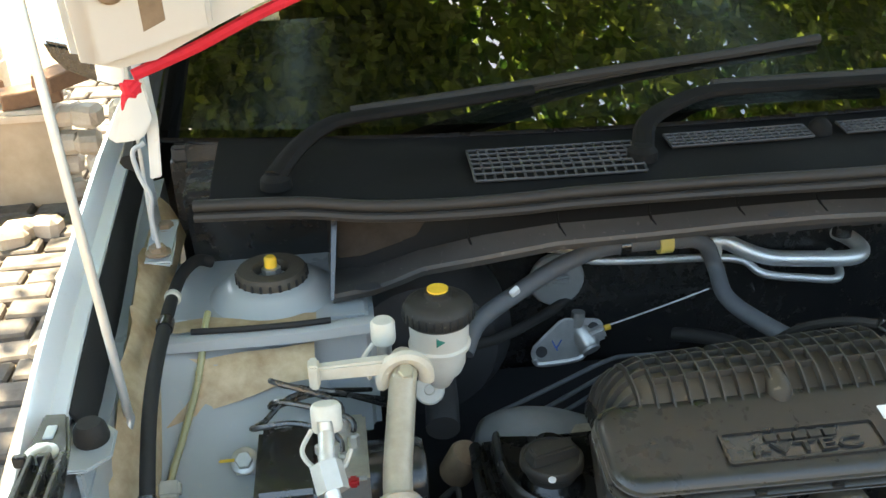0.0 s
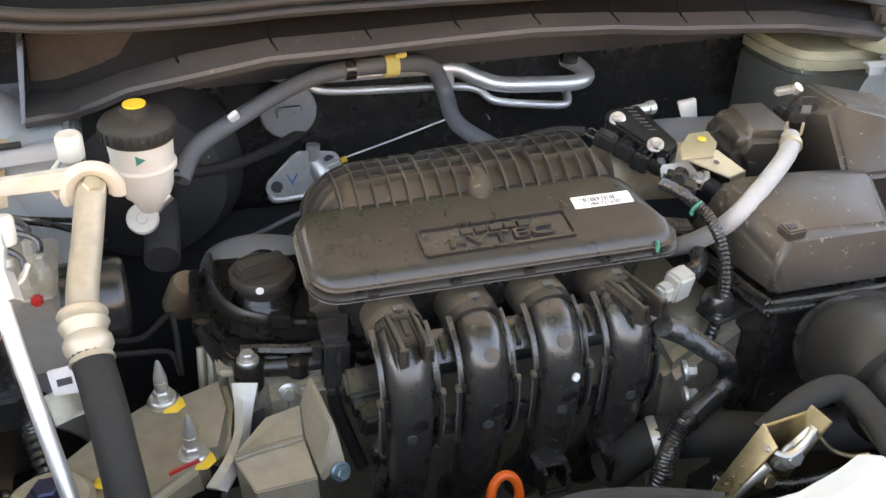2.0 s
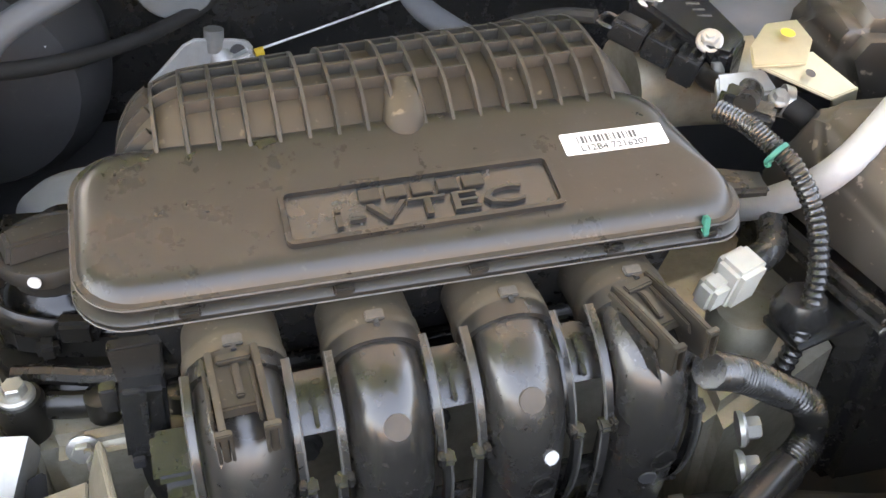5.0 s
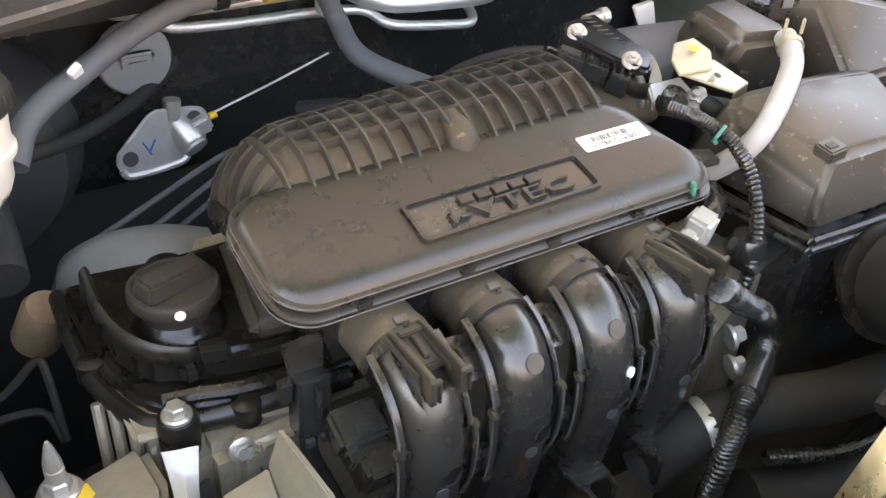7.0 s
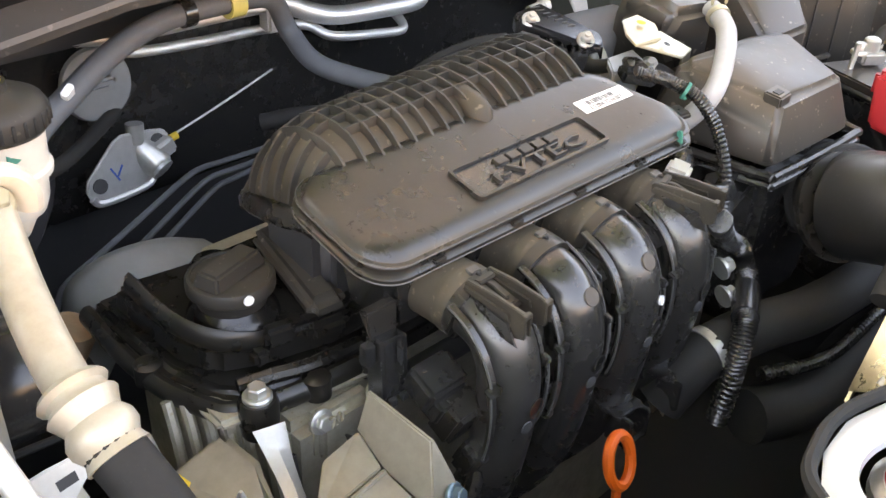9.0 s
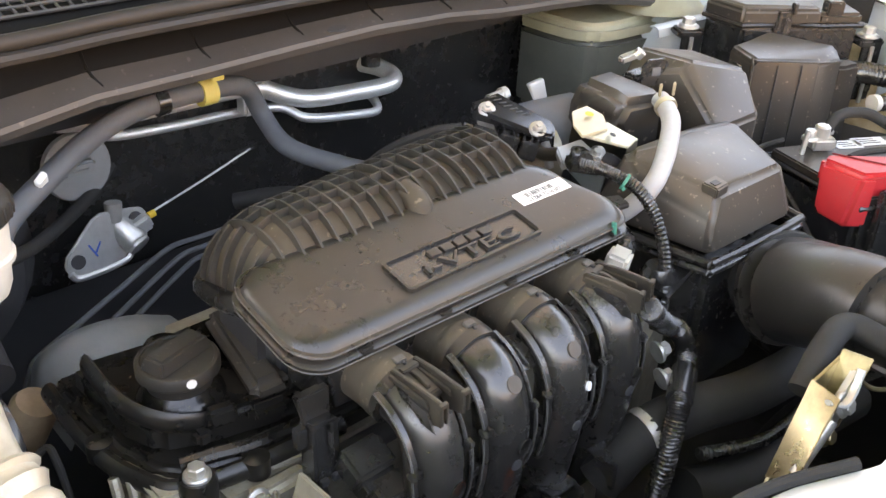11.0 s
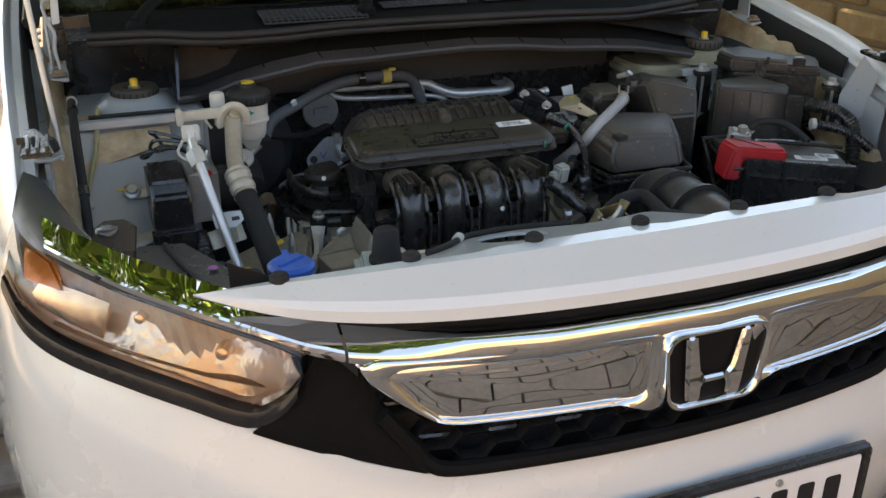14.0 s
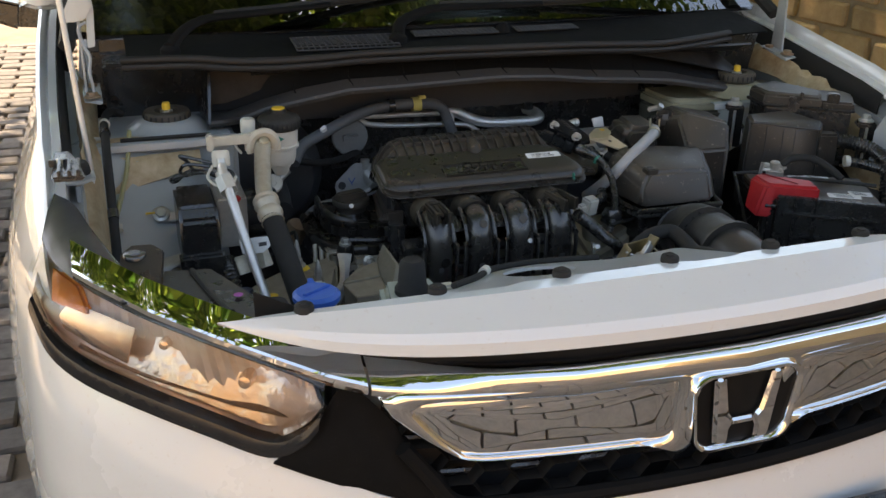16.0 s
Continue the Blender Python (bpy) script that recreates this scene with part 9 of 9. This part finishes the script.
part("purple_dot", lathe([(0.006, 0), (0.005, 0.0006), (0, 0.0008)], Matrix.Translation((-0.532, 0.315, 0.874)), 12), mat("magenta_mark", (0.5, 0.12, 0.45), None, 0.5, bump=0), tray)
part("pipe_grommet", lathe([(0.022, 0), (0.022, 0.008), (0.017, 0.012), (0.014, 0.02), (0, 0.022)], Matrix.Translation((-0.497, 0.258, 0.866)), 20), M["rubber"], tray)
part("mushroom_clip", join(lathe([(0.014, 0.014), (0.015, 0.018), (0.010, 0.022), (0, 0.022)], Matrix.Translation((-0.586, 0.585, 0.775)), 16), lathe([(0.006, -0.03), (0.006, 0.016)], Matrix.Translation((-0.586, 0.585, 0.775)), 10)), M["plastic2"], None, "black mushroom-shaped wiring clip", category="clip")
part("corner_loom", corrugated([(-0.67, 0.50, 0.74), (-0.63, 0.50, 0.755), (-0.59, 0.52, 0.757), (-0.55, 0.54, 0.75), (-0.50, 0.53, 0.71)], 0.008, 0.006), M["plastic2"], None, "black corrugated loom in the front corner", category="cable")
part("plug_wire", tube([(-0.66, 0.48, 0.755), (-0.625, 0.47, 0.763), (-0.60, 0.49, 0.767)], 0.010, 10, 4, radii=lambda u: 1.2 - 0.8 * u), M["rust"], None, "brown plug on a blue wire", category="connector")
part("corner_plug", join(box((-0.675, 0.53, 0.80), (0.035, 0.03, 0.03), 0.004, rot=(10, 0, 20)), box((-0.68, 0.53, 0.82), (0.018, 0.015, 0.015), 0.003)), M["lightrub"], None, "grey wiring plug beside the wheelhouse", category="connector")

# ---- surroundings ----
# bonnet: an outer skin and a pressed inner frame, hinged at the cowl
HL, HA = 0.84, radians(68)


def hood_pt(x, u, lift=0.0):
    q = 1 - (x / 0.70) ** 2
    u = u + 0.07 * max(0.0, (abs(x) - 0.625) / 0.075) ** 2 * (1 - u)
    f, c = 0.13 * q + HL * u * (1 - 0.06 * (x / 0.7) ** 2), 0.12 * q - 0.02 * (x / 0.7) ** 6 + lift
    return (x * (1 - 0.06 * u), 0.80 - f * math.cos(HA) + c * math.sin(HA), 1.185 + f * math.sin(HA) + c * math.cos(HA))


xs_ = [-0.70 + 1.40 * i / 24 for i in range(25)]
us_ = [k / 10 for k in range(11)]
bonnet = part("bonnet", loft([[hood_pt(x, u, 0.012) for x in xs_] for u in us_], 0.004), M["paint"], car, "raised white bonnet")
part("bonnet_inner", loft([[hood_pt(x, u, -0.004 + 0.014 * max(0, math.sin(x * 14)) * (0.12 < u < 0.85)) for x in [-0.69 + 1.38 * i / 48 for i in range(49)]] for u in [0.01 + 0.98 * k / 24 for k in range(25)]], 0.003), M["hoodin"], bonnet, "beige-lit pressed inner frame of the bonnet")
for s in (-1, 1):
    part("hinge_plate", hull([hood_pt(s * x, u, l) for x in (0.58, 0.675) for u in (0.02, 0.16) for l in (-0.010, -0.022)], 0.004), M["hoodin"], bonnet, "pressed hinge plate")
    part("plate_slot", hull([hood_pt(s * x, u, l) for x in (0.615, 0.635) for u in (0.06, 0.10) for l in (-0.020, -0.024)], 0.001), M["rust"], bonnet)
    part("plate_bolt", bolt(hood_pt(s * 0.655, 0.12, -0.022), 0.009, 0.009, axis=(0, -math.sin(HA), -math.cos(HA))), M["rust"], bonnet)
part("red_edge_ribbon", tube([Vector(hood_pt(x, 0.0, 0.0)) + Vector((0, 0.004, -0.006)) for x in (-0.655, -0.60, -0.54, -0.47, -0.42)], 0.0055, 8, 5), M["redcloth"], None, "red ribbon along the rear edge of the bonnet", category="ribbon")

# trees overhead
rnd = random.Random(5)
tree = thing("tree", (5.2, 5.2, 0), "broad leafy green tree spreading over the car", "tree")
part("trunk", tube([(5.2, 5.2, -0.1), (5.1, 5.1, 1.8), (4.6, 4.7, 3.6), (3.4, 3.7, 5.4)], 0.24, 12, 5, radii=lambda u: 1.15 - 0.5 * u), M["bark"], tree)
for k in range(16):
    a = 2 * math.pi * k / 16 + rnd.random() * 0.3
    L_ = 2.5 + 3.0 * rnd.random()
    s0 = Vector((3.3, 3.6, 5.0 + 0.5 * rnd.random()))
    e0 = Vector((1.0 + L_ * math.cos(a) * 1.1, 1.5 + L_ * math.sin(a) * 1.1, 5.0 + rnd.random() * 0.8))
    part("limb", tube([s0, s0.lerp(e0, 0.4) + Vector((0, 0, 0.5)), e0], 0.07, 8, 5, radii=lambda u: 1.2 - 0.9 * u), M["bark"], tree)


def crown(owner, n, region):
    """One crown of single leaves in loose clumps; region picks each clump's place."""
    verts, faces = [], []
    for k in range(n):
        if k % 15 == 0:
            cx, cy, cz = region()
        p = Vector((cx + rnd.gauss(0, 0.17), cy + rnd.gauss(0, 0.17), cz + rnd.gauss(0, 0.14)))
        d = Vector((rnd.uniform(-1, 1), rnd.uniform(-1, 1), rnd.uniform(-0.7, 0.5))).normalized()
        w = d.cross(Vector((rnd.uniform(-1, 1), rnd.uniform(-1, 1), 1))).normalized()
        l, h = rnd.uniform(0.08, 0.13), rnd.uniform(0.022, 0.036)
        i = len(verts)
        nrm = d.cross(w)
        verts += [p - d * l / 2, p + w * h + nrm * 0.006, p + d * l / 2, p - w * h + nrm * 0.006]
        faces += [(i, i + 1, i + 2, i + 3)]
    me = bpy.data.meshes.new("crown")
    me.from_pydata(verts, [], faces)
    me.materials.append(M["leaf"])
    ob = new("crown", me)
    ob.parent = owner
    ob.location = -WL[owner.name]
    ob["kind"] = "stuff"


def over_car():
    # extra unseen clumps added towards the sun to keep the engine bay shaded
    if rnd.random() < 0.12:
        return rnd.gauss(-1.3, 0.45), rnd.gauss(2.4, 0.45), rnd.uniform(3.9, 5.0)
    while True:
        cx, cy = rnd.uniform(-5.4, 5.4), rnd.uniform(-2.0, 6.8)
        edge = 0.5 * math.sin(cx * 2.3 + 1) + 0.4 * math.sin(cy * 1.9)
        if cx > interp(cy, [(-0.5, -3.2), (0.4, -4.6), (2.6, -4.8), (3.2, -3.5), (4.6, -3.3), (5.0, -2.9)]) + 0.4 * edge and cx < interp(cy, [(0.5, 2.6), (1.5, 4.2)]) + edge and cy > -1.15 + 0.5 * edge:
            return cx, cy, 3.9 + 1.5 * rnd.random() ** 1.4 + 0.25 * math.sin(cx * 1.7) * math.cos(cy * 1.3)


def beside_wall():
    while True:
        q = Vector((rnd.uniform(-1, 1), rnd.uniform(-1, 1), rnd.uniform(-1, 1)))
        if 0.35 < q.length < 1:
            return -6.0 + q.x * 2.0, 2.4 + q.y * 2.8, 4.3 + q.z * 1.9


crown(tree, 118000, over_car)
tree2 = thing("tree", (-6.6, 3.5, 0), "leafy green tree beyond the low wall", "tree")
part("trunk", tube([(-6.6, 3.5, -0.1), (-6.5, 3.4, 1.5), (-6.2, 2.9, 3.2), (-6.0, 2.5, 4.8)], 0.18, 12, 5, radii=lambda u: 1.15 - 0.6 * u), M["bark"], tree2)
for a in range(6):
    part("limb", tube([(-6.3, 3.0, 2.8 + 0.2 * a), (-6.1 + 0.7 * math.cos(a), 2.6 + 0.9 * math.sin(a), 3.6 + 0.2 * a), (-6.0 + 1.5 * math.cos(a), 2.4 + 2.0 * math.sin(a), 4.3 + 0.2 * a)], 0.05, 8, 4, radii=lambda u: 1.2 - 0.9 * u), M["bark"], tree2)
crown(tree2, 30000, beside_wall)

# door mirror
mir = part("door_mirror", hull([(x, y, z) for y in (1.50, 1.58) for x, z in ((-0.934, 1.084), (-0.924, 1.056), (-0.906, 1.034), (-0.862, 1.012), (-0.820, 0.996), (-0.812, 1.050), (-0.862, 1.050), (-0.905, 1.052))], 0.006, 3), M["plastic2"], car, "black underside of the door mirror")
part("mirror_arm", hull([(x, y, z) for y in (1.515, 1.57) for x, z in ((-0.755, 0.995), (-0.825, 1.0), (-0.755, 1.045), (-0.825, 1.045))], 0.005), M["plastic2"], mir)

# low plastered wall with rubble
lw = thing("wall_north", (-2.4, 3.62, 0), "low stained plaster wall with a rough coping", kind="structure", category="wall")
part("wall_core", box((-2.60, 3.64, 0.175), (2.1, 0.24, 0.37), 0.015), M["plaster"], lw)
part("coping", box((-2.60, 3.62, 0.375), (2.14, 0.30, 0.045), 0.015), M["stone"], lw)
sm = piece_meshes("stone", M["stone"], 6, 0.13, 0.14, 0.10, bev=0.02, rough=0.35)
rs = random.Random(21)
for lvl in range(4):
    for k in range(3):
        piece("stone", sm[rs.randrange(6)], (-1.53 + 0.105 * k + rs.uniform(-0.02, 0.02), 3.55 + rs.uniform(-0.04, 0.06), 0.05 + 0.098 * lvl), (rs.uniform(-0.15, 0.15), rs.uniform(-0.15, 0.15), rs.uniform(-0.4, 0.4)), lw)
for k in range(16):
    piece("stone", sm[rs.randrange(6)], (-1.75 + rs.uniform(-0.5, 0.5), 2.6 + rs.uniform(-0.8, 0.8), 0.03), (rs.uniform(-0.2, 0.2), rs.uniform(-0.2, 0.2), rs.uniform(-3, 3)), lw)
bk = mat("old_red_brown_brick", (0.24, 0.14, 0.09), (0.16, 0.09, 0.06), 0.9, scale=30, bump=0.6, bdist=0.004)
for x, y, z, r in ((-1.62, 3.56, 0.435, 0.25), (-1.85, 3.62, 0.435, -0.2), (-1.50, 3.60, 0.49, 0.9)):
    part("loose_brick", xform(brick_bm(0.23, 0.11, 0.07, 5), pose(x, y, z, 3, -4, math.degrees(r))), bk, None, "loose brown brick lying on the wall", category="brick", group="loose bricks")
part("drum", lathe([(0.0, 0.70), (0.16, 0.70), (0.16, 0.40), (0.165, 0.395), (0.165, 0.0), (0, 0)], Matrix.Translation((-2.1, 4.3, 0.0)), 28), M["steel"], None, "pale metal drum behind the low wall", category="drum")

# sandstone brick wall beside the car
rw = thing("wall_east", (1.78, 2.0, 0), "yellow sandstone brick wall with sandy joints", kind="structure", category="wall")
part("wall_core", box((1.80, 2.0, 0.665), (0.24, 12.0, 1.39), 0.01), M["mortar"], rw)
bmz = piece_meshes("brick", M["brick"], 6, 0.05, 0.235, 0.082, bev=0.008, rough=0.10)
for row in range(9):
    for k in range(19):
        y = 0.7 + 0.25 * k + (0.125 if row % 2 else 0)
        piece("brick", bmz[rs.randrange(6)], (1.682 + rs.uniform(-0.008, 0.008), y, 0.50 + 0.094 * row), (rs.uniform(-0.03, 0.03), rs.uniform(-0.03, 0.03), rs.uniform(-0.02, 0.02)), rw)
# plain wall facing the car, added out of view to bounce warm light
sw = thing("bounce_wall_south", (-0.5, -4.3, 0), "added unseen plastered wall that bounces warm sunlight", kind="structure", category="wall")
part("wall_core", box((-0.5, -4.4, 1.05), (13.0, 0.22, 2.14), 0.015), M["plaster2"], sw)
part("coping", box((-0.5, -4.4, 2.15), (13.0, 0.30, 0.06), 0.012), M["stone"], sw)
# paving beside the car
pav = thing("pavement", (-1.6, 3.0, 0), "uneven grey brick paving beside the car", kind="structure", category="pavement")
pm = piece_meshes("paver", M["paver"], 6, 0.225, 0.108, 0.05, bev=0.008, rough=0.06)
for row in range(54):
    for k in range(5):
        piece("paver", pm[rs.randrange(6)], (-2.03 + 0.236 * k + (0.118 if row % 2 else 0), 0.42 + 0.118 * row, -0.012 + rs.uniform(-0.006, 0.006)), (rs.uniform(-0.03, 0.03), rs.uniform(-0.03, 0.03), rs.uniform(-0.05, 0.05)), pav)

# paving in front of the car, too far from the eye to pick apart
pv, pf = [], []
for row in range(34):
    for k in range(22):
        x0, y0 = -3.0 + 0.236 * k + (0.118 if row % 2 else 0), 0.16 - 0.118 * row
        z0 = 0.012 + rs.uniform(-0.006, 0.006)
        i = len(pv)
        a = rs.uniform(-0.004, 0.004)
        for sx, sy in ((-0.115, -0.056), (0.115, -0.056), (0.115, 0.056), (-0.115, 0.056)):
            pv.append((x0 + sx * 0.975, y0 + sy * 0.96, z0 + a * sx * 10))
        for sx, sy in ((-0.115, -0.056), (0.115, -0.056), (0.115, 0.056), (-0.115, 0.056)):
            pv.append((x0 + sx, y0 + sy, -0.02))
        pf += [(i, i + 1, i + 2, i + 3)] + [(i + q, i + 4 + q, i + 4 + (q + 1) % 4, i + (q + 1) % 4) for q in range(4)]
me = bpy.data.meshes.new("paver_field")
me.from_pydata(pv, [], pf)
me.materials.append(M["yardpaver"])
pfo = new("paver_field", me)
pfo.parent = pav
pfo.location = -WL[pav.name]
pfo["kind"] = "stuff"
